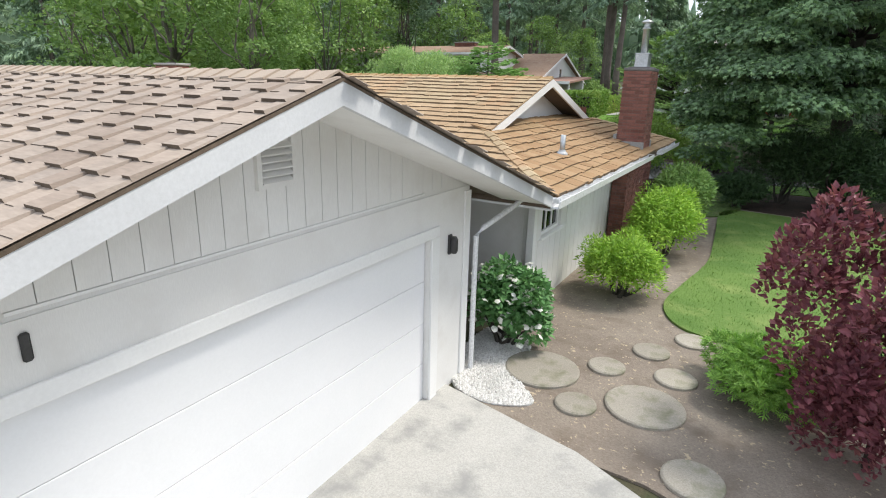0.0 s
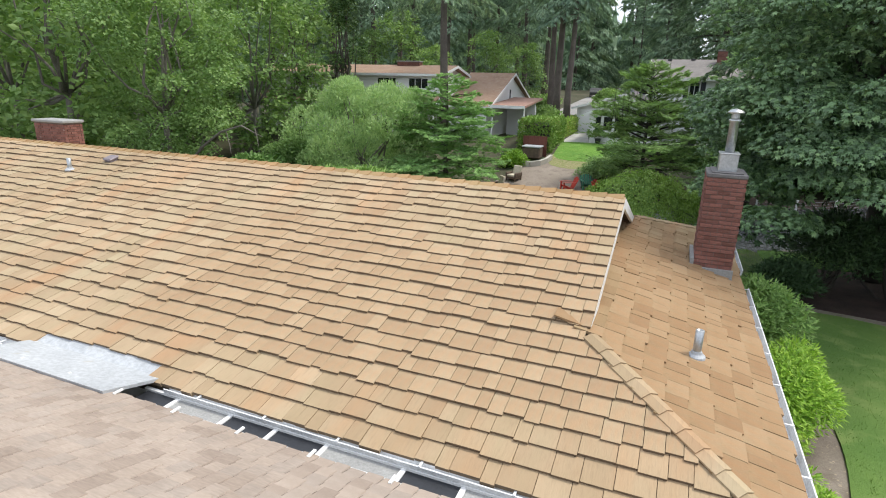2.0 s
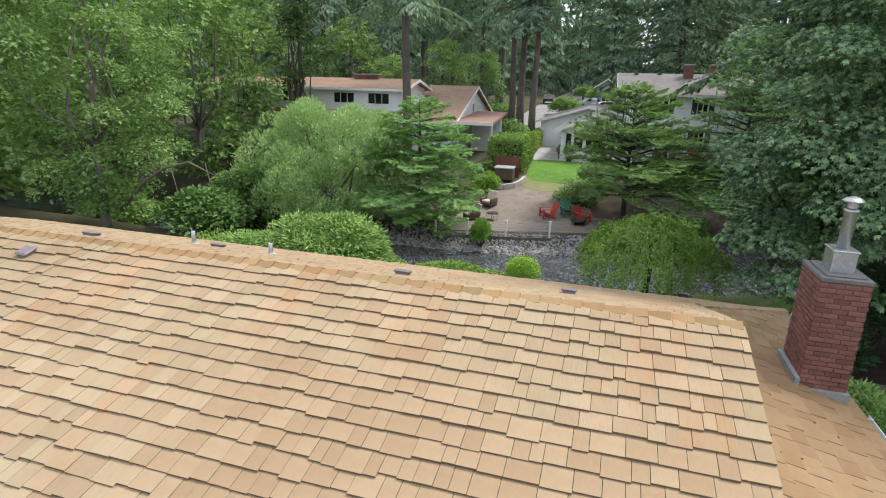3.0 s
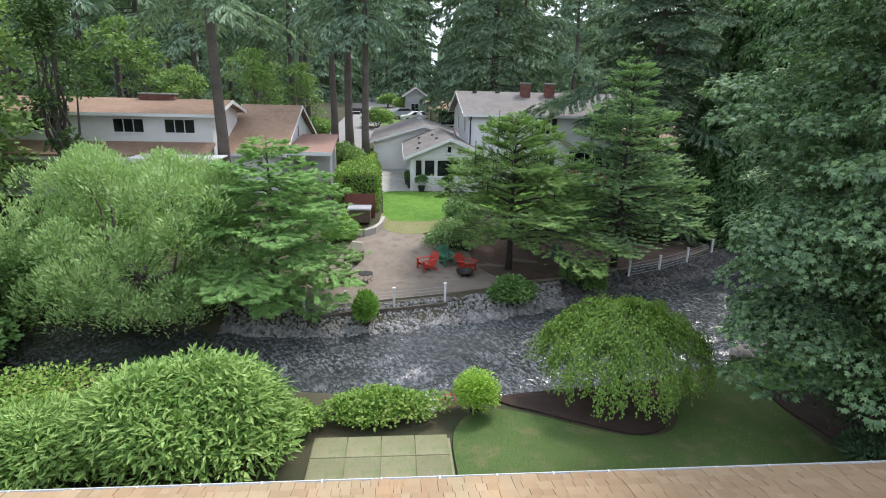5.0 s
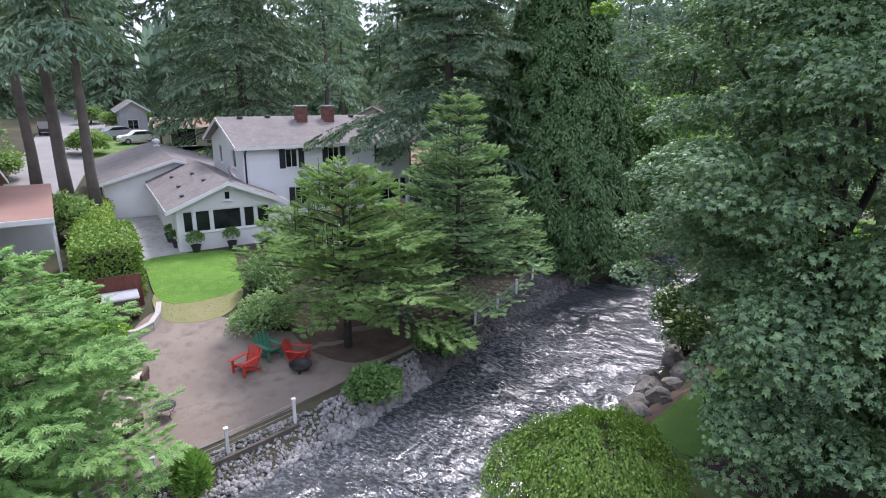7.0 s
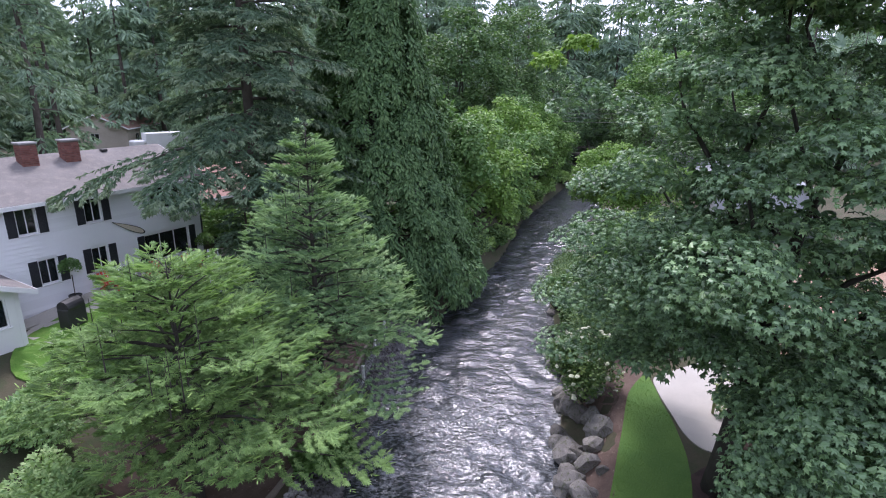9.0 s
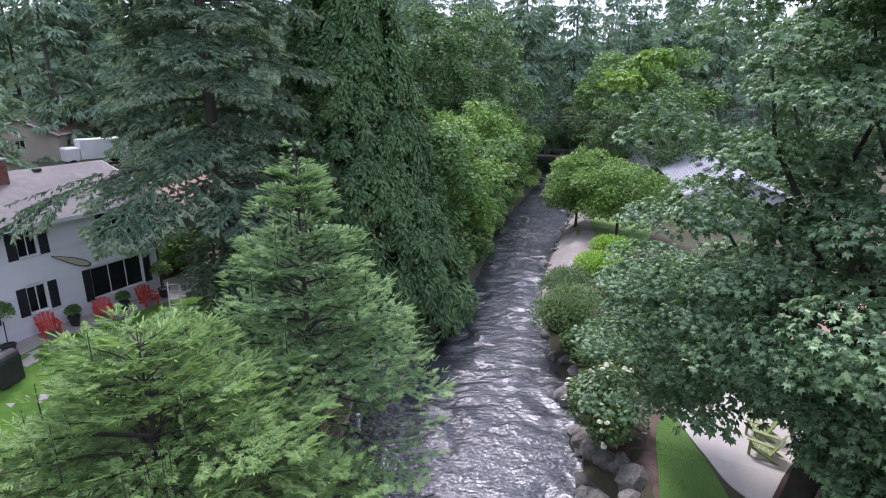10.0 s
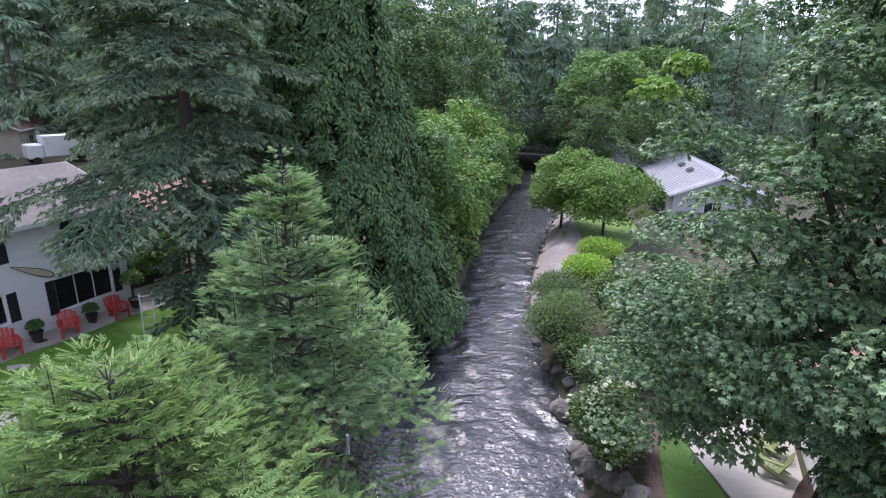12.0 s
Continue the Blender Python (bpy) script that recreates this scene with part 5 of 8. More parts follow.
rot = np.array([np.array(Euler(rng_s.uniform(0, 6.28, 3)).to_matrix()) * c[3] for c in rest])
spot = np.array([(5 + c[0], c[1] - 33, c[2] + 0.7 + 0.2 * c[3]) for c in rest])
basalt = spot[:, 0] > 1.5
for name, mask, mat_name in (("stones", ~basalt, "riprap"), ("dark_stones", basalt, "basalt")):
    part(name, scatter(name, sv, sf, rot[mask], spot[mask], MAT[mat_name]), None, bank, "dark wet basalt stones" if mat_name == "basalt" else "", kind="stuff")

BOULDERS = [to_mesh("boulder", stone_mesh(40 + k, 0.75, 2), MAT["boulder"]) for k in range(5)]
for k in range(82):
    if k < 46:
        x = rng_s.uniform(0.4, 9.0)
        s = rng_s.uniform(0.24, 0.62)
        off = rng_s.uniform(-0.45, 1.2)
    else:
        x = rng_s.uniform(10, 42)
        s = rng_s.uniform(0.2, 0.4)
        off = rng_s.uniform(-0.5, 0.35)
    y = float(np.interp(x, *SOUTH)) - off
    solo("boulder", BOULDERS[k % 5], None, "grey mossy boulder at the water's edge" if k < 46 else "dark wet stone along the gravel strip", "boulder", "boulders on the bank", at=Matrix.Translation((x, y, h_at(x, y) + 0.3 * s)) @ Euler((rng_s.uniform(-0.4, 0.4), rng_s.uniform(-0.4, 0.4), rng_s.uniform(0, 6.28))).to_matrix().to_4x4() @ Matrix.Scale(s, 4))

# ---- the low house and its garage ----
def lay_shingles(roof, origin, along, upward, rows, exposure, span, widths, thick, material, near, seed, cap=300, overlap=1.3, stagger=0.014, skip=None, lift=(0.8, 1.18), tabs=False, top=None):
    """Courses of shingles on one roof plane. span(s): from where to where a course runs at s up the slope. near: which pieces are objects of their own."""
    rng = np.random.default_rng(seed)
    a, u = Vector(along).normalized(), Vector(upward).normalized()
    n = a.cross(u)
    o = Vector(origin)
    made, mats, places = 0, [], []
    length = exposure * overlap
    unit_v, unit_q = box(-0.5, 0.5, 0, 1, 0, 1)
    unit_v = [(x, y, z * (1.0 - 0.72 * y) - 0.15) for x, y, z in unit_v]
    if tabs:   # worn tabs: rounded over at the sides, a little narrower at the butt
        unit_v = [(x * ((0.88 if y < 0.5 else 0.95) if z > 0 else 1.01), y, z) for x, y, z in unit_v]
    unit_mesh = to_mesh("shingle", (unit_v, unit_q), material)
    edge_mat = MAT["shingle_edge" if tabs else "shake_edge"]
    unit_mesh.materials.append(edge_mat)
    unit_mesh.polygons[2].material_index = 1   # the weathered butt end, its colour deepened for course shadow
    for r in range(rows):
        s = r * exposure
        lo, hi = span(s + exposure * 0.5)
        x, count = lo, r // 2
        if tabs:
            x -= rng.uniform(0, 0.12)
        while x < hi - 0.02:
            w = min(rng.uniform(*widths), hi - x)
            if hi - (x + w) < widths[0] * 0.4:
                w = hi - x
            t = thick * rng.uniform(*lift)
            count += 1
            if tabs and count % 2:
                t *= 0.38
            p = o + a * (x + w / 2) + u * (s + rng.normal() * stagger) + n * 0.012
            m = Matrix((a * (w - 0.006), u * (length if top is None else min(length, top - s)), n * t)).transposed()
            if skip and skip(p):
                x += w
                continue
            if made < cap and near(p):
                part("shingle", unit_mesh, None, roof, at=Matrix.Translation(p) @ m.to_4x4(), inworld=True)
                made += 1
            else:
                mats.append(np.array(m))
                places.append(tuple(p))
            x += w
    if places:
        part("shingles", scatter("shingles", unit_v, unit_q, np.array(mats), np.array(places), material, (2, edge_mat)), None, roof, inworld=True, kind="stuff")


def cap_line(roof, name, p0, p1, side_a, side_b, step, width, material, up=(0, 0, 1), thin=1.0):
    """Overlapping cap pieces along a hip or ridge, bent over both slopes."""
    p0, p1 = Vector(p0), Vector(p1)
    d = (p1 - p0).normalized()
    k = int((p1 - p0).length / step)
    up = Vector(up).normalized()
    rng = np.random.default_rng(k)
    for i in range(k):
        q = p0 + d * (i * step)
        e = q + d * step * 1.25
        w = width * rng.uniform(0.9, 1.1)
        lift = up * 0.05 * thin
        v = [q + lift, e + up * 0.02 * thin, e + up * 0.0 + Vector(side_b) * w, q + up * 0.03 * thin + Vector(side_b) * w, e + Vector(side_a) * w, q + up * 0.03 * thin + Vector(side_a) * w]
        low = [x - up * 0.03 * thin for x in v]
        part(name, ([tuple(x) for x in v + low], [(0, 3, 2, 1), (0, 1, 4, 5), (6, 7, 8, 9), (6, 11, 10, 7), (0, 6, 9, 3), (3, 9, 8, 2), (0, 5, 11, 6), (5, 4, 10, 11), (1, 2, 8, 7), (1, 7, 10, 4)]), material, roof, inworld=True)


EAVE, RIDGE, SLOPE = 2.2, 3.88, (3.88 - 2.2) / 5.4
house = thing("house", (-3.1, 8.2, 0), "low grey-white house with a golden cedar shake roof", "house")
# walls: east, south, north, west
WT = 0.14
m_east = pose(-3.1, 8.2, 0, 0, 0, 90)
part("wall", wall_geo(9.2, 0, 2.35, WT, [(0.5, 1.5, 1.25, 1.85)]), MAT["grey_white_siding"], house, "pale grooved plywood wall", at=m_east, inworld=True)
part("wall", wall_geo(20.4 - 0.143, 0, 2.4, WT, [(2.0, 4.0, 1.0, 2.0), (8.0, 9.0, 0.02, 2.05), (15.0, 17.5, 0.9, 2.0)]), MAT["grey_white_siding"], house, at=pose(-23.5, 8.2, 0), inworld=True)
part("wall", wall_geo(20.4 - 0.146, 0, 2.4, WT, [(2.857, 5.257, 0.05, 2.05), (11.857, 13.857, 0.9, 2.0)]), MAT["grey_white_siding"], house, at=pose(-3.243, 17.4, 0, 0, 0, 180), inworld=True)
part("wall", wall_geo(9.2, 0, 2.35, WT), MAT["grey_white_siding"], house, at=pose(-23.5, 17.4, 0, 0, 0, -90), inworld=True)
w = add_window(house, Matrix.Translation(WORLD[house].translation).inverted() @ m_east @ Matrix.Translation((0.5, 0, 1.25)), 1.0, 0.6, MAT["white_paint"], 3, 1)
for x, ww, z, hh in ((2.0, 2.0, 1.0, 1.0), (15.0, 2.5, 0.9, 1.1)):
    add_window(house, WORLD[house].inverted() @ pose(-23.5 + x, 8.2, z), ww, hh, MAT["white_paint"], 2, 1)
for x, ww, z, hh in ((3.0, 2.4, 0.05, 2.0), (12.0, 2.0, 0.9, 1.1)):
    add_window(house, WORLD[house].inverted() @ pose(-3.1, 17.4, 0, 0, 0, 180) @ Matrix.Translation((x, 0, z)), ww, hh, MAT["white_paint"], 2, 1)
part("door", box(-15.5, -14.5, 8.24, 8.29, 0.02, 2.05, 0.004), MAT["brown_board"], house, "brown front door", inworld=True)
# vertical boards of the east wall
for k in range(30):
    y = 8.22 + k * 0.3
    if y > 17.2:
        break
    segs = [(0.02, 2.33)] if not (8.4 < y + 0.28 and y < 9.8) else [(0.02, 1.22), (1.9, 2.33)]
    for z0, z1 in segs:
        part("board", box(-3.1, -3.085, y, y + 0.285, z0, z1, 0.004), MAT["grey_white_siding"], house, inworld=True)
part("corner_post", box(-3.12, -3.0, 8.08, 8.2, 0, 2.12, 0.006), MAT["white_paint"], house, "white corner board", inworld=True)

# roof deck: front, back, hipped east end with a small gable over it
XE, XG, YF, YB, YR, XW = -2.5, -4.6, 7.4, 18.2, 12.8, -24.0
HZ = EAVE + (XG - XE) * -SLOPE
yh0, yh1 = YF + (XE - XG), YB - (XE - XG)
XI = -5.05
IZ = EAVE + (XE - XI) * SLOPE
top = [(XW, YF, EAVE), (XE, YF, EAVE), (XG, yh0, HZ), (XG, YR, RIDGE), (XW, YR, RIDGE), (XW, YB, EAVE), (XE, YB, EAVE), (XG, yh1, HZ), (XI, yh0 + XG - XI, IZ - 0.01), (XI, yh1 - XG + XI, IZ - 0.01)]
sheets = [(0, 1, 2, 3, 4), (4, 3, 7, 6, 5), (1, 6, 7, 9, 8, 2)]
v = top + [(x, y, z - 0.14) for x, y, z in top]
q = sheets + [tuple(i + 10 for i in reversed(s)) for s in sheets] + [(0, 10, 11, 1), (1, 11, 16, 6), (6, 16, 15, 5), (0, 4, 14, 10), (4, 5, 15, 14), (2, 12, 13, 3), (3, 13, 17, 7), (8, 9, 19, 18)]
roof = part("roof", (v, q), MAT["roof_deck"], house, "golden-brown cedar shake roof", inworld=True)
SL = math.hypot(1, SLOPE)
total = 5.4 * SL


def front_span(s):
    y = s / SL
    return 0.0, (XE - XW) - (y if y < XE - XG else XE - XG - 0.05)


lay_shingles(roof, (XW, YF - 0.03, EAVE), (1, 0, 0), (0, 1, SLOPE), 22, total / 22, front_span, (0.13, 0.36), 0.048, MAT["cedar_shake"], lambda p: p.x > -10.5 and p.x < -3 and p.y > 8.0, 11, top=total, skip=lambda p: -11.2 < p.x < -9.25 and p.y < 7.5)
lay_shingles(roof, (XE, YB + 0.03, EAVE), (-1, 0, 0), (0, -1, SLOPE), 22, total / 22, lambda s: (min(s / SL, XE - XG), XE - XW), (0.11, 0.31), 0.045, MAT["cedar_shake"], lambda p: p.x > -9 and p.y > 14.5, 12, cap=200, top=total)
lay_shingles(roof, (XE + 0.03, YF, EAVE), (0, 1, 0), (-1, 0, SLOPE), 10, total / 22, lambda s: (s / SL, (YB - YF) - s / SL) if s / SL < XE - XG else (XE - XG + 0.05, YB - YF - (XE - XG) - 0.05), (0.14, 0.4), 0.05, MAT["cedar_brown"], lambda p: p.y < 15, 13, cap=200)
s3 = Vector((0, -1, -SLOPE)).normalized()
s4 = Vector((0, 1, -SLOPE)).normalized()
cap_line(roof, "ridge_shake", (XG + 0.02, YR, RIDGE + 0.02), (XW, YR, RIDGE + 0.02), s3, s4, 0.28, 0.13, MAT["ridge_cap"])
cap_line(roof, "hip_shake", (XE, YF, EAVE + 0.06), (XG, yh0, HZ + 0.06), Vector((-1, -1, -SLOPE)).normalized(), Vector((1, 1, -SLOPE)).normalized(), 0.24, 0.1, MAT["cedar_shake"], (0.2, -0.2, 1), thin=0.6)
cap_line(roof, "hip_shake", (XE, YB, EAVE + 0.06), (XG, yh1, HZ + 0.06), Vector((-1, 1, -SLOPE)).normalized(), Vector((1, -1, -SLOPE)).normalized(), 0.24, 0.1, MAT["cedar_shake"], (0.2, 0.2, 1), thin=0.6)
# the small gable: wall and white barge boards
part("gable", ([(XI - 0.02, yh0 + 0.3, IZ - 0.1), (XI - 0.02, yh1 - 0.3, IZ - 0.1), (XI - 0.02, YR, RIDGE - 0.14), (XI - 0.1, yh0 + 0.3, IZ - 0.1), (XI - 0.1, yh1 - 0.3, IZ - 0.1), (XI - 0.1, YR, RIDGE - 0.14)], [(0, 1, 2), (3, 5, 4), (0, 3, 4, 1), (1, 4, 5, 2), (2, 5, 3, 0)]), MAT["white_paint"], house, "small white gable wall", inworld=True)


def barge(owner, x, y0, z0, y1, z1, depth=0.17, thick=0.045, material=None):
    """A sloping board under a roof edge, facing +x."""
    v = [(x + dx, y, z + dz) for dx in (0, thick) for y, z, dz in ((y0, z0, 0), (y1, z1, 0), (y1, z1, -depth), (y0, z0, -depth))]
    part("barge_board", (v, [(0, 1, 2, 3), (7, 6, 5, 4), (0, 4, 5, 1), (1, 5, 6, 2), (2, 6, 7, 3), (3, 7, 4, 0)]), material or MAT["white_paint"], owner, "white barge board", inworld=True)


barge(house, XG + 0.003, yh0 + 0.02, HZ + 0.005, YR, RIDGE + 0.0)
barge(house, XG + 0.003, yh1 - 0.02, HZ + 0.005, YR, RIDGE + 0.0)


def gutter(owner, p0, p1, out, material=None, size=0.1):
    """An open gutter with rolled front lip along an eave; out: away from the roof."""
    a, b, o = Vector(p0), Vector(p1), Vector(out)
    prof = [(0.0, 0.0), (0.0, -size), (size, -size), (size + 0.015, 0.0), (size + 0.03, 0.0), (size + 0.012, -size - 0.012), (-0.012, -size - 0.012), (-0.012, 0.0)]
    v = [tuple(p + o * u + Vector((0, 0, z))) for p in (a, b) for u, z in prof]
    n = len(prof)
    q = [(k, (k + 1) % n, n + (k + 1) % n, n + k) for k in range(n)] + [tuple(range(n)), tuple(range(n, 2 * n))[::-1]]
    g = part("gutter", (v, q), material or MAT["gutter_white"], owner, "white metal gutter", inworld=True)
    d = (b - a).normalized()
    k = 0.5
    while k < (b - a).length:
        c = a + d * k
        part("gutter_strap", join(moved(box(-0.012, 0.012, -0.02, size + 0.03, 0.0, 0.008), Matrix.Translation(c) @ Matrix((d, o, Vector((0, 0, 1)))).transposed().to_4x4())), material or MAT["gutter_white"], g, inworld=True)
        k += 0.9
    return g


gutter(house, (-8.9, YF - 0.02, EAVE + 0.03), (XE + 0.12, YF - 0.02, EAVE + 0.03), (0, -1, 0), size=0.055)
gutter(house, (XE + 0.02, YF - 0.12, EAVE), (XE + 0.02, 14.2, EAVE), (1, 0, 0))
gutter(house, (XE + 0.02, 15.3, EAVE), (XE + 0.02, YB, EAVE), (1, 0, 0))
gutter(house, (XE, YB + 0.02, EAVE), (XW, YB + 0.02, EAVE), (0, 1, 0))
gutter(house, (XW, YF - 0.02, EAVE), (-11.3, YF - 0.02, EAVE), (0, -1, 0))
part("soffit", box(XW, XE - 0.02, YF + 0.02, 8.2, 2.02, 2.05), MAT["white_paint"], house, inworld=True)
part("soffit", box(-3.08, XE - 0.02, 8.2, YB - 0.02, 2.02, 2.05), MAT["white_paint"], house, inworld=True)
part("soffit", box(XW, -3.1, 17.4, YB - 0.02, 2.02, 2.05), MAT["white_paint"], house, inworld=True)
part("gable_wall", ([(-23.5, 8.2, 2.35), (-23.5, 17.4, 2.35), (-23.5, YR, RIDGE - 0.2), (-23.36, 8.2, 2.35), (-23.36, 17.4, 2.35), (-23.36, YR, RIDGE - 0.2)], [(0, 2, 1), (3, 4, 5), (0, 1, 4, 3), (1, 2, 5, 4), (2, 0, 3, 5)]), MAT["grey_white_siding"], house, inworld=True)
# white membrane where the two roofs meet
part("roof_bridge", ([(-11.35, 6.75, 2.45), (-9.1, 6.75, 2.45), (-9.08, 7.45, 2.25), (-9.15, 7.66, 2.31), (-11.25, 7.66, 2.31), (-11.4, 7.45, 2.25)] + [(-11.35, 6.75, 2.41), (-9.1, 6.75, 2.41), (-9.08, 7.45, 2.21), (-9.15, 7.66, 2.27), (-11.25, 7.66, 2.27), (-11.4, 7.45, 2.21)], [(0, 1, 2, 5), (5, 2, 3, 4), (11, 8, 7, 6), (10, 9, 8, 11), (0, 6, 7, 1), (1, 7, 8, 2), (2, 8, 9, 3), (3, 9, 10, 4), (4, 10, 11, 5), (5, 11, 6, 0)]), MAT["flashing"], house, "white membrane between the two roofs", inworld=True)
# glazed slot between the two eaves: white frame, dark and pale panels
slot_x = -9.15
for wide, pale_one in ((0.5, False), (0.75, True), (0.6, False), (0.62, False), (0.85, True), (0.6, False), (0.8, True), (0.55, False)):
    part("slot_panel", box(slot_x, slot_x + wide - 0.05, 6.97, 7.3, 2.13, 2.145), MAT["cement"] if pale_one else MAT["shutter"], house, "pale slot panel" if pale_one else "dark slot panel", inworld=True)
    part("slot_bar", box(slot_x + wide - 0.05, slot_x + wide, 6.97, 7.3, 2.12, 2.16), MAT["white_paint"], house, inworld=True)
    slot_x += wide
for y in (6.93, 7.3):
    part("slot_rail", box(-9.2, slot_x, y, y + 0.04, 2.11, 2.17), MAT["white_paint"], house, "white slot frame", inworld=True)


def roof_z(x, y):
    return EAVE + min(y - YF, YB - y) * SLOPE


def vent_pipe(x, y, z, h=0.32, r=0.045):
    t = thing("vent_pipe", (x, y, z), "grey plumbing vent pipe on the shake roof", "vent pipe", "roof vents")
    part("pipe", lathe([(r, -0.1), (r, h), (r - 0.012, h + 0.004), (r - 0.014, h - 0.05)], 14), MAT["metal"], t, smooth=True)
    part("flashing", lathe([(0.11, 0.0), (0.105, 0.03), (r + 0.02, 0.06), (r + 0.01, 0.09)], 14), MAT["flashing"], t)


vent_pipe(-3.35, 10.2, EAVE + (XE + 3.35) * SLOPE + 0.03, 0.36, 0.05)
vent_pipe(-15.11, 15.35, roof_z(0, 15.35) + 0.03)
vent_pipe(-12.97, 15.12, roof_z(0, 15.12) + 0.03, 0.25)
vent_pipe(-16.4, 11.6, roof_z(0, 11.6) + 0.03, 0.28)


def box_vent(x, y):
    d = -1 if y > YR else 1
    t = thing("roof_vent", Matrix.Translation((x, y, roof_z(0, y) + 0.02)) @ Matrix.Rotation(math.atan(SLOPE) * d, 4, "X"), "low dull purple-grey box vent on the shake roof", "roof vent", "roof vents")
    part("hood", join(box(-0.13, 0.13, -0.13, 0.13, 0.06, 0.12, 0.025), box(-0.1, 0.1, -0.1, 0.1, 0.0, 0.07)), MAT["vent_metal"], t)
    part("flange", box(-0.18, 0.18, -0.18, 0.18, 0.0, 0.012), MAT["vent_metal"], t)


for x, y in ((-14.39, 15.23), (-6.8, 14.35), (-9.5, 13.75), (-16.0, 13.6), (-15.8, 12.2)):
    box_vent(x, y)

# brick chimney through the east eave
def brick_stack(owner, x0, x1, y0, y1, z0, z1, cap=300):
    """Brick courses round a mortar core."""
    brick = to_mesh("brick", box(-0.5, 0.5, -0.5, 0.5, -0.5, 0.5, 0.03), MAT["brick"])
    core = part("masonry", box(x0 + 0.012, x1 - 0.012, y0 + 0.012, y1 - 0.012, z0, z1), MAT["mortar"], owner, inworld=True)
    h, L, made, rows = 0.076, 0.205, 0, int((z1 - z0) / 0.076)
    mats, places = [], []
    for r in reversed(range(rows)):
        z = z0 + (r + 0.5) * h
        for side in range(4):
            lo, hi = (x0, x1) if side % 2 == 0 else (y0, y1)
            k = lo - (L / 2 if r % 2 else 0)
            while k < hi - 0.01:
                a, b = max(k, lo), min(k + L, hi)
                k += L
                if b - a < 0.03:
                    continue
                c, w = (a + b) / 2, b - a - 0.012
                jog = 0.004 * math.sin(r * 3.1 + c * 17)
                if side % 2 == 0:
                    p, s = (c, (y0 + 0.02 - jog) if side == 0 else (y1 - 0.02 + jog), z), (w, 0.05, h - 0.013)
                else:
                    p, s = ((x1 - 0.02 + jog) if side == 1 else (x0 + 0.02 - jog), c, z), (0.05, w, h - 0.013)
                if made < cap:
                    part("brick", brick, None, core, at=Matrix.Translation(p) @ Matrix.Diagonal((*s, 1)), inworld=True)
                    made += 1
                else:
                    mats.append(np.diag(s))
                    places.append(p)
    if places:
        bv, bq = box(-0.5, 0.5, -0.5, 0.5, -0.5, 0.5)
        part("bricks", scatter("bricks", bv, bq, np.array(mats), np.array(places), MAT["brick"]), None, core, inworld=True, kind="stuff")
    return core


chimney = thing("chimney", (-2.95, 14.75, 0), "tall red brick chimney with a metal flue pipe", "chimney")
CX0, CX1, CY0, CY1 = -3.32, -2.68, 14.28, 15.15
brick_stack(chimney, CX0, CX1, CY0, CY1, 2.15, 4.13)
brick_stack(chimney, -3.05, -2.72, 13.2, 16.0, 0.0, 2.0, 0)
part("crown", join(box(CX0 - 0.012, CX1 + 0.012, CY0 - 0.012, CY1 + 0.012, 4.13, 4.2, 0.012), box(CX0 + 0.06, CX1 - 0.06, CY0 + 0.06, CY1 - 0.06, 4.2, 4.225, 0.01)), MAT["sooty_cement"], chimney, "sooty grey cement crown", inworld=True)
cxm, cym = (CX0 + CX1) / 2, (CY0 + CY1) / 2
part("flue_box", join(box(cxm - 0.155, cxm + 0.155, cym - 0.19, cym + 0.19, 4.2, 4.53, 0.012), box(cxm - 0.17, cxm + 0.17, cym - 0.205, cym + 0.205, 4.515, 4.545, 0.008)), MAT["metal"], chimney, "grey sheet-metal flue box", inworld=True)
part("flue_pipe", moved(lathe([(0.08, 4.5), (0.08, 5.08), (0.1, 5.09), (0.1, 5.12), (0.075, 5.13)], 18), Matrix.Translation((cxm, cym, 0))), MAT["metal"], chimney, "shiny round flue pipe", smooth=True, inworld=True)
part("flue_cap", moved(lathe([(0.07, 5.14), (0.07, 5.22), (0.135, 5.23), (0.14, 5.25), (0.09, 5.29), (0.02, 5.31)], 18), Matrix.Translation((cxm, cym, 0))), MAT["metal"], chimney, inworld=True)
part("base_flashing", join(box(CX0 - 0.07, CX0 - 0.005, CY0 - 0.07, CY1 + 0.07, 2.28, 2.62), box(CX0 - 0.07, CX1 + 0.03, CY0 - 0.07, CY0 - 0.006, 2.22, 2.46), box(CX0 - 0.07, CX1 + 0.03, CY1 + 0.006, CY1 + 0.07, 2.22, 2.46)), MAT["cement"], chimney, "grey mortar fillet", inworld=True)

chimney_b = thing("chimney", (-22.0, 15.2, 2.9), "squat brick chimney low behind the roof ridge", "chimney")
brick_stack(chimney_b, -22.8, -21.4, 14.9, 15.5, 2.9, 4.15, 0)
part("crown", box(-22.85, -21.35, 14.85, 15.55, 4.15, 4.24, 0.02), MAT["cement"], chimney_b, inworld=True)

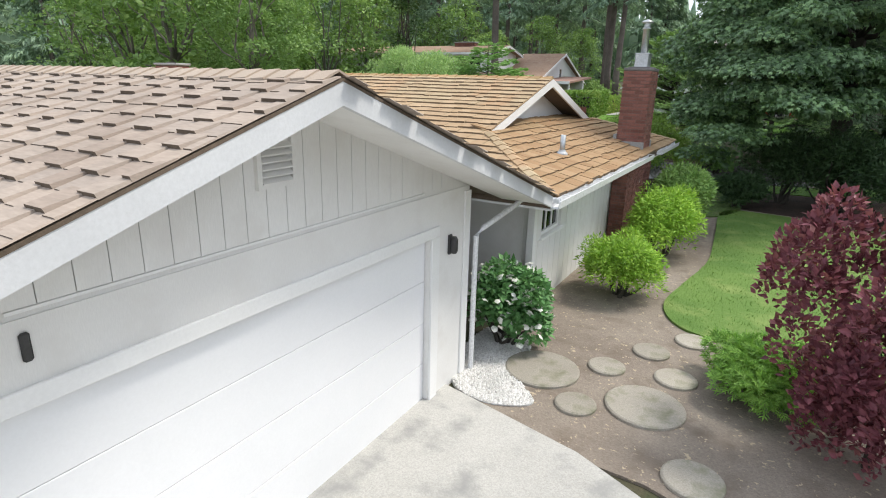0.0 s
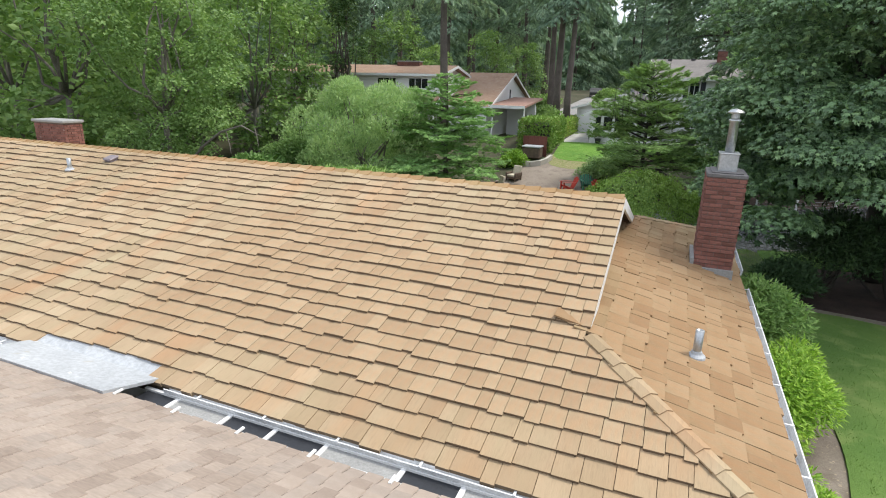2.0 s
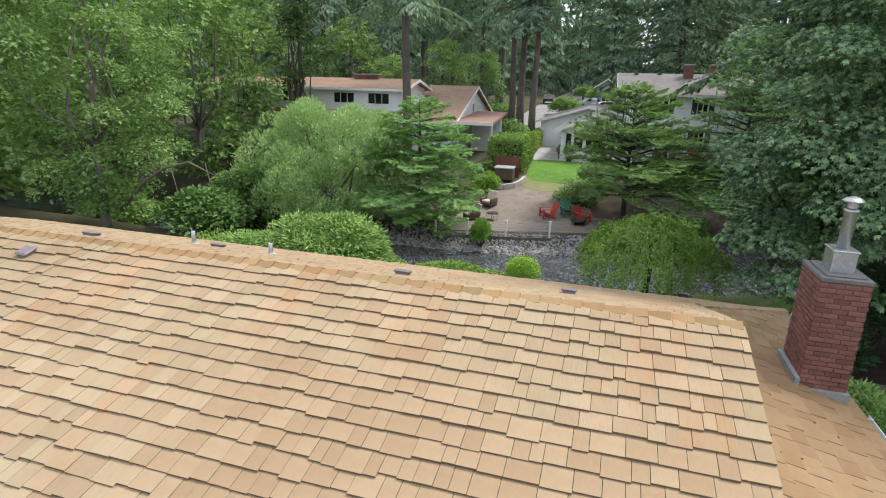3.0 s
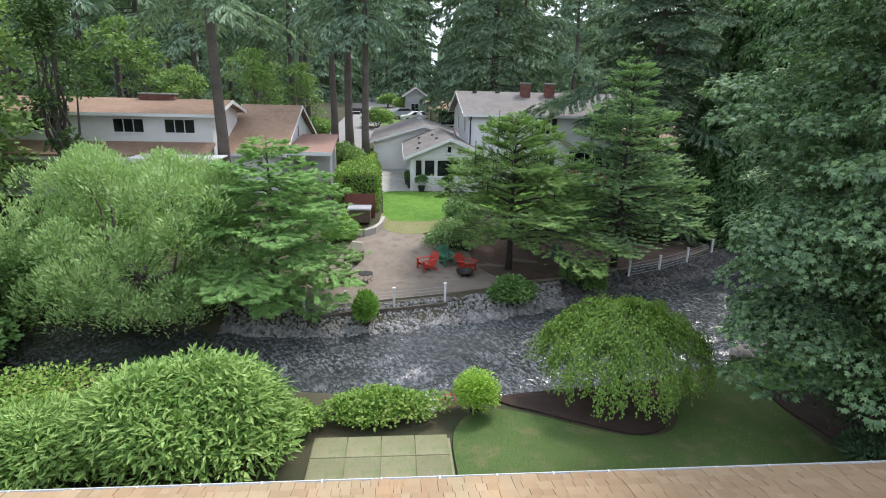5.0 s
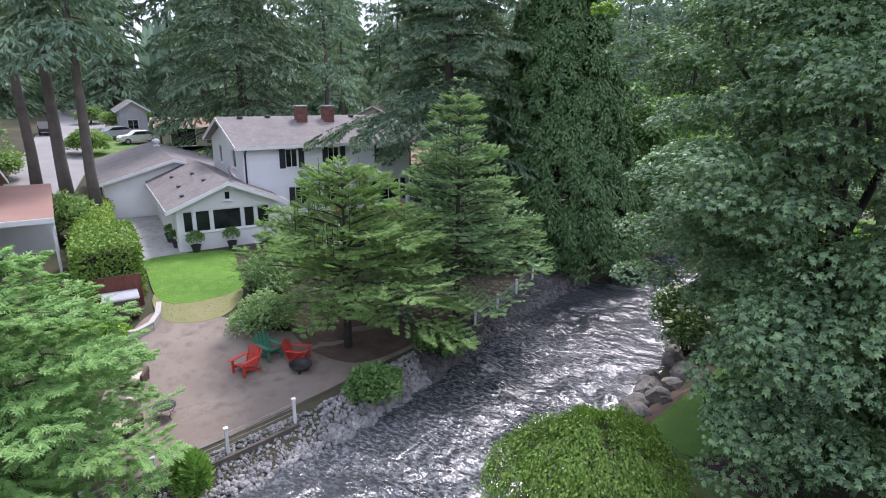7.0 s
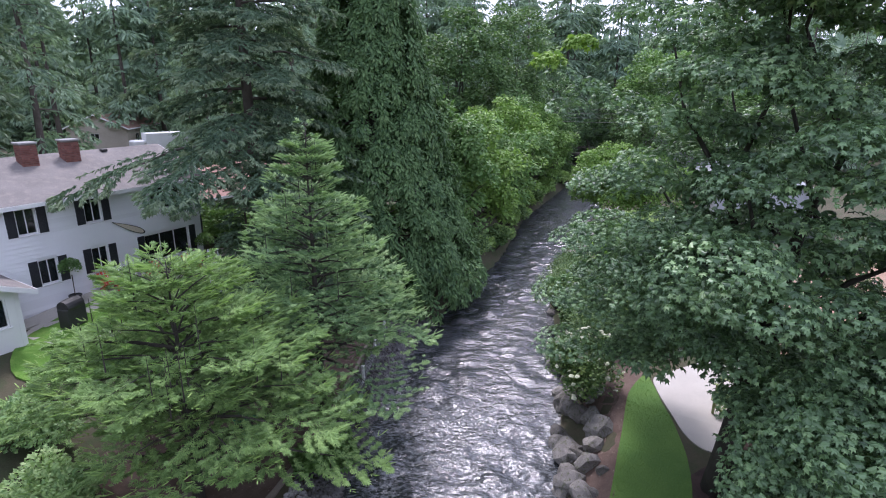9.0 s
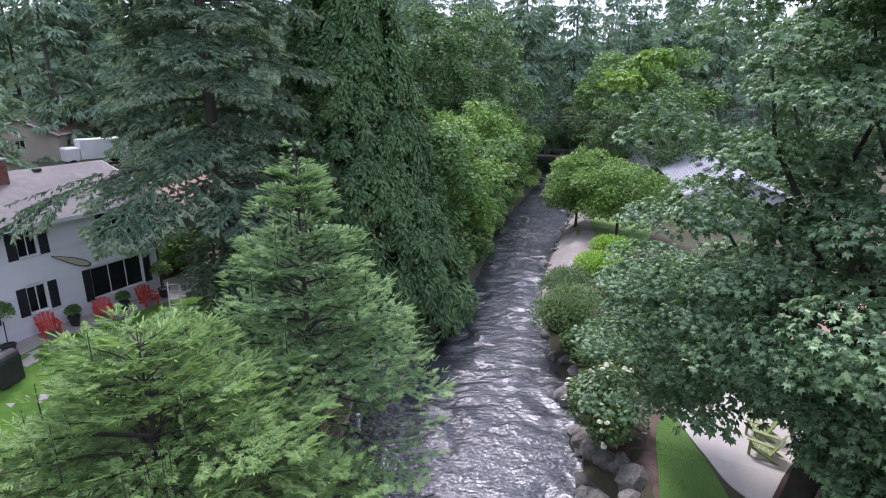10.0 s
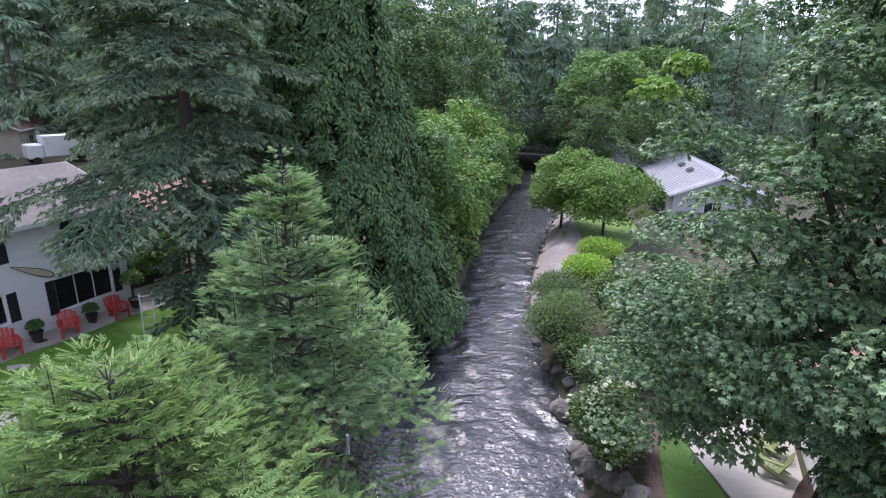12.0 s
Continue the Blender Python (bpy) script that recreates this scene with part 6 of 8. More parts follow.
# garage
garage = thing("garage", (-3.05, 2.94, 0), "pale grey garage with a white door and brown shingles", "garage")
GY, GZ, GE, GEZ = 2.74, 3.74, 6.86, 2.36
GS = (GZ - GEZ) / (GE - GY)
GX0, GX1 = -16.0, -2.37
m_front = pose(-3.05, -0.37, 0, 0, 0, 90)
part("wall", wall_geo(6.26, 0, 2.56, 0.14, [(0.52, 5.37, 0, 2.08)]), MAT["grey_white_siding"], garage, "pale painted wall round the door", at=m_front, inworld=True)
part("wall", box(-15.8, -3.19, 5.75, 5.89, 0, 2.5), MAT["grey_white_siding"], garage, inworld=True)
part("wall", box(-15.8, -3.19, -0.37, -0.23, 0, 2.5), MAT["grey_white_siding"], garage, inworld=True)
part("wall", box(-15.8, -15.66, -0.23, 5.75, 0, 2.55), MAT["grey_white_siding"], garage, inworld=True)
gv = [(-3.06, -0.37, 2.56), (-3.06, 5.89, 2.56), (-3.06, GY, 3.62), (-3.18, -0.37, 2.56), (-3.18, 5.89, 2.56), (-3.18, GY, 3.62)]
part("gable_wall", (gv, [(0, 1, 2), (3, 5, 4), (0, 3, 4, 1), (1, 4, 5, 2), (2, 5, 3, 0)]), MAT["grey_white_siding"], garage, inworld=True)
yy = 0.06
while yy < 5.86:
    wdt = 0.19
    zt = 3.60 - abs(yy + wdt / 2 - GY) * GS - 0.02
    zb = 2.62
    if zt > zb + 0.05:
        tops = [3.655 - abs(y - GY) * GS for y in (yy, yy + wdt - 0.006)]
        bv = [(x, y, z) for x in (-3.05, -3.037) for y, z in ((yy, zb), (yy + wdt - 0.006, zb), (yy + wdt - 0.006, tops[1]), (yy, tops[0]))]
        part("board", (bv, [(3, 2, 1, 0), (4, 5, 6, 7), (0, 1, 5, 4), (1, 2, 6, 5), (2, 3, 7, 6), (3, 0, 4, 7)]), MAT["grey_white_siding"], garage, inworld=True)
    yy += wdt
part("trim_strip", box(-3.05, -3.034, 1.05, 4.85, 2.595, 2.615, 0.003), MAT["white_paint"], garage, inworld=True)
# louvred gable vent
vent = part("gable_vent", join(box(-3.04, -3.0, 2.62, 2.66, 2.98, 3.36), box(-3.04, -3.0, 2.95, 2.99, 2.98, 3.36), box(-3.04, -3.0, 2.66, 2.95, 2.98, 3.01), box(-3.04, -3.0, 2.66, 2.95, 3.33, 3.36), box(-3.045, -3.03, 2.66, 2.95, 3.01, 3.33)), MAT["grey_white_siding"], garage, "louvred gable vent", inworld=True)
for k in range(6):
    part("louvre", ([(-3.03, 2.66, 3.05 + k * 0.05), (-3.03, 2.95, 3.05 + k * 0.05), (-2.99, 2.95, 3.02 + k * 0.05), (-2.99, 2.66, 3.02 + k * 0.05), (-3.03, 2.66, 3.042 + k * 0.05), (-3.03, 2.95, 3.042 + k * 0.05), (-2.99, 2.95, 3.012 + k * 0.05), (-2.99, 2.66, 3.012 + k * 0.05)], [(0, 3, 2, 1), (4, 5, 6, 7), (3, 7, 6, 2), (0, 4, 7, 3), (1, 2, 6, 5)]), MAT["grey_white_siding"], vent, inworld=True)
# door: four flush sections, trim round it
door = part("garage_door", box(-3.18, -3.13, 0.15, 5.0, 0.01, 2.1), MAT["door_paint"], garage, "wide white sectional garage door", inworld=True)
for k in range(4):
    part("door_section", box(-3.13, -3.115, 0.16, 4.99, 0.02 + k * 0.518, 0.02 + k * 0.518 + 0.513, 0.004), MAT["door_paint"], door, inworld=True)
for y0, y1, z0, z1 in ((-0.01, 0.15, 0, 2.08), (5.0, 5.16, 0, 2.08), (-0.01, 5.16, 2.08, 2.2)):
    part("door_trim", box(-3.05, -3.02, y0, y1, z0, z1, 0.005), MAT["white_paint"], garage, "white door trim", inworld=True)
part("sill_strip", box(-3.12, -2.98, -0.01, 5.16, 0.0, 0.045, 0.008), MAT["concrete_pale"], garage, inworld=True)
part("corner_board", box(-3.05, -3.025, 5.76, 5.90, 0.02, 2.5, 0.004), MAT["white_paint"], garage, "white corner board", inworld=True)
# the house number stands as plain dark bars
for y in (0.86, 1.09):
    part("number_bar", box(-3.05, -3.03, y, y + 0.05, 2.33, 2.49, 0.012), MAT["dark_metal"], garage, "dark raised number bar", inworld=True)
lamp = thing("wall_lamp", (-3.03, 5.42, 1.82), "small dark outdoor lamp beside the garage door", "wall lamp")
part("back_plate", box(-0.02, 0.01, -0.035, 0.035, -0.02, 0.22, 0.008), MAT["dark_metal"], lamp)
part("lamp_head", moved(lathe([(0.03, 0.0), (0.045, 0.03), (0.045, 0.17), (0.03, 0.2)], 12), Matrix.Translation((0.05, 0, 0))), MAT["dark_metal"], lamp)
# roof
gt = [(GX0, 2 * GY - GE, GEZ), (GX1, 2 * GY - GE, GEZ), (GX0, GY, GZ), (GX1, GY, GZ), (GX0, GE, GEZ), (GX1, GE, GEZ)]
gv = gt + [(x, y, z - 0.1) for x, y, z in gt]
groof = part("roof", (gv, [(0, 1, 3, 2), (2, 3, 5, 4), (6, 8, 9, 7), (8, 10, 11, 9), (0, 6, 7, 1), (4, 5, 11, 10), (1, 7, 9, 3), (3, 9, 11, 5), (0, 2, 8, 6), (2, 4, 10, 8)]), MAT["roof_deck"], garage, "pinkish-brown tab shingle roof", inworld=True)
gl = (GE - GY) * math.hypot(1, GS)
lay_shingles(groof, (GX0, 2 * GY - GE - 0.02, GEZ), (1, 0, 0), (0, 1, GS), 27, gl / 27, lambda s: (0.0, GX1 - GX0 + 0.055), (0.15, 0.185), 0.03, MAT["garage_shake"], lambda p: p.x > -6.5, 21, stagger=0.004, overlap=1.5, lift=(0.9, 1.1), tabs=True, top=gl)
lay_shingles(groof, (GX1 + 0.055, GE + 0.02, GEZ), (-1, 0, 0), (0, -1, GS), 27, gl / 27, lambda s: (0.0, GX1 - GX0 + 0.055), (0.15, 0.185), 0.012, MAT["garage_shake"], lambda p: p.x > -6.5, 22, stagger=0.004, overlap=1.5, cap=200, lift=(0.9, 1.1), tabs=True, top=gl)
cap_line(groof, "ridge_tab", (GX1 + 0.02, GY, GZ + 0.03), (GX0, GY, GZ + 0.03), Vector((0, -1, -GS)).normalized(), Vector((0, 1, -GS)).normalized(), 0.17, 0.15, MAT["garage_ridge"], thin=0.5)
barge(garage, GX1 + 0.003, 2 * GY - GE, GEZ - 0.015, GY, GZ - 0.015, 0.145, 0.045, MAT["trim_paint"])
barge(garage, GX1 + 0.003, GE, GEZ - 0.015, GY, GZ - 0.015, 0.145, 0.045, MAT["trim_paint"])
for y0, z0, y1, z1 in ((2 * GY - GE, GEZ, GY, GZ), (GE, GEZ, GY, GZ)):
    barge(garage, GX1 + 0.01, y0, z0 + 0.006, y1, z1 + 0.006, 0.02, 0.042, MAT["roof_deck"])
for s in (-1, 1):
    y0, y1 = GY, GY + s * (GE - GY - 0.02)
    part("soffit", ([(-3.04, y0, GZ - 0.105), (GX1, y0, GZ - 0.105), (GX1, y1, GEZ - 0.105), (-3.04, y1, GEZ - 0.105), (-3.04, y0, GZ - 0.13), (GX1, y0, GZ - 0.13), (GX1, y1, GEZ - 0.13), (-3.04, y1, GEZ - 0.13)], [(0, 1, 2, 3), (7, 6, 5, 4), (0, 4, 5, 1), (1, 5, 6, 2), (2, 6, 7, 3), (3, 7, 4, 0)]), MAT["grey_white_siding"], garage, inworld=True)
part("drip_edge", box(GX0, GX1, GE + 0.022, GE + 0.04, GEZ - 0.1, GEZ + 0.0), MAT["gutter_white"], garage, "white drip edge", inworld=True)
for k in range(16):
    part("edge_clip", box(GX0 + 0.4 + k * 0.82, GX0 + 0.43 + k * 0.82, GE - 0.05, GE + 0.06, GEZ + 0.035, GEZ + 0.05), MAT["white_paint"], garage, inworld=True)
part("downspout", tube([(-2.78, 6.9, 2.24), (-2.78, 6.72, 2.2), (-2.96, 6.12, 1.98), (-2.98, 5.98, 1.9), (-2.98, 5.98, 0.02)], 0.035, 8), MAT["gutter_white"], garage, "white downspout", inworld=True)

# ---- other houses ----
def clapboards(owner, m, length, z0, z1, openings, step=0.19):
    z = z0
    while z < z1 - 0.02:
        top_z = min(z + step, z1)
        cuts = sorted((o[0], o[1]) for o in openings if o[2] < top_z - 0.01 and o[3] > z + 0.01)
        x = 0.0
        for a, b in cuts + [(length, length)]:
            if a - x > 0.03:
                v = [(x, -0.042, z), (a, -0.042, z), (a, -0.008, top_z + 0.01), (x, -0.008, top_z + 0.01), (x, -0.002, z), (a, -0.002, z), (a, -0.002, top_z + 0.01), (x, -0.002, top_z + 0.01)]
                part("board", (v, [(0, 1, 2, 3), (0, 4, 5, 1), (4, 7, 6, 5), (0, 3, 7, 4), (1, 5, 6, 2), (3, 2, 6, 7)]), MAT["clapboard"], owner, at=m)
            x = max(x, b)
        z += step


def plain_house(name, m, L, W, eave, ridge, wall_mat, roof_mat, label, front=(), back=(), left=(), right=(), over=0.45, category="house", boards=False, shutters=False, roof_label="", pale_panes=False):
    """A gabled house in its own axes: ridge along x, front at y = 0 facing -y. Openings: (x, z, w, h, lights)."""
    t = thing(name, m, label, category)
    for wins, at, length in ((front, pose(0, 0, 0), L), (back, pose(L, W, 0, 0, 0, 180), L), (left, pose(0, W, 0, 0, 0, -90), W), (right, pose(L, 0, 0, 0, 0, 90), W)):
        op = [(x, x + w, z, z + h) for x, z, w, h, n in wins]
        low = [o for o in op if o[3] < eave]
        if length == L:
            part("wall", wall_geo(length, 0, eave, 0.16, low), wall_mat, t, at=at)
        else:
            part("wall", wall_geo(length - 0.326, 0, eave, 0.16, [(a - 0.163, b - 0.163, c, d) for a, b, c, d in low]), wall_mat, t, at=at @ Matrix.Translation((0.163, 0, 0)))
            tri = [(0.0, 0, eave), (W, 0, eave), (W / 2, 0, ridge - 0.14), (0.0, 0.16, eave), (W, 0.16, eave), (W / 2, 0.16, ridge - 0.14)]
            part("gable_wall", (tri, [(0, 1, 2), (3, 5, 4), (0, 3, 4, 1), (1, 4, 5, 2), (2, 5, 3, 0)]), wall_mat, t, at=at)
        for x, z, w, h, n in wins:
            add_window(t, at @ Matrix.Translation((x, 0 if z + h < eave else -0.09, z)), w, h, MAT["white_paint"], n, 1, shutters and at == pose(0, 0, 0), curtain=pale_panes)
        if boards and length == L:
            clapboards(t, at, length, 0.25, eave - 0.05, op)
    k = (ridge - eave) / (W / 2)
    r = part("roof", gable_roof(-over, L + over, -over, W + over, eave - k * over + 0.12, ridge + 0.12), roof_mat, t, roof_label)
    for y in (-over, W + over):
        part("fascia", box(-over, L + over, y - 0.03 if y < 0 else y + 0.003, y - 0.003 if y < 0 else y + 0.03, eave - k * over - 0.06, eave - k * over + 0.11), MAT["white_paint"], t)
    for x in (-over, L + over):
        for s in (0, 1):
            y0 = -over if s == 0 else W + over
            v = [(x + dx, y, z + dz) for dx in ((-0.035, -0.003) if x < 0 else (0.003, 0.035)) for y, z, dz in ((y0, eave - k * over + 0.11, 0), (W / 2, ridge + 0.11, 0), (W / 2, ridge + 0.11, -0.2), (y0, eave - k * over + 0.11, -0.2))]
            part("barge_board", (v, [(0, 1, 2, 3), (7, 6, 5, 4), (0, 4, 5, 1), (1, 5, 6, 2), (2, 6, 7, 3), (3, 7, 4, 0)]), MAT["white_paint"], t)
    return t


def small_chimney(x, y, z, h, label, sx=0.7, sy=0.5):
    t = thing("chimney", (x, y, z), label, "chimney")
    brick_stack(t, x - sx / 2, x + sx / 2, y - sy / 2, y + sy / 2, z, z + h, 0)
    part("crown", box(x - sx / 2 - 0.05, x + sx / 2 + 0.05, y - sy / 2 - 0.05, y + sy / 2 + 0.05, z + h, z + h + 0.09, 0.02), MAT["cement"], t, inworld=True)


m_white = pose(-6.0, 49.29, 1.5, 0, 0, 2)
white_house = plain_house("white_house", m_white, 10.9, 7.2, 4.95, 6.25, MAT["clapboard"], MAT["grey_shingle"], "two-storey white clapboard house with a grey roof",
    front=[(2.42, 3.55, 0.76, 1.12, 2), (5.06, 3.55, 0.76, 1.12, 2), (8.56, 3.55, 0.76, 1.12, 2), (2.88, 1.3, 0.76, 1.12, 2), (5.06, 1.3, 0.76, 1.12, 2), (7.6, 1.02, 2.45, 1.4, 3)],
    left=[(1.6, 3.5, 0.9, 1.1, 1), (4.8, 3.5, 0.9, 1.1, 1)], right=[(3.0, 3.5, 1.0, 1.1, 2)], boards=True, shutters=True)
part("downspout", tube([(0.12, -0.42, 4.78), (0.12, -0.3, 4.66), (0.12, -0.09, 4.5), (0.12, -0.09, 0.05)], 0.045, 8), MAT["shutter"], white_house, "dark downspout")
part("downspout", tube([(10.82, -0.42, 4.78), (10.82, -0.3, 4.66), (10.82, -0.09, 4.5), (10.82, -0.09, 0.05)], 0.045, 8), MAT["shutter"], white_house, "dark downspout")
for lx in (4.55, 6.35):
    c = m_white @ Vector((lx, 2.85, 5.75))
    small_chimney(c.x, c.y, c.z, 1.2, "red brick chimney on the grey roof", 0.65, 0.6)
for lx, ly in ((0.9, 3.3), (2.6, 3.4), (8.2, 3.3)):
    solo("roof_vent", box(-0.15, 0.15, -0.12, 0.12, 0, 0.12, 0.02), MAT["dark_metal"], "small dark box vent on grey shingles", "roof vent", "far roof vents", at=m_white @ pose(lx, ly, 4.95 + ly * 1.3 / 3.6 + 0.12))

sun_m = pose(-5.0, 46.6, 1.5, 0, 0, 90)
sunroom = plain_house("sunroom", sun_m, 10.9, 5.0, 2.35, 3.4, MAT["white_paint"], MAT["grey_shingle"], "white sunroom wing with a row of windows", left=[(0.28, 0.98, 0.5, 1.12, 1), (0.86, 0.98, 0.74, 1.12, 1), (1.68, 0.98, 1.45, 1.12, 1), (3.21, 0.98, 0.6, 1.12, 1), (3.89, 0.98, 0.68, 1.12, 1), (2.3, 2.5, 0.36, 0.5, 1)], back=[(4.2, 0.9, 1.2, 1.1, 2)], category="house wing")
for vx, vy in ((1.0, 4.5), (2.3, 3.2), (3.6, 4.3), (5.4, 3.3), (7.2, 4.2)):
    solo("roof_vent", box(-0.13, 0.13, -0.1, 0.1, 0, 0.1, 0.02), MAT["dark_metal"], "small dark box vent on grey shingles", "roof vent", "far roof vents", at=sun_m @ pose(vx, vy, 3.4 + 0.12 - abs(vy - 2.5) * 0.42))
dish = thing("satellite_dish", sun_m @ pose(0.7, 2.15, 3.38), "dark grey satellite dish on the sunroom roof", "satellite dish")
part("pole", lathe([(0.03, -0.1), (0.03, 0.5)], 8), MAT["metal"], dish)
part("reflector", moved(lathe([(0.02, 0.0), (0.2, 0.03), (0.36, 0.12), (0.37, 0.12), (0.2, 0.05), (0.02, 0.02)], 20), pose(0, 0, 0.4, -60, 0, 160)), MAT["vent_metal"], dish)
far_garage = plain_house("far_garage", pose(-4.65, 56.6, 1.5, 0, 0, 90), 13.4, 8.1, 2.33, 3.55, MAT["white_paint"], MAT["grey_shingle"], "low white garage with a grey shingle roof", left=[(5.9, 0.05, 1.7, 2.0, 1)], category="garage")

cupola = thing("roof_turbine", pose(-8.7, 66.0, 5.15), "small white turbine vent on the garage ridge", "roof vent")
part("base", box(-0.22, 0.22, -0.22, 0.22, -0.1, 0.14, 0.02), MAT["gutter_white"], cupola)
part("turbine", lathe([(0.12, 0.14), (0.26, 0.24), (0.3, 0.38), (0.24, 0.52), (0.08, 0.58)], 16), MAT["gutter_white"], cupola, smooth=True)

# neighbour across the water with brown roofs
left_house = plain_house("neighbour_house", pose(-38.0, 44.3, 1.5), 16.6, 5.2, 4.8, 5.4, MAT["white_paint"], MAT["brown_shingle"], "white two-storey house with a faded brown roof",
    pale_panes=True, front=[(3.0, 3.65, 1.8, 0.85, 3), (6.6, 3.65, 1.8, 0.85, 3), (11.1, 3.65, 1.75, 0.85, 3), (13.9, 3.65, 1.75, 0.85, 3), (3.0, 0.9, 2.0, 1.1, 3), (6.4, 0.9, 1.8, 1.1, 3), (9.2, 0.25, 1.2, 1.9, 2), (10.9, 0.1, 1.2, 2.0, 2), (12.6, 0.1, 1.2, 2.0, 2)], over=0.5)
part("skirt_roof", ([(-0.6, -1.5, 2.6), (16.7, -1.5, 2.6), (16.7, -0.02, 3.2), (-0.6, -0.02, 3.2), (-0.6, -1.5, 2.46), (16.7, -1.5, 2.46), (16.7, -0.02, 3.06), (-0.6, -0.02, 3.06)], [(0, 1, 2, 3), (7, 6, 5, 4), (0, 4, 5, 1), (1, 5, 6, 2), (2, 6, 7, 3), (3, 7, 4, 0)]), MAT["brown_shingle"], left_house, "brown shingled porch roof")
part("porch_beam", box(-0.5, 16.6, -1.52, -1.4, 2.3, 2.46), MAT["white_paint"], left_house)
for k in range(5):
    part("porch_post", box(0.2 + k * 4.0, 0.32 + k * 4.0, -1.5, -1.4, 0, 2.3, 0.01), MAT["white_paint"], left_house)
small_chimney(-25.2, 46.9, 6.3, 0.95, "wide brown brick chimney on a brown roof", 2.0, 0.7)
wing = plain_house("neighbour_wing", pose(-21.35, 45.6, 1.5), 3.45, 13.2, 2.5, 5.0, MAT["white_paint"], MAT["brown_shingle"], "wing under one long brown shingle roof", right=[(6.0, 2.9, 0.6, 0.9, 1)], over=0.35, category="house wing")
carport = thing("carport", (-16.0, 48.0, 1.5), "low rust-roofed carport beside the brown roof", "carport")
part("roof", ([(-1.7, -2.6, 2.6), (1.2, -2.6, 2.6), (0.9, 4.6, 3.1), (-1.7, 4.6, 3.1), (-1.7, -2.6, 2.45), (1.2, -2.6, 2.45), (0.9, 4.6, 2.95), (-1.7, 4.6, 2.95)], [(0, 1, 2, 3), (7, 6, 5, 4), (0, 4, 5, 1), (1, 5, 6, 2), (2, 6, 7, 3), (3, 7, 4, 0)]), MAT["red_shingle"], carport)
part("wall", box(-1.5, 0.9, 2.0, 2.15, 0, 2.7), MAT["white_paint"], carport)
part("fascia", box(-1.7, 1.2, -2.66, -2.603, 2.4, 2.62), MAT["white_paint"], carport)
for x, y in ((-1.4, -2.4), (1.1, -2.4), (0.85, 2.3)):
    part("post", box(x - 0.05, x + 0.05, y - 0.05, y + 0.05, 0, 2.45), MAT["white_paint"], carport)
awning = thing("patio_cover", (-22.5, 41.7, 1.35), "white ribbed patio cover by the house", "patio cover")
for k in range(14):
    part("rib", box(-2.3 + k * 0.33, -2.0 + k * 0.33, -1.1, 1.05, 2.75, 2.83, 0.015), MAT["gutter_white"], awning)
for x in (-2.2, 2.2):
    part("post", box(x - 0.05, x + 0.05, -1.05, -0.95, -0.3, 2.75), MAT["white_paint"], awning)
part("edge_beam", box(-2.35, 2.35, -1.18, -1.1, 2.66, 2.86, 0.01), MAT["white_paint"], awning)

# beyond the white house
plain_house("olive_house", pose(7.3, 54.5, 1.75), 11.0, 7.5, 2.4, 3.7, MAT["olive_wall"], MAT["red_shingle"], "olive house with a faded rust roof", front=[(1.7, 1.1, 0.9, 0.8, 2), (5.0, 1.0, 1.8, 1.2, 2)])
plain_house("beige_house", pose(32.0, 104.0, 1.55, 0, 0, 40), 12.0, 8.0, 3.6, 5.4, MAT["beige"], MAT["red_shingle"], "beige house with a rust-red roof", front=[(3.0, 1.4, 1.4, 1.2, 2)], left=[(3.0, 1.6, 1.2, 1.2, 2)])
plain_house("beige_garage", pose(-6.6, 84.0, 3.4), 6.0, 6.0, 2.1, 2.9, MAT["beige"], MAT["brown_shingle"], "small beige garage beside the road", front=[(1.0, 0.05, 2.6, 2.0, 1)], category="garage")
plain_house("roadside_house", pose(-6.6, 96.0, 3.6, 0, 0, 90), 8.0, 3.0, 3.4, 4.4, MAT["grey_wall"], MAT["grey_shingle"], "narrow grey gabled house by the side road", left=[(0.8, 1.0, 1.2, 1.2, 2)])
# south bank, downstream
plain_house("east_house", pose(5.4, 11.5, 0.2, 0, 0, 0), 11.5, 11.2, 2.4, 4.2, MAT["white_paint"], MAT["brown_shingle"], "low white house with a warm brown roof", left=[(1.0, 0.9, 1.6, 1.2, 2), (5.0, 0.9, 1.6, 1.2, 2)], back=[(2.0, 0.05, 2.2, 2.0, 2), (9.1, 0.75, 1.5, 1.25, 2)])
metal_house = plain_house("metal_roof_house", pose(40.7, 20.5, 0.1, 0, 0, 12.7), 20.0, 7.5, 2.75, 4.3, MAT["grey_wall"], MAT["metal_roof"], "grey house with a pale ribbed metal roof", back=[(3.0, 0.8, 1.5, 1.2, 2)], left=[(2.5, 0.9, 1.4, 1.2, 2)])
k_metal = (4.3 - 2.75) / 3.75
for x in np.arange(0.0, 20.2, 0.6):
    part("roof_rib", moved(box(-0.02, 0.02, 0.0, 4.45, 0, 0.035), pose(x, 8.15, 2.745, 0, 0, 180) @ pose(0, 0, 0, math.degrees(math.atan(k_metal)))), MAT["metal_roof"], metal_house)
for x in (5.6, 9.2):
    part("skylight", moved(box(-0.5, 0.5, 2.9, 3.5, 0, 0.1, 0.015), pose(x, 8.15, 2.745, 0, 0, 180) @ pose(0, 0, 0, math.degrees(math.atan(k_metal)))), MAT["dark_metal"], metal_house, "dark framed skylight")
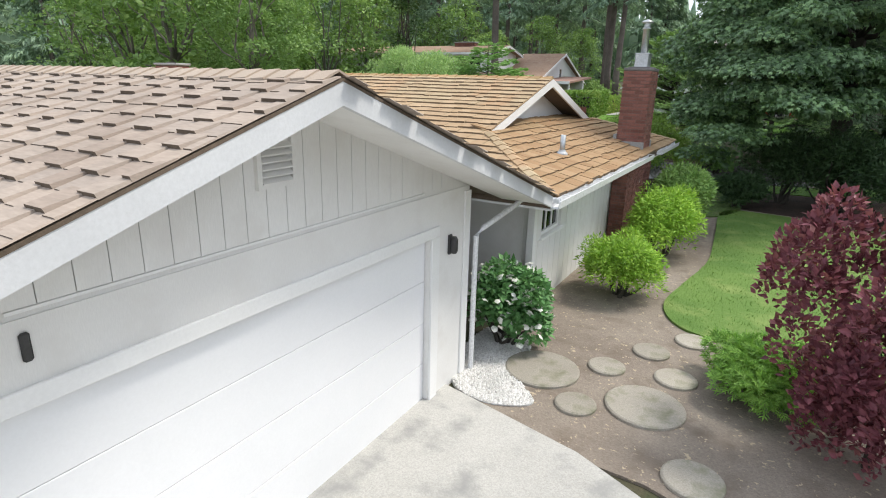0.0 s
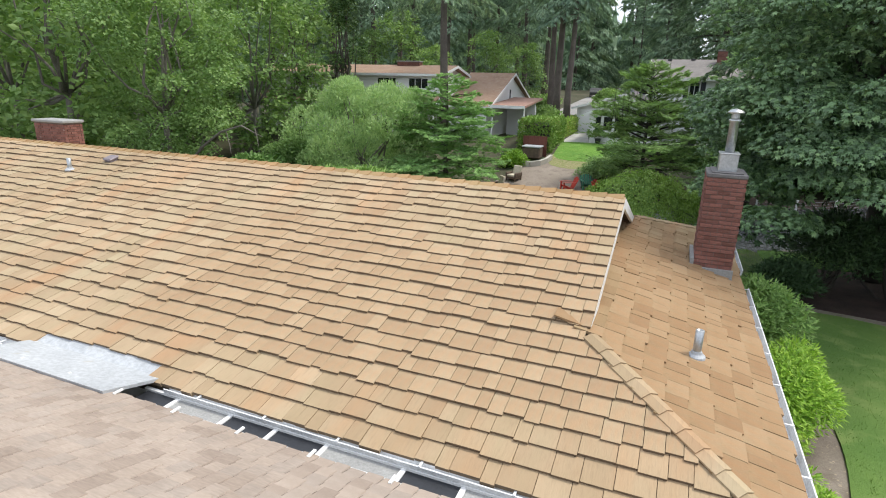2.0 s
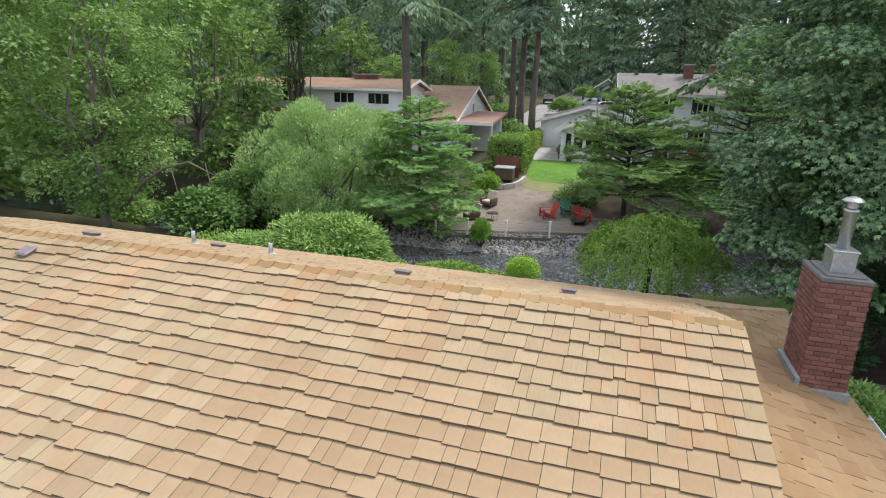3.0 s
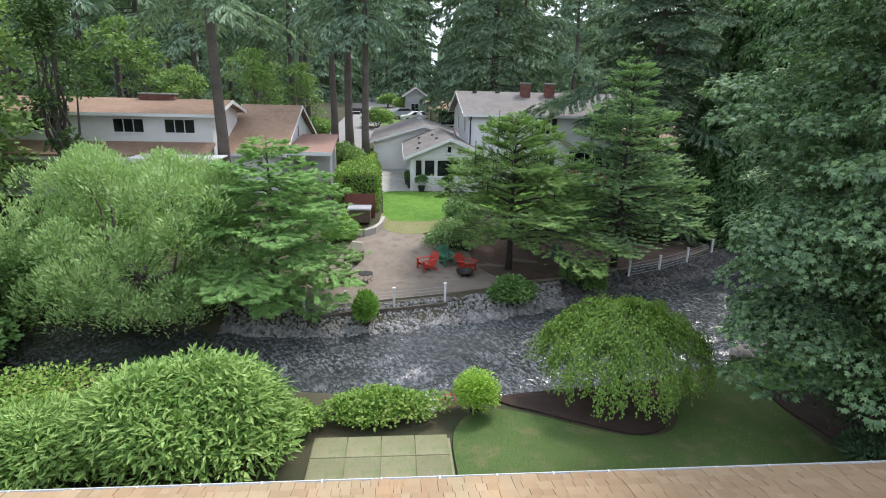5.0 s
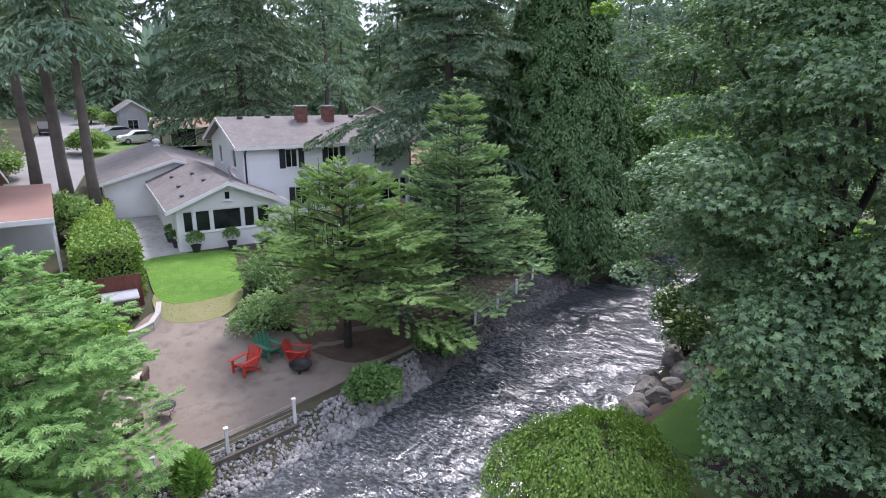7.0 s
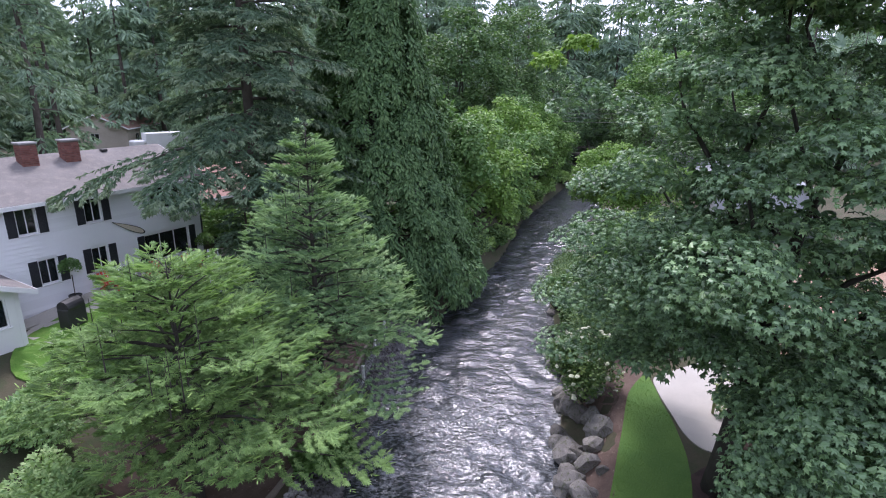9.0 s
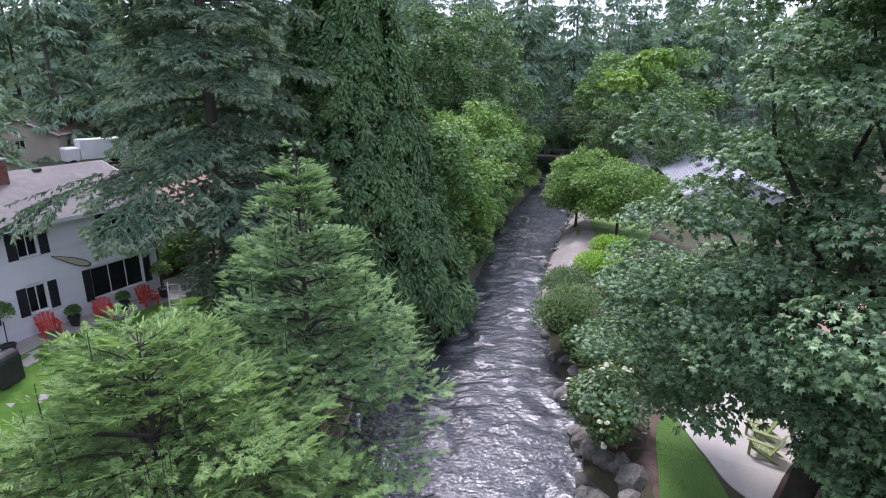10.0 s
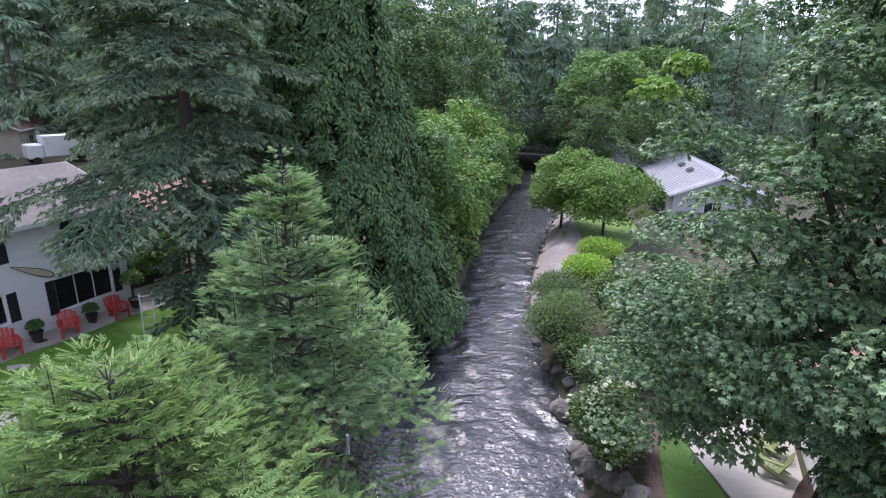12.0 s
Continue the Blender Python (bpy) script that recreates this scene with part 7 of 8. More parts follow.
plain_house("distant_house", pose(66.0, 33.0, 0.3, 0, 0, 10), 12.0, 8.0, 3.0, 4.8, MAT["grey_wall"], MAT["grey_shingle"], "distant grey house among trees", left=[(3.0, 1.2, 1.4, 1.1, 2)], back=[(3.0, 1.2, 1.4, 1.1, 2)])
# bridge
bridge = thing("bridge", (70.5, 47.5, 0.3), "low dark timber footbridge over the river", "bridge")
mb = pose(0, 0, 0, 0, 0, 90)
part("deck", moved(box(-9, 9, -1.0, 1.0, 0.9, 1.1), mb), MAT["timber"], bridge)
part("beam", moved(box(-9, 9, -1.05, -0.85, 0.45, 0.9), mb), MAT["dark_metal"], bridge)
part("beam", moved(box(-9, 9, 0.85, 1.05, 0.45, 0.9), mb), MAT["dark_metal"], bridge)
for s in (-0.95, 0.95):
    part("rail", moved(box(-9, 9, s - 0.04, s + 0.04, 1.95, 2.05), mb), MAT["timber"], bridge)
    for k in range(13):
        part("rail_post", moved(box(-8.9 + k * 1.48, -8.8 + k * 1.48, s - 0.04, s + 0.04, 1.1, 1.95), mb), MAT["timber"], bridge)
for e in (-1, 1):
    part("abutment", moved(box(e * 8.2 - 0.8, e * 8.2 + 0.8, -1.3, 1.3, -1.8, 0.45), mb), MAT["cement"], bridge)

# ---- trees and shrubs near the walk ----
F = MAT
rng_m = np.random.default_rng(31)
SKIRT = []
for k in range(22):
    a, d = radians(rng_m.uniform(185, 275)), rng_m.uniform(3.2, 4.1)
    SKIRT.append((-1.0 + d * math.cos(a), -1.4 + d * math.sin(a), rng_m.uniform(2.2, 5.6), 1.15, 1.15, 0.45))
for k in range(30):
    SKIRT.append((rng_m.uniform(-1.2, 4.8), rng_m.uniform(1.4, 4.4), rng_m.uniform(3.6, 7.4), 1.1, 1.1, 0.42))
for k in range(15):
    SKIRT.append((rng_m.uniform(-4.8, -3.6), rng_m.uniform(-1.9, -0.8), rng_m.uniform(1.2, 4.2), 0.9, 0.9, 0.45))
for k in range(12):
    SKIRT.append((rng_m.uniform(-0.3, 3.6), rng_m.uniform(2.0, 3.1), rng_m.uniform(2.7, 3.8), 0.85, 0.85, 0.4))

# an outlying branch towards the river, with fresh leaves at its end
SKIRT += [(-2.0, 3.2, 10.6, 0.7, 0.7, 0.35), (-2.6, 3.7, 10.9, 0.55, 0.55, 0.3), (-3.0, 4.0, 10.5, 0.5, 0.5, 0.3), (-3.2, 4.1, 11.2, 0.4, 0.4, 0.25)]
TIPS = [(-3.55, 4.3, 11.5, 0.32, 0.32, 0.22), (-2.7, 3.9, 11.9, 0.35, 0.35, 0.2)]


def arch(x, y):
    """The lowest height of the maple's crown: it arches up over the patio and the lawn."""
    if y < -0.5:
        return 0.5
    return 3.7 - 0.5 * x if y < 1.8 else 2.35


maple = broadleaf("maple_tree", (2.2, 23.7, 0), "huge dark green big-leaf maple beside the river", 15.6, (4.1, 4.5), MAPLE_LEAF, F["lf_maple"], F["bark_dark"], 98000, 0.142, boughs=300, bough=0.86, crown_low=0.2, trunk=0.34, seed=4, lean=(-0.9, -1.6), droop=0.9, up=0.9, flat=0.5, boxy=2.6, wobble=0.1, skirt=SKIRT, under=arch, loose=0.42, shell=0.28, lowest=-0.1, core=(14000, 0.24), tips=(F["lf_maple_tip"], TIPS, 240, 0.16))
conifer("spreading_cedar", (-15.6, 31.9, -0.4), "broad soft green conifer with layered drooping branches", 6.6, 3.6, 0.3, 24000, 0.23, F["lf_deodar"], F["bark"], leaf=SPRAY_MID, trunk=0.2, seed=2, rise=0.22, droop=0.28, power=0.55, branches=105, wide=0.36, blunt=0.22, tip=F["lf_deodar_tip"], lift=0.15)
conifer("young_fir", (-5.5, 36.1, -0.35), "broad young fir with fresh green branch tips", 7.2, 4.5, 1.4, 28000, 0.2, F["lf_fir"], F["bark_dark"], leaf=SPRAY_MID, trunk=0.16, seed=5, rise=0.42, droop=0.3, power=0.75, branches=120, shoots=22, tip=F["lf_fir_tip"], lift=0.2, wide=0.36, fingers=0.27, every=1, tiers=0.4, spare=(radians(195), 0.75, 3.6, 0.5))
conifer("young_fir", (-0.1, 36.5, -0.3), "slender blue-green fir with a pointed leader", 10.1, 3.9, 1.5, 25000, 0.18, F["lf_fir2"], F["bark_dark"], leaf=SPRAY_MID, trunk=0.16, seed=6, rise=0.42, droop=0.3, power=0.95, branches=140, shoots=12, tip=F["lf_fir2_tip"], lift=0.2, wide=0.38, fingers=0.3, every=1, tiers=0.42)
lobed_conifer("western_cedar", (11.4, 42.9, 0.4), "tall dense dark green cedar with hanging sprays", 21.0, 6.2, 0.2, 2100, 85, 0.25, F["lf_cedar"], F["lf_cedar_tip"], F["bark_dark"], trunk=0.4, seed=7, power=0.95, drop=0.95)
conifer("old_fir", (5.0, 45.2, 1.0), "tall dark fir with long drooping boughs", 24.0, 5.7, 5.0, 120000, 0.225, F["lf_darkfir"], F["bark"], leaf=FINE_NEEDLES, trunk=0.38, seed=8, rise=0.12, droop=0.36, power=0.8, branches=135, hang=0.35, tip=F["lf_dark_tip"], twig=0.24, stray=0.7, tilt=0.8, wide=0.3, long_low=0.35, spare=(radians(205), 0.8, 7.2, 0.85))
conifer("dark_spruce", (2.7, 43.3, 0.3), "lower dark blue-green spruce under the old fir", 7.7, 2.0, 0.2, 22000, 0.17, F["lf_darkfir"], F["bark"], leaf=FINE_NEEDLES, trunk=0.14, seed=19, rise=0.25, droop=0.4, power=0.75, branches=110, hang=0.35, stray=0.45)
conifer("dark_spruce", (4.0, 42.2, 0.3), "dark blue-green spruce at the bank", 9.5, 2.6, 0.2, 40000, 0.18, F["lf_darkfir"], F["bark"], leaf=FINE_NEEDLES, trunk=0.18, seed=18, rise=0.25, droop=0.4, power=0.75, branches=140, hang=0.35, stray=0.45)
broadleaf("willow", (-20.3, 31.0, -0.6), "feathery silver-green willow over the river bank", 5.6, 4.1, LONG_LEAF, F["lf_willow"], F["bark_pale"], 46000, 0.17, boughs=170, bough=0.66, crown_low=0.02, trunk=0.2, seed=3, droop=-0.35, along_up=0.5, flat=1.35, boxy=2.2, wobble=0.12, up=0.4, loose=0.7, core=(9000, 0.2))
shrub("riverside_shrub", (-24.2, 30.2, -0.5), "dense green thicket along the river", 2.2, 2.0, 3.6, LEAF, F["lf_alder"], 12000, 0.15, seed=101, lumps=26)
shrub("riverside_shrub", (-22.5, 34.5, -0.2), "dense green thicket along the river", 2.6, 2.0, 4.0, LEAF, F["lf_alder"], 11000, 0.16, seed=102, lumps=26)
weeping_tree((-4.85, 24.1, -0.05), "small broad weeping tree with a mop crown", 2.72, 2.35, 1.95, 1.45)
shrub("rhododendron", (-15.2, 21.7, 0), "large pale green rhododendron behind the house", 2.35, 1.9, 2.75, LONG_LEAF, F["lf_rhodo"], 26000, 0.19, seed=13, lumps=44)
shrub("rhododendron", (-18.0, 21.6, 0), "lower pale green rhododendron behind the house", 2.3, 1.7, 1.7, LONG_LEAF, F["lf_rhodo"], 13000, 0.19, seed=113, lumps=36)
shrub("round_bush", (-8.85, 23.4, 0), "clipped round yellow-green bush", 0.62, 0.62, 1.25, LEAF, F["lf_bright"], 7000, 0.06, seed=14, clipped=True)
shrub("grass_clump", (-12.0, 30.75, -0.75), "bright green upright clump among the stones", 0.5, 0.5, 1.45, LONG_LEAF, F["lf_fern"], 4000, 0.2, seed=15, droop=-1.2)
shrub("hydrangea", (-2.95, 6.9, 0), "green bush with white flower clusters", 0.62, 0.62, 1.55, LEAF, F["lf_juniper"], 7000, 0.1, seed=16, flowers=(F["white_flower"], 260, 0.1, 1.25))
shrub("yellow_green_shrub", (-1.95, 9.9, 0), "rounded yellow-green shrub by the wall", 0.85, 0.9, 1.42, LONG_LEAF, F["lf_bright"], 11000, 0.09, seed=17, lumps=24)
shrub("yellow_green_shrub", (-1.75, 12.9, 0), "tall bright shrub under the eave", 0.85, 1.25, 1.9, LONG_LEAF, F["lf_bright"], 12000, 0.1, seed=19, lumps=24)
shrub("rhododendron", (-1.75, 15.9, 0), "tall clipped rhododendron beside the chimney", 0.95, 1.6, 2.1, LONG_LEAF, F["lf_rhodo"], 12000, 0.13, seed=20, lumps=24)
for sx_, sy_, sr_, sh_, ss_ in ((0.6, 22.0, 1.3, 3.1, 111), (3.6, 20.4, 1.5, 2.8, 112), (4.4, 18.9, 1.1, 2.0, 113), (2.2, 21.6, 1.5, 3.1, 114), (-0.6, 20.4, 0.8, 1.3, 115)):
    shrub("shade_shrub", (sx_, sy_, 0), "evergreen shrub darkened in colour under the big maple", sr_, sr_, sh_, LONG_LEAF, F["lf_shade"], 7500, 0.16, seed=ss_, lumps=26)
shrub("juniper", (0.5, 7.45, 0), "low spreading fresh green juniper", 0.85, 0.75, 0.8, SPRAY_MID, F["lf_fern"], 6000, 0.13, seed=22, lumps=24)
broadleaf("smoke_bush", (1.42, 6.4, 0), "tall purple-leaved smoke bush beside the path", 2.75, 1.05, LEAF, F["lf_purple"], F["bark_dark"], 15000, 0.085, boughs=75, bough=0.2, crown_low=0.02, trunk=0.05, seed=23, low=-0.95, flat=2.2, category="shrub", droop=-0.5, gaps=0.1, wobble=0.2)
shrub("low_hedge", (-11.3, 23.35, 0), "low loose green hedge above the river", 1.75, 0.75, 0.75, LEAF, F["lf_hedge"], 7000, 0.1, seed=24, lumps=30, category="hedge")
shrub("low_hedge", (-13.5, 22.6, 0), "low loose green hedge above the river", 0.9, 0.8, 0.9, LEAF, F["lf_hedge"], 4000, 0.1, seed=25, lumps=20, category="hedge")
shrub("ground_cover", (-20.0, 23.2, 0), "low mat of green ground cover", 3.2, 2.6, 0.5, LEAF, F["lf_hedge"], 7000, 0.13, seed=26, lumps=40)
shrub("riverside_shrub", (-6.0, 32.6, -0.8), "dark green shrub hanging over the bank", 1.0, 1.0, 1.5, LEAF, F["lf_shrub"], 4500, 0.13, seed=27)
shrub("riverside_shrub", (-2.4, 34.2, -0.8), "dark green shrub hanging over the bank", 1.05, 0.8, 1.7, LEAF, F["lf_shrub"], 4000, 0.13, seed=28)
shrub("grey_green_shrub", (-8.2, 38.6, -0.2), "loose grey-green shrub behind the red chairs", 1.4, 1.5, 2.0, LEAF, F["lf_willow"], 5500, 0.13, seed=29)
shrub("grey_green_shrub", (-7.2, 41.2, 0.3), "loose grey-green shrub by the lawn", 1.3, 1.4, 2.2, LEAF, F["lf_willow"], 5000, 0.13, seed=30)
shrub("laurel", (-13.7, 39.3, 0.0), "rounded bright laurel beside the terrace", 1.0, 1.0, 1.7, LEAF, F["lf_bright"], 5000, 0.13, seed=31)
shrub("flowering_shrub", (5.2, 28.5, -0.2), "loose shrub with creamy flower heads at the bank", 1.5, 1.25, 3.1, LEAF, F["lf_bank"], 8000, 0.13, seed=32, lumps=26, flowers=(F["cream_flower"], 130, 0.17, 3.2))
shrub("bank_shrub", (13.0, 31.7, -0.2), "rounded dark green shrub on the river bank", 2.3, 1.9, 3.0, LONG_LEAF, F["lf_bank"], 8000, 0.16, seed=33, lumps=26)
shrub("bank_shrub", (17.0, 32.9, -0.1), "rounded dark green shrub on the river bank", 2.0, 1.6, 2.3, LONG_LEAF, F["lf_bank"], 7000, 0.17, seed=34, lumps=26)
shrub("bank_shrub", (9.2, 29.0, 0.0), "rounded dark green shrub on the river bank", 1.7, 1.4, 2.4, LONG_LEAF, F["lf_bank"], 7000, 0.15, seed=35, lumps=26)
for x, y, r in ((43.0, 28.6, 1.3), (45.6, 29.4, 1.4), (48.4, 30.2, 1.4)):
    shrub("house_shrub", (x, y, 0.05), "dark clipped dome shrub against the grey house", r, r, 2.4, LEAF, F["lf_bank"], 3000, 0.17, seed=int(x), clipped=True)
for x, y, r in ((22.0, 32.0, 1.7), (26.3, 31.9, 1.8)):
    shrub("round_shrub", (x, y, 0.05), "clipped bright green dome shrub", r, r * 0.9, 1.5, LEAF, F["lf_bright"], 4500, 0.14, seed=int(x), clipped=True)
broadleaf("small_tree", (34.2, 36.2, 0), "small spreading yellow-green tree on the lawn", 6.0, 3.0, LEAF, F["lf_yellow"], F["bark_dark"], 15000, 0.21, boughs=75, bough=0.8, crown_low=0.1, trunk=0.12, seed=36, droop=0.3, flat=0.95, low=-0.8)
broadleaf("small_tree", (32.2, 32.5, 0), "small spreading yellow-green tree on the lawn", 6.0, 3.1, LEAF, F["lf_yellow"], F["bark_dark"], 14000, 0.22, boughs=75, bough=0.9, crown_low=0.08, trunk=0.13, seed=37, droop=0.3, flat=0.95, low=-0.8)
for x, y, h, r, s in ((17.6, 41.6, 9.5, 2.2, 46), (22.5, 42.3, 8.5, 2.6, 41), (28.0, 43.8, 8.5, 3.0, 42), (34.0, 45.9, 9.6, 3.3, 43), (39.5, 46.6, 9.4, 3.2, 44), (45.0, 47.4, 8.6, 3.0, 45), (51.0, 48.4, 7.5, 2.8, 47), (57.5, 50.0, 7.5, 2.8, 48)):
    broadleaf("river_tree", (x, y, 0.2), "bushy yellow-green tree leaning over the river", h, r, LEAF, F["lf_yellow"] if s % 2 else F["lf_shrub"], F["bark_dark"], 9500, 0.29, boughs=70, bough=0.85, crown_low=0.03, trunk=0.15, seed=s, low=-0.8, droop=0.5, flat=0.9)

for x, y, r, h, sd in ((11.2, 30.4, 1.2, 1.4, 127), (15.2, 32.4, 1.3, 1.5, 128), (10.8, 27.6, 1.6, 2.0, 121), (14.2, 28.6, 1.8, 2.2, 122), (18.5, 30.0, 1.6, 1.8, 123), (9.0, 40.4, 1.6, 2.2, 124), (16.6, 40.3, 1.8, 2.6, 125), (7.6, 52.4, 1.3, 1.8, 126)):
    shrub("garden_shrub", (x, y, h_at(x, y)), "loose dark green garden shrub", r, r, h, LEAF, F["lf_bank"], 4000, 0.17, seed=sd)

# clipped hedge behind the brown fence
def box_hedge(x0, x1, y0, y1, z0, z1, n, seed, label):
    rng = np.random.default_rng(seed)
    t = thing("hedge", ((x0 + x1) / 2, (y0 + y1) / 2, z0), label, "hedge")
    part("core", box(x0 + 0.35, x1 - 0.35, y0 + 0.35, y1 - 0.35, z0 - 0.1, z1 - 0.35), F["bark_dark"], t, "dark twiggy inside", inworld=True)
    faces = [((x1 - x0) * (y1 - y0), 2), ((x1 - x0) * (z1 - z0), 1), ((y1 - y0) * (z1 - z0), 0)]
    a = np.array([f[0] * (1 if f[1] == 2 else 2) for f in faces])
    pick = rng.choice(3, n, p=a / a.sum())
    p = rng.random((n, 3)) * (x1 - x0, y1 - y0, z1 - z0) + (x0, y0, z0)
    nor = np.zeros((n, 3))
    side = np.where(rng.random(n) < 0.5, 0.0, 1.0)
    for k, (_, ax) in enumerate(faces):
        sel = pick == k
        sd = np.where(ax == 2, 1.0, side[sel])
        lo, hi = (x0, y0, z0)[ax], (x1, y1, z1)[ax]
        p[sel, ax] = lo + sd * (hi - lo) + rng.normal(size=sel.sum()) * 0.06
        nor[sel, ax] = sd * 2 - 1
    al = unit(rng.normal(size=(n, 3)) + np.array([0, 0, 0.4]))
    part("leaves", scatter("leaves", *LEAF, frames_of(al, nor + rng.normal(size=(n, 3)) * 0.5, 0.15 * (0.7 + 0.6 * rng.random(n))), p, F["lf_hedge"]), F["lf_hedge"], t, inworld=True)


box_hedge(-14.3, -12.0, 42.2, 47.0, 0.9, 3.3, 11000, 51, "tall clipped green hedge with dry patches on top")
box_hedge(-14.2, -12.6, 47.2, 58.0, 1.4, 2.9, 9000, 52, "long clipped hedge beside the path")

# bare limb reaching out over the ground cover
dead = thing("dead_branch", (-26.6, 24.2, 2.0), "pale bare branch arching above the shrubs", "branch")
part("limb", tube([(-26.9, 24.3, 1.0), (-25.2, 24.0, 2.4), (-23.6, 23.6, 3.2), (-21.9, 23.1, 3.6), (-20.6, 22.9, 3.2)], [0.09, 0.07, 0.05, 0.035, 0.015], 7), F["bark_pale"], dead, smooth=True, inworld=True)
for x, z, dx, dz in ((-24.6, 2.8, -0.6, -0.9), (-23.2, 3.3, 0.5, -1.0), (-22.2, 3.55, 0.8, 0.4), (-21.5, 3.5, 0.4, -0.8)):
    part("twig", tube([(x, 23.5, z), (x + dx * 0.5, 23.4, z + dz * 0.6), (x + dx, 23.2, z + dz)], [0.025, 0.015, 0.006], 5), F["bark_pale"], dead, inworld=True)

# ---- woods behind ----
def alike(first, spots, seed, lo, hi):
    rng = np.random.default_rng(seed)
    for x, y in spots:
        k = rng.uniform(lo, hi) * (0.9 if x > 88 and 15 < y < 46 else 1)
        copy_thing(first, Matrix.Translation((x, y, h_at(x, y) - 0.05)) @ Matrix.Rotation(rng.uniform(0, 6.28), 4, "Z") @ Matrix.Scale(k, 4))


def wood_conifer(x, y, seed, low, h=26, r=3.8, n=6200, size=0.6):
    return conifer("tall_conifer", (x, y, h_at(x, y)), "tall dark conifer in the woods", h, r, low, n, size, F["lf_forest_haze"], F["bark_red"], leaf=FINE_NEEDLES, trunk=0.36, seed=seed, group="tall conifers", rise=0.15, droop=0.5, power=0.65, branches=110, hang=0.4, twig=0.4, stray=0.5, tilt=0.6)


def wood_tree(x, y, seed, mat_name="lf_alder", h=15, r=3.6, n=5200):
    return broadleaf("leafy_tree", (x, y, h_at(x, y)), "leafy green alder at the edge of the woods", h, r, LEAF, F[mat_name], F["bark_pale"], n, 0.36, boughs=90, bough=0.95, crown_low=0.1, trunk=0.16, seed=seed, group="leafy trees", flat=0.8, boxy=2.5)


def clear_of(spots, gap):
    """Drops spots that lie too near to one another, or on the open strip along the road."""
    out = []
    for x, y in spots:
        if -21 < x < -7 and 62 < y < 140 and abs(x + 15.5) < 5.5:
            continue
        if abs(math.degrees(math.atan2(x + 12.0, y - 13.0)) - 3.9) < 1.1:
            continue
        if all((x - a) ** 2 + (y - b) ** 2 > gap * gap for a, b in out):
            out.append((x, y))
    return out


A = wood_conifer(-20.66, 43.35, 61, 10.5, 28, 3.6, 12000, 0.4)
B = wood_conifer(-21.0, 68.0, 62, 9.0, 28, 3.4, 6500, 0.55)
C = wood_conifer(-16.4, 61.4, 63, 10.5, 27, 3.2, 8500, 0.45)
D = wood_conifer(25.0, 72.0, 64, 2.0, 27, 4.6, 6500, 0.6)
E_ = wood_conifer(28.0, 80.0, 65, 1.0, 24, 4.4, 6500, 0.58)
Z = wood_conifer(-60.0, 95.0, 69, 1.0, 33, 6.0, 4200, 1.2)
alike(C, [(-13.2, 54.2), (-14.6, 56.2), (-25, 70), (-30, 74), (-34, 66), (-39, 72), (-28, 62), (-44, 64), (-47, 76), (-22, 84), (-33, 84)], 71, 0.85, 1.1)
alike(B, [(-36, 60), (-42, 56), (-50, 60), (-55, 52), (-48, 50), (-24, 92), (-40, 88), (-55, 80), (-62, 66), (-64, 50), (-30, 97)], 72, 0.85, 1.1)
alike(D, [(10, 78), (16, 88), (38, 72), (45, 80), (52, 70), (34, 92), (58, 62), (62, 74), (78, 66), (84, 60), (90, 68), (3, 96), (5, 84), (-13, 128)], 73, 0.75, 1.15)
alike(E_, [(26, 64), (42, 64), (50, 60), (64, 58), (72, 60), (80, 55), (88, 50), (96, 46), (92, 38), (84, 42), (100, 30), (86, 16), (90, 21), (88, 27), (92, 33), (96, 25), (98, 40), (95, 17), (83, 22)], 74, 0.7, 1.1)
rng_w = np.random.default_rng(99)
ring = []
for k in range(300):
    a = radians(rng_w.uniform(-14, 168))
    d = rng_w.uniform(92, 128)
    ring.append((-8 + d * math.cos(a), 22 + d * math.sin(a)))
alike(Z, clear_of(ring, 5.2)[:104], 78, 0.8, 1.12)
broadleaf("near_alder", (-27.5, 24.0, h_at(-27.5, 24.0)), "leafy pale green alder at the river bank", 14.0, 3.6, LEAF, F["lf_alder"], F["bark_pale"], 26000, 0.17, boughs=120, bough=0.85, crown_low=0.08, trunk=0.16, seed=166, flat=0.8, boxy=2.5)
G = wood_tree(-31.0, 34.5, 66)
H2 = wood_tree(-32.5, 40.5, 67, "lf_alder", 14, 3.4)
I2 = wood_tree(54.0, 54.0, 68, "lf_cedar", 13, 4.0, 7000)
alike(G, [(-35, 30), (-39, 35), (-44, 31), (-42, 40), (-48, 37), (-52, 30), (-55, 42), (-33, 23), (-39, 24), (-45, 24), (-60, 34), (-50, 45)], 75, 0.85, 1.15)
alike(H2, [(-45, 45), (-40, 50), (-27, 56), (-31, 56), (-26, 78), (-20, 64.5), (-35, 57), (-23, 60), (-58, 38), (-62, 44)], 76, 0.5, 0.95)
alike(I2, [(62, 51), (68, 57), (76, 44), (82, 48), (60, 38), (66, 41), (88, 44), (72, 36), (56, 31), (80, 37), (46, 56), (24, 66), (92, 40), (75, 50), (66, 40), (70, 35), (73, 42)], 77, 0.6, 1.0)
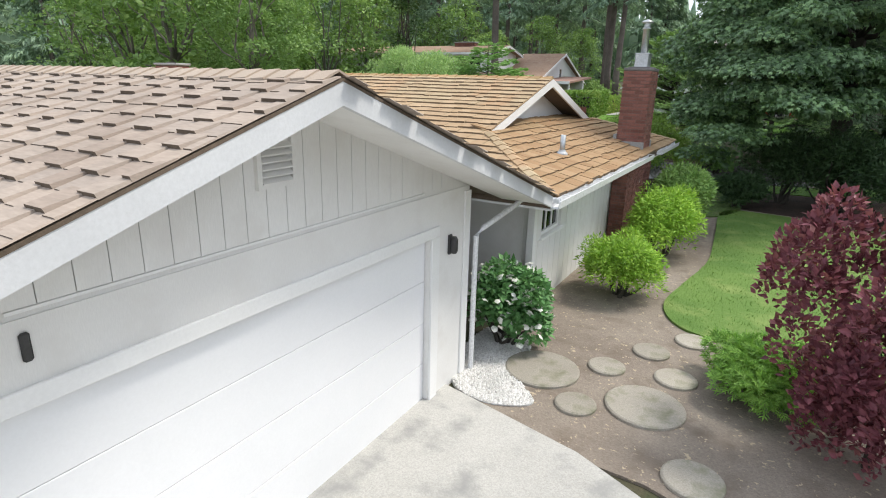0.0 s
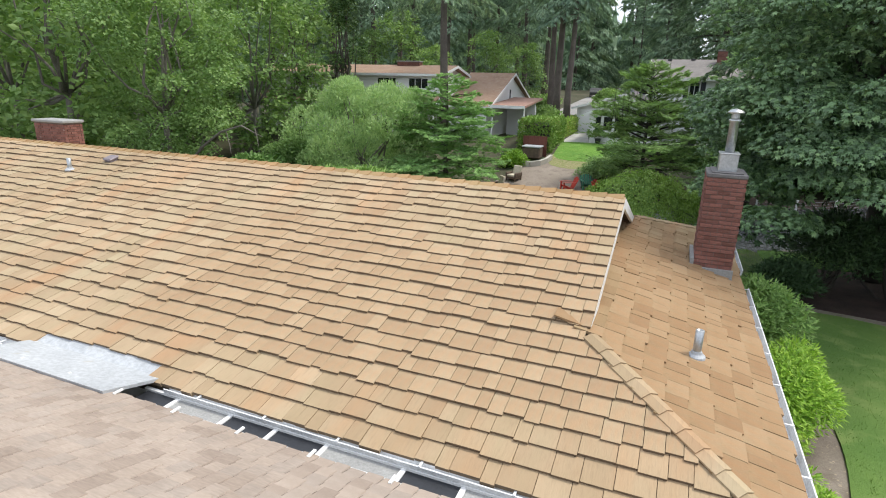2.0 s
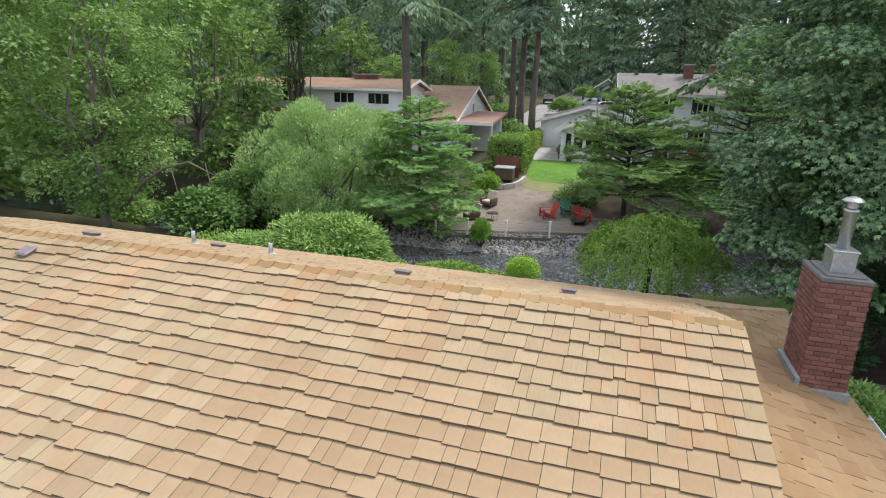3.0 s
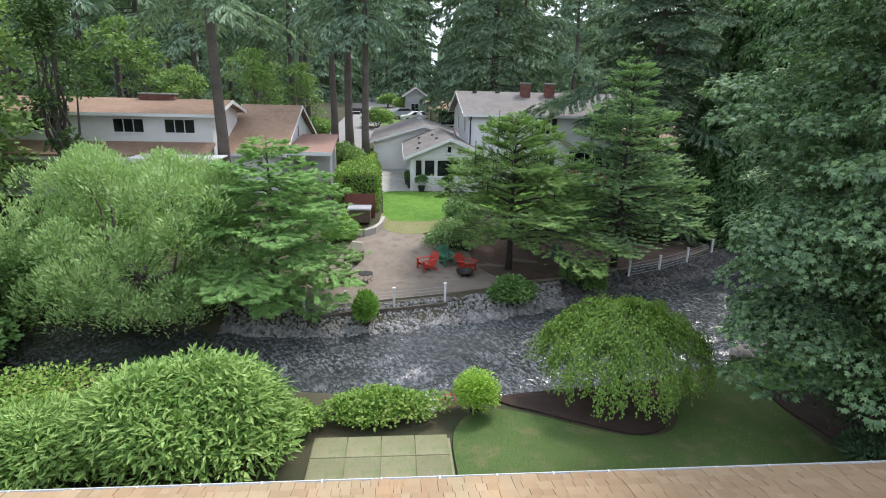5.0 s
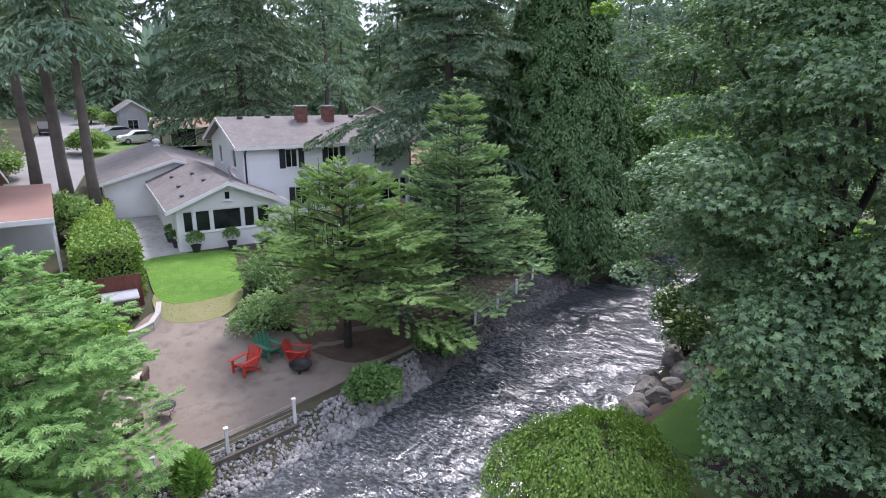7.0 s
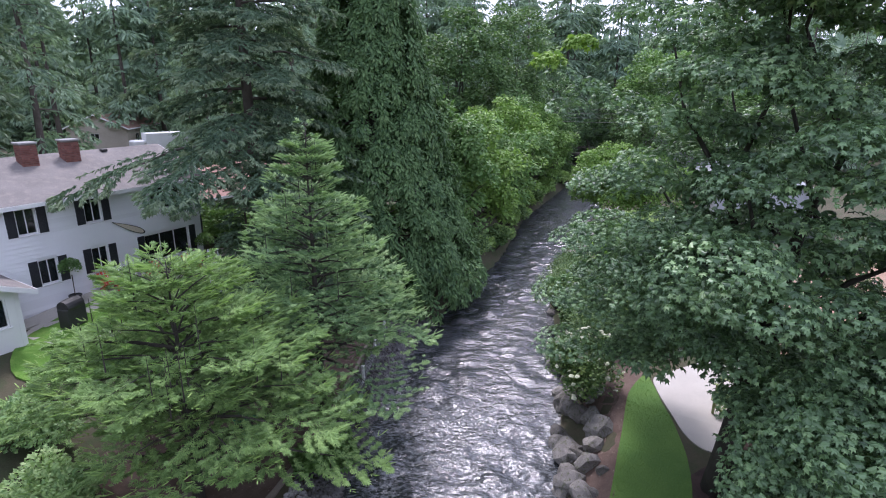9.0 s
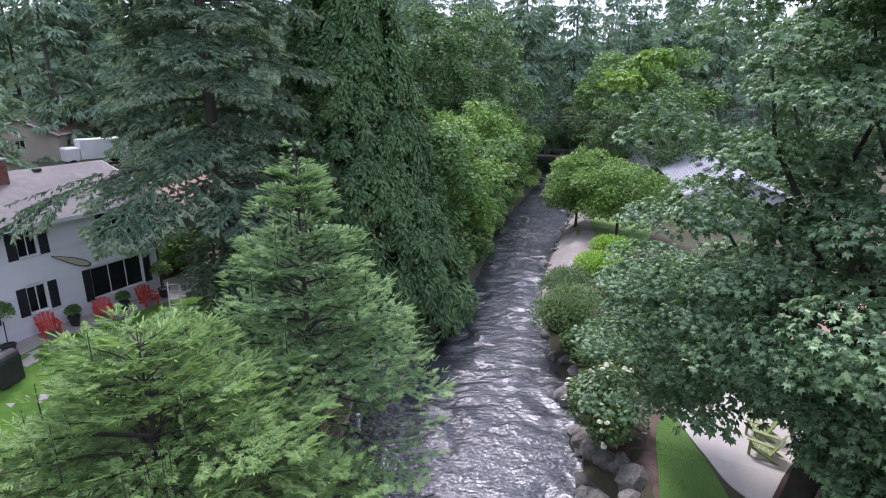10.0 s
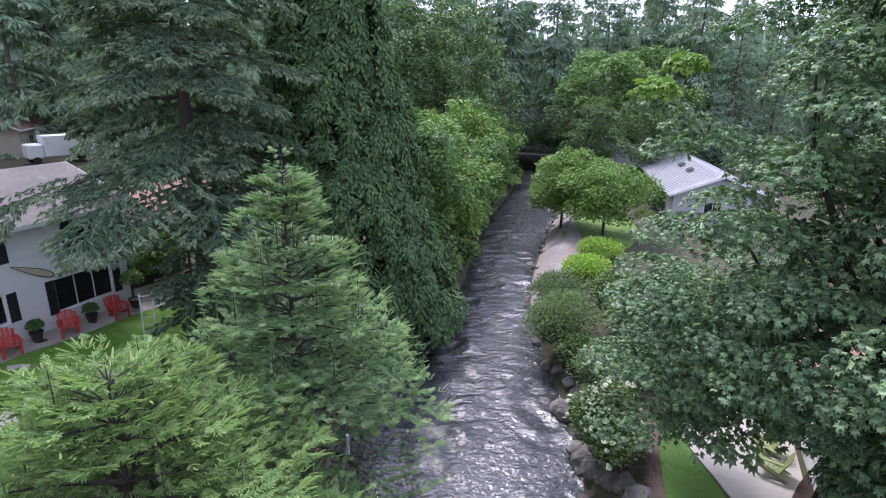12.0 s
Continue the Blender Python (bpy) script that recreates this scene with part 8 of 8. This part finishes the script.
for x, y, s in ((-25.0, 58.0, 81), (-19.5, 74.0, 83), (-9.5, 104.0, 183), (-12.5, 112.0, 185), (-6.5, 110.0, 187), (-13.4, 84.0, 189), (6.9, 51.6, 84), (-15.5, 52.5, 85), (-27.5, 36.5, 86), (-26.5, 31.0, 87), (-24.5, 26.5, 88), (-31.0, 28.0, 89)):
    shrub("wild_shrub", (x, y, h_at(x, y)), "loose green shrub between the houses and woods", 2.2, 2.0, 2.8, LEAF, F["lf_alder"] if s % 2 else F["lf_shrub"], 5000, 0.24, seed=s, lumps=22)

# broad trees beyond the footbridge
for x, y, h, r, sd in ((49.5, 52.5, 18.5, 5.2, 141), (43.0, 55.5, 17.0, 4.6, 142), (68.0, 38.5, 15.0, 6.0, 143), (74.0, 33.0, 15.5, 6.0, 144)):
    broadleaf("broad_tree", (x, y, h_at(x, y)), "broad leafy tree beyond the footbridge", h, r, LEAF, F["lf_cedar"] if sd < 143 else F["lf_shrub"], F["bark_dark"], 12000, 0.42, boughs=80, bough=1.4, crown_low=0.08, trunk=0.3, seed=sd, flat=0.7, boxy=2.5, up=0.8)
# wooded rise far behind everything
rng_far = np.random.default_rng(303)
nf = 1500
fa_, fd_ = np.radians(rng_far.uniform(-25, 185, nf)), rng_far.uniform(135, 230, nf)
open_way = np.abs(np.degrees(np.arctan2(-8 + fd_ * np.cos(fa_) + 12.0, 22 + fd_ * np.sin(fa_) - 13.0)) - 3.9) < 1.0
fa_, fd_ = fa_[~open_way], fd_[~open_way]
nf = len(fa_)
fpos = np.column_stack([-8 + fd_ * np.cos(fa_), 22 + fd_ * np.sin(fa_), 1.0 + (fd_ - 135) * 0.06])
fsize = rng_far.uniform(17, 27, nf)
tiers = [(math.cos(a) * r, z, math.sin(a) * r) for z, r in ((0.0, 0.17), (0.3, 0.19), (0.42, 0.12), (0.66, 0.12), (0.72, 0.07), (1.0, 0.004)) for a in np.arange(7) * 0.8976]
tier_faces = [(i * 7 + k, i * 7 + (k + 1) % 7, i * 7 + 7 + (k + 1) % 7, i * 7 + 7 + k) for i in range(5) for k in range(7)]
solo("far_woods", scatter("far_woods", tiers, tier_faces, frames_of(np.tile([0, 0, 1.0], (nf, 1)) + rng_far.normal(size=(nf, 3)) * 0.015, rng_far.normal(size=(nf, 3)), fsize), fpos, F["lf_forest_haze"]), None, "distant wall of dark conifers on a rise", "woods", kind="stuff")
# low growth along the far bank
rng_b = np.random.default_rng(55)
for k in range(17):
    x = 13.5 + 2.8 * k + rng_b.uniform(-0.7, 0.7)
    y = float(np.interp(x, *NORTH)) + rng_b.uniform(-0.1, 0.6)
    shrub("bank_bush", (x, y, h_at(x, y) - 0.1), "low green growth along the far bank", 1.7, 1.1, rng_b.uniform(1.3, 2.4), LEAF, F["lf_alder"] if k % 3 else F["lf_bank"], 2000, 0.24, seed=200 + k, lumps=12)
conifer("great_fir", (-0.5, 72.0, h_at(-0.5, 72.0)), "great dark fir with boughs to the ground", 31.0, 7.8, 1.2, 40000, 0.46, F["lf_darkfir"], F["bark"], leaf=FINE_NEEDLES, trunk=0.5, seed=9, rise=0.12, droop=0.4, power=0.6, branches=190, hang=0.35, twig=0.4, stray=0.5, tip=F["lf_dark_tip"])
broadleaf("ivy_tree", (-27.5, 40.5, h_at(-27.5, 40.5)), "old trunk wrapped in dark ivy beside a house", 12.0, 1.0, LEAF, F["lf_bank"], F["bark"], 5000, 0.2, boughs=34, bough=0.55, crown_low=0.14, trunk=0.36, seed=145, boxy=3.0, flat=1.2)

# ---- things on the terraces ----
def adirondack(at, material, label, group):
    """A slatted garden chair with a leaning fan back."""
    t = thing("garden_chair", at, label, "chair", group)
    for s in (-0.27, 0.27):
        part("front_leg", box(s - 0.035, s + 0.035, -0.42, -0.34, 0, 0.52, 0.008), material, t)
        v = [(s - 0.03, -0.36, 0.36), (s + 0.03, -0.36, 0.36), (s + 0.03, 0.5, 0.0), (s - 0.03, 0.5, 0.0), (s - 0.03, -0.36, 0.25), (s + 0.03, -0.36, 0.25), (s + 0.03, 0.36, 0.0), (s - 0.03, 0.36, 0.0)]
        part("back_leg", (v, [(0, 1, 2, 3), (7, 6, 5, 4), (0, 4, 5, 1), (1, 5, 6, 2), (2, 6, 7, 3), (3, 7, 4, 0)]), material, t)
        part("armrest", box(s - 0.075 + (0.03 if s > 0 else -0.03), s + 0.075 + (0.03 if s > 0 else -0.03), -0.48, 0.3, 0.53, 0.56, 0.01), material, t)
    for k in range(5):
        part("seat_slat", moved(box(-0.25, 0.25, 0, 0.11, 0, 0.025, 0.006), pose(0, -0.4 + k * 0.125, 0.39 - k * 0.048, -21)), material, t)
    for k in range(5):
        h = 0.62 + 0.1 * math.cos((k - 2) * 0.75)
        part("back_slat", moved(box(-0.052, 0.052, 0, 0.022, 0, h, 0.008), pose((k - 2) * 0.115, 0.2, 0.2, -24, (k - 2) * 3.0, 0)), material, t)
    part("back_rail", moved(box(-0.28, 0.28, 0.02, 0.05, 0.3, 0.37, 0.006), pose(0, 0.2, 0.2, -24)), material, t)
    return t


def on(x, y, lift=0.02, turn=0.0):
    return pose(x, y, h_at(x, y) + lift, 0, 0, turn)


adirondack(on(-9.42, 36.0, turn=-60), MAT["red_plastic"], "red slatted garden chair on the sandy terrace", "terrace chairs")
adirondack(on(-8.48, 36.6, turn=20), MAT["green_plastic"], "green slatted garden chair on the sandy terrace", "terrace chairs")
adirondack(on(-7.6, 36.0, turn=50), MAT["red_plastic"], "red slatted garden chair on the sandy terrace", "terrace chairs")
adirondack(on(-2.6, 37.4, turn=10), MAT["green_plastic"], "green slatted garden chair under the firs", "terrace chairs")
for x, y, a in ((-0.8, 48.7, -15), (1.35, 48.7, -28), (3.5, 48.85, -12)):
    adirondack(on(x, y, 0.06, a), MAT["red_plastic"], "red slatted garden chair before the white house", "house chairs")
adirondack(on(6.1, 23.75, 0.05, 165), MAT["lime"], "lime green chair with cushion on the patio", "patio chairs")
adirondack(on(7.3, 23.8, 0.05, 170), MAT["lime"], "lime green chair on the pale patio", "patio chairs")

fire = thing("fire_pit", on(-7.75, 35.15), "low dark metal fire bowl by the chairs", "fire pit")
part("bowl", lathe([(0.1, 0.16), (0.3, 0.2), (0.38, 0.32), (0.42, 0.33), (0.34, 0.2), (0.1, 0.12)], 20), MAT["dark_metal"], fire, smooth=True)
for k in range(3):
    part("leg", moved(box(-0.02, 0.02, -0.02, 0.02, 0, 0.2), pose(0.25 * math.cos(k * 2.09), 0.25 * math.sin(k * 2.09), 0)), MAT["dark_metal"], fire)


def lounge(at, label):
    t = thing("lounge_chair", at, label, "chair", "cream lounge chairs")
    part("frame", join(box(-0.36, 0.36, -0.38, 0.36, 0.12, 0.26, 0.03), box(-0.38, -0.28, -0.38, 0.36, 0.26, 0.52, 0.03), box(0.28, 0.38, -0.38, 0.36, 0.26, 0.52, 0.03)), MAT["wicker"], t, "brown wicker frame")
    for x in (-0.32, 0.32):
        for y in (-0.33, 0.31):
            part("leg", box(x - 0.025, x + 0.025, y - 0.025, y + 0.025, 0, 0.13), MAT["wicker"], t)
    part("seat_cushion", box(-0.28, 0.28, -0.36, 0.28, 0.26, 0.4, 0.04), MAT["cream"], t)
    part("back_cushion", moved(box(-0.3, 0.3, -0.07, 0.07, 0, 0.56, 0.05), pose(0, 0.26, 0.36, -18)), MAT["cream"], t)


lounge(on(-13.35, 34.25, turn=-50), "low lounge chair with cream cushions")
lounge(on(-12.9, 36.45, turn=-20), "low lounge chair with cream cushions")
table = thing("iron_table", on(-12.25, 34.45), "small dark wrought-iron table with curled legs", "table")
part("tabletop", lathe([(0.02, 0.42), (0.32, 0.42), (0.33, 0.44), (0.32, 0.455), (0.02, 0.455)], 20), MAT["dark_metal"], table)
for k in range(4):
    a = k * math.pi / 2 + 0.4
    part("leg", tube([(0.1 * math.cos(a), 0.1 * math.sin(a), 0.42), (0.34 * math.cos(a), 0.34 * math.sin(a), 0.28), (0.2 * math.cos(a), 0.2 * math.sin(a), 0.12), (0.38 * math.cos(a), 0.38 * math.sin(a), 0.0)], 0.014, 6), MAT["dark_metal"], table)

# fence along the terrace edge
POSTS = [(-14.4, 31.05), (-12.85, 31.35), (-10.98, 31.75), (-8.9, 32.25), (0.35, 35.65), (2.3, 36.55), (4.2, 37.45), (6.0, 38.3), (7.4, 39.0)]
fence = thing("cable_fence", (-8.9, 32.25, -0.4), "low fence of white posts and thin wires", "fence")
for x, y in POSTS:
    z = h_at(x, y)
    p = part("post", box(x - 0.045, x + 0.045, y - 0.045, y + 0.045, z - 0.1, z + 0.82, 0.008), MAT["white_paint"], fence, inworld=True)
    part("post_cap", box(x - 0.065, x + 0.065, y - 0.065, y + 0.065, z + 0.82, z + 0.85, 0.01), MAT["white_paint"], p, inworld=True)
for (xa, ya), (xb, yb) in list(zip(POSTS[:3], POSTS[1:4])) + list(zip(POSTS[4:8], POSTS[5:9])):
    for k in range(5):
        z0, z1 = h_at(xa, ya) + 0.12 + k * 0.14, h_at(xb, yb) + 0.12 + k * 0.14
        part("wire", tube([(xa, ya, z0), ((xa + xb) / 2, (ya + yb) / 2, (z0 + z1) / 2 - 0.01), (xb, yb, z1)], 0.007, 5), MAT["metal"], fence, inworld=True)
edge = thing("edging_boards", (-11.6, 31.4, -0.4), "dark timber edging above the stones", "edging", kind="structure")
for (xa, ya), (xb, yb) in zip(POSTS[:3], POSTS[1:4]):
    d = Vector((xb - xa, yb - ya, 0)).normalized()
    nrm = Vector((d.y, -d.x, 0))
    a, b = Vector((xa, ya, h_at(xa, ya))) + nrm * 0.14, Vector((xb, yb, h_at(xb, yb))) + nrm * 0.14
    v = [tuple(p + o) for p in (a, b) for o in (Vector((0, 0, -0.12)), Vector((0, 0, 0.06)), Vector((0, 0, 0.06)) + nrm * 0.09, Vector((0, 0, -0.12)) + nrm * 0.09)]
    part("board", (v, [(0, 1, 2, 3), (7, 6, 5, 4), (0, 4, 5, 1), (1, 5, 6, 2), (2, 6, 7, 3), (3, 7, 4, 0)]), MAT["timber"], edge, inworld=True)

# brown board fence, spa and curved wall
bf = thing("board_fence", (-12.9, 41.5, 0.6), "red-brown board fence before the hedge", "fence")
for k in range(12):
    part("board", box(-13.75 + k * 0.14, -13.615 + k * 0.14, 41.48, 41.51, 0.55, 2.3, 0.004), MAT["brown_board"], bf, inworld=True)
for z in (0.95, 2.0):
    part("rail", box(-13.78, -12.08, 41.512, 41.56, z, z + 0.09), MAT["brown_board"], bf, inworld=True)
spa = thing("spa_tub", on(-12.9, 40.9), "brown spa tub under a pale cover", "spa")
part("tub", box(-0.6, 0.6, -0.5, 0.5, 0, 0.72, 0.06), MAT["wicker"], spa)
part("cover", box(-0.64, 0.64, -0.54, 0.54, 0.72, 0.84, 0.04), MAT["flashing"], spa, "pale padded cover")
wall_pts = [(-13.4, 39.2), (-12.6, 39.1), (-12.05, 39.5), (-11.75, 40.1), (-11.6, 40.9)]
curb = thing("curved_wall", (-12.3, 39.6, -0.1), "low pale curved garden wall", "garden wall")
for (xa, ya), (xb, yb) in zip(wall_pts, wall_pts[1:]):
    d = Vector((xb - xa, yb - ya, 0)).normalized()
    nrm = Vector((-d.y, d.x, 0)) * 0.1
    a, b = Vector((xa, ya, h_at(xa, ya))), Vector((xb, yb, h_at(xb, yb)))
    v = [tuple(p + o) for p in (a, b) for o in (-nrm + Vector((0, 0, -0.1)), -nrm + Vector((0, 0, 0.38)), nrm + Vector((0, 0, 0.38)), nrm + Vector((0, 0, -0.1)))]
    part("block", (v, [(0, 1, 2, 3), (7, 6, 5, 4), (0, 4, 5, 1), (1, 5, 6, 2), (2, 6, 7, 3), (3, 7, 4, 0)]), MAT["concrete_pale"], curb, inworld=True)


def pot_plant(x, y, r, h, label, lift=0.03, material="lf_shrub", seed=1, stem=0.0):
    t = thing("potted_plant", on(x, y, lift), label, "potted plant", "potted plants")
    part("pot", lathe([(r * 0.6, 0), (r * 0.62, 0.01), (r * 0.9, r * 1.4), (r, r * 1.42), (r, r * 1.6), (r * 0.85, r * 1.6), (r * 0.8, r * 1.4)], 16), MAT["dark_metal"], t, "dark plant pot")
    rng = np.random.default_rng(seed)
    if stem:
        part("stem", tube([(0, 0, r * 1.3), (0.02, 0, r * 1.6 + stem)], 0.02, 6), MAT["bark"], t)
    mats, places = bough_leaves(rng, [(0, 0, r * 1.6 + stem + h * 0.4, h * 0.5, h * 0.5, h * 0.5)], 900, 0.09, 0.0, 0.5, 0.5)
    part("leaves", scatter("leaves", *LEAF, mats, places, MAT[material]), None, t)


pot_plant(-9.3, 46.1, 0.25, 0.8, "dark pot with a clipped green shrub", seed=1)
pot_plant(-7.6, 46.0, 0.25, 0.8, "dark pot with a clipped green shrub", seed=2)
pot_plant(-10.0, 47.6, 0.25, 0.6, "dark pot by the sunroom path", seed=3)
pot_plant(-10.1, 49.0, 0.3, 0.5, "dark pot by the sunroom path", seed=4)
pot_plant(0.3, 48.95, 0.24, 0.5, "dark pot by the white house", seed=5)
pot_plant(2.5, 49.05, 0.24, 0.5, "dark pot by the white house", seed=6)
pot_plant(-2.2, 48.8, 0.26, 0.8, "small standard tree in a dark pot", seed=7, stem=0.9)
pot_plant(4.55, 49.1, 0.28, 0.9, "leafy potted tree at the house corner", seed=8, stem=0.5)
ladder = thing("step_ladder", on(2.5, 45.7, 0.03, -40), "aluminium ladder leaning in the shrubs", "ladder")
mlad = pose(0, 0, 0, -18)
for s in (-0.22, 0.22):
    part("rail", moved(box(s - 0.025, s + 0.025, -0.02, 0.02, 0, 2.6), mlad), MAT["metal"], ladder)
for k in range(9):
    part("rung", moved(box(-0.22, 0.22, -0.03, 0.03, 0.22 + k * 0.28, 0.25 + k * 0.28), mlad), MAT["metal"], ladder)
# barbecue near the sunroom patio and round patio slab
grill = thing("barbecue", on(-3.2, 47.0, 0.075, 20), "black covered barbecue on the patio", "barbecue")
part("cart", box(-0.45, 0.45, -0.25, 0.25, 0.0, 0.8, 0.03), MAT["dark_metal"], grill)
part("hood", moved(lathe([(0.02, -0.4), (0.27, -0.4), (0.3, 0.0), (0.27, 0.4), (0.02, 0.4)], 16), pose(0, 0, 0.85, 0, 90, 0)), MAT["dark_metal"], grill)
patch("round_patio", rounded([(-4.6, 46.4), (-3.2, 45.4), (-1.4, 45.4), (-0.4, 46.4), (-1.0, 47.8), (-3.2, 48.4), (-4.6, 47.8)]), 0.075, MAT["concrete_pale"], "round pale concrete patio slab", "patio", 0.8)
solo("pale_stone", stone_mesh(77, 0.7, 2), MAT["pebble"], "single pale stone by the hedge", "stone", at=pose(-10.0, 23.5, 0.08, 0, 0, 20) @ Matrix.Scale(0.17, 4))
rp = thing("red_flowers", (-9.5, 23.65, 0), "small clump of red flowers", "flowers")
rngf = np.random.default_rng(91)
mats, places = bough_leaves(rngf, [(0, 0, 0.2, 0.16, 0.16, 0.2)], 60, 0.08, 0, 1, 0.3)
part("petals", scatter("petals", *LEAF, mats, places, MAT["red_flower"]), None, rp)

# long banner on the white house wall
banner = thing("garden_banner", m_white @ pose(6.9, -0.06, 3.0), "long leaf-shaped orange and black wall banner", "banner")
rim = [(0.85 * math.cos(a), 0.22 * math.sin(a) * (0.6 + 0.4 * math.cos(a))) for a in np.linspace(0, 2 * math.pi, 28, endpoint=False)]
turn_b = pose(0, 0, 0, 90, 0, 0) @ pose(0, 0, 0, 0, 0, -28)
part("border", moved(prism(rim, 0.0, 0.03), turn_b), MAT["dark_metal"], banner)
part("field", moved(prism([(x * 0.9, y * 0.78) for x, y in rim], 0.03, 0.045), turn_b), MAT["cream"], banner, "pale orange field")

# vehicles
def parked_car(at, paint, label):
    t = thing("car", at, label, "car")
    prof = [(-2.1, 0.35), (-2.15, 0.75), (-1.9, 0.92), (-1.05, 1.0), (-0.45, 1.42), (0.95, 1.45), (1.75, 1.05), (2.1, 0.95), (2.15, 0.4)]
    v = [(x, y, z) for y in (-0.85, 0.85) for x, z in prof]
    n = len(prof)
    part("body", (v, [tuple(range(n)), tuple(range(n, 2 * n))[::-1]] + [(k, n + k, n + (k + 1) % n, (k + 1) % n) for k in range(n)]), paint, t)
    part("windows", ([(x, y, z) for y in (-0.86, 0.86) for x, z in ((-0.9, 1.04), (-0.42, 1.37), (0.9, 1.4), (1.5, 1.08))], [(0, 1, 2, 3), (7, 6, 5, 4), (1, 5, 6, 2), (0, 4, 5, 1), (2, 6, 7, 3)]), MAT["glass"], t)
    for x in (-1.35, 1.35):
        for y in (-0.86, 0.7):
            w = part("wheel", moved(lathe([(0.2, 0), (0.32, 0.0), (0.33, 0.08), (0.32, 0.16), (0.2, 0.16)], 16), pose(x, y + 0.16, 0.33, 90)), MAT["rubber"], t)
            part("rim", moved(lathe([(0.02, -0.01), (0.19, -0.01), (0.19, 0.17), (0.02, 0.17)], 12), pose(x, y + 0.16, 0.33, 90)), MAT["metal"], w)


parked_car(on(-10.4, 94.0, 0.02, 20), MAT["car_paint"], "pale parked car beside the road")
parked_car(on(-8.2, 90.0, 0.02, 10), MAT["white_paint"], "white parked car beside the road")
parked_car(on(-17.2, 100.0, 0.06, 95), MAT["dark_metal"], "dark car on the side road")
truck = thing("box_truck", pose(33.5, 96.5, 1.6, 0, 0, -15), "white box truck parked by a house", "truck")
part("cargo_box", box(-3.2, 2.2, -1.1, 1.1, 0.8, 3.2, 0.04), MAT["white_paint"], truck)
part("cab", box(-4.9, -3.25, -1.0, 1.0, 0.6, 2.3, 0.15), MAT["white_paint"], truck)
for x in (-4.1, 1.0):
    for y in (-1.1, 0.85):
        part("wheel", moved(lathe([(0.2, 0), (0.42, 0.0), (0.43, 0.1), (0.42, 0.25), (0.2, 0.25)], 16), pose(x, y + 0.25, 0.42, 90)), MAT["rubber"], truck)
# power lines over the far river
for k in range(4):
    z = 8.0 + 0.5 * k
    pts = [(56 + 0.4 * k, 20 + t * 12.0, z - 1.2 * (1 - (t - 2.5) ** 2 / 6.25)) for t in range(6)]
    solo("power_line", tube(pts, 0.02, 5), MAT["dark_metal"], "thin dark cable high over the river", "cable", "power lines")
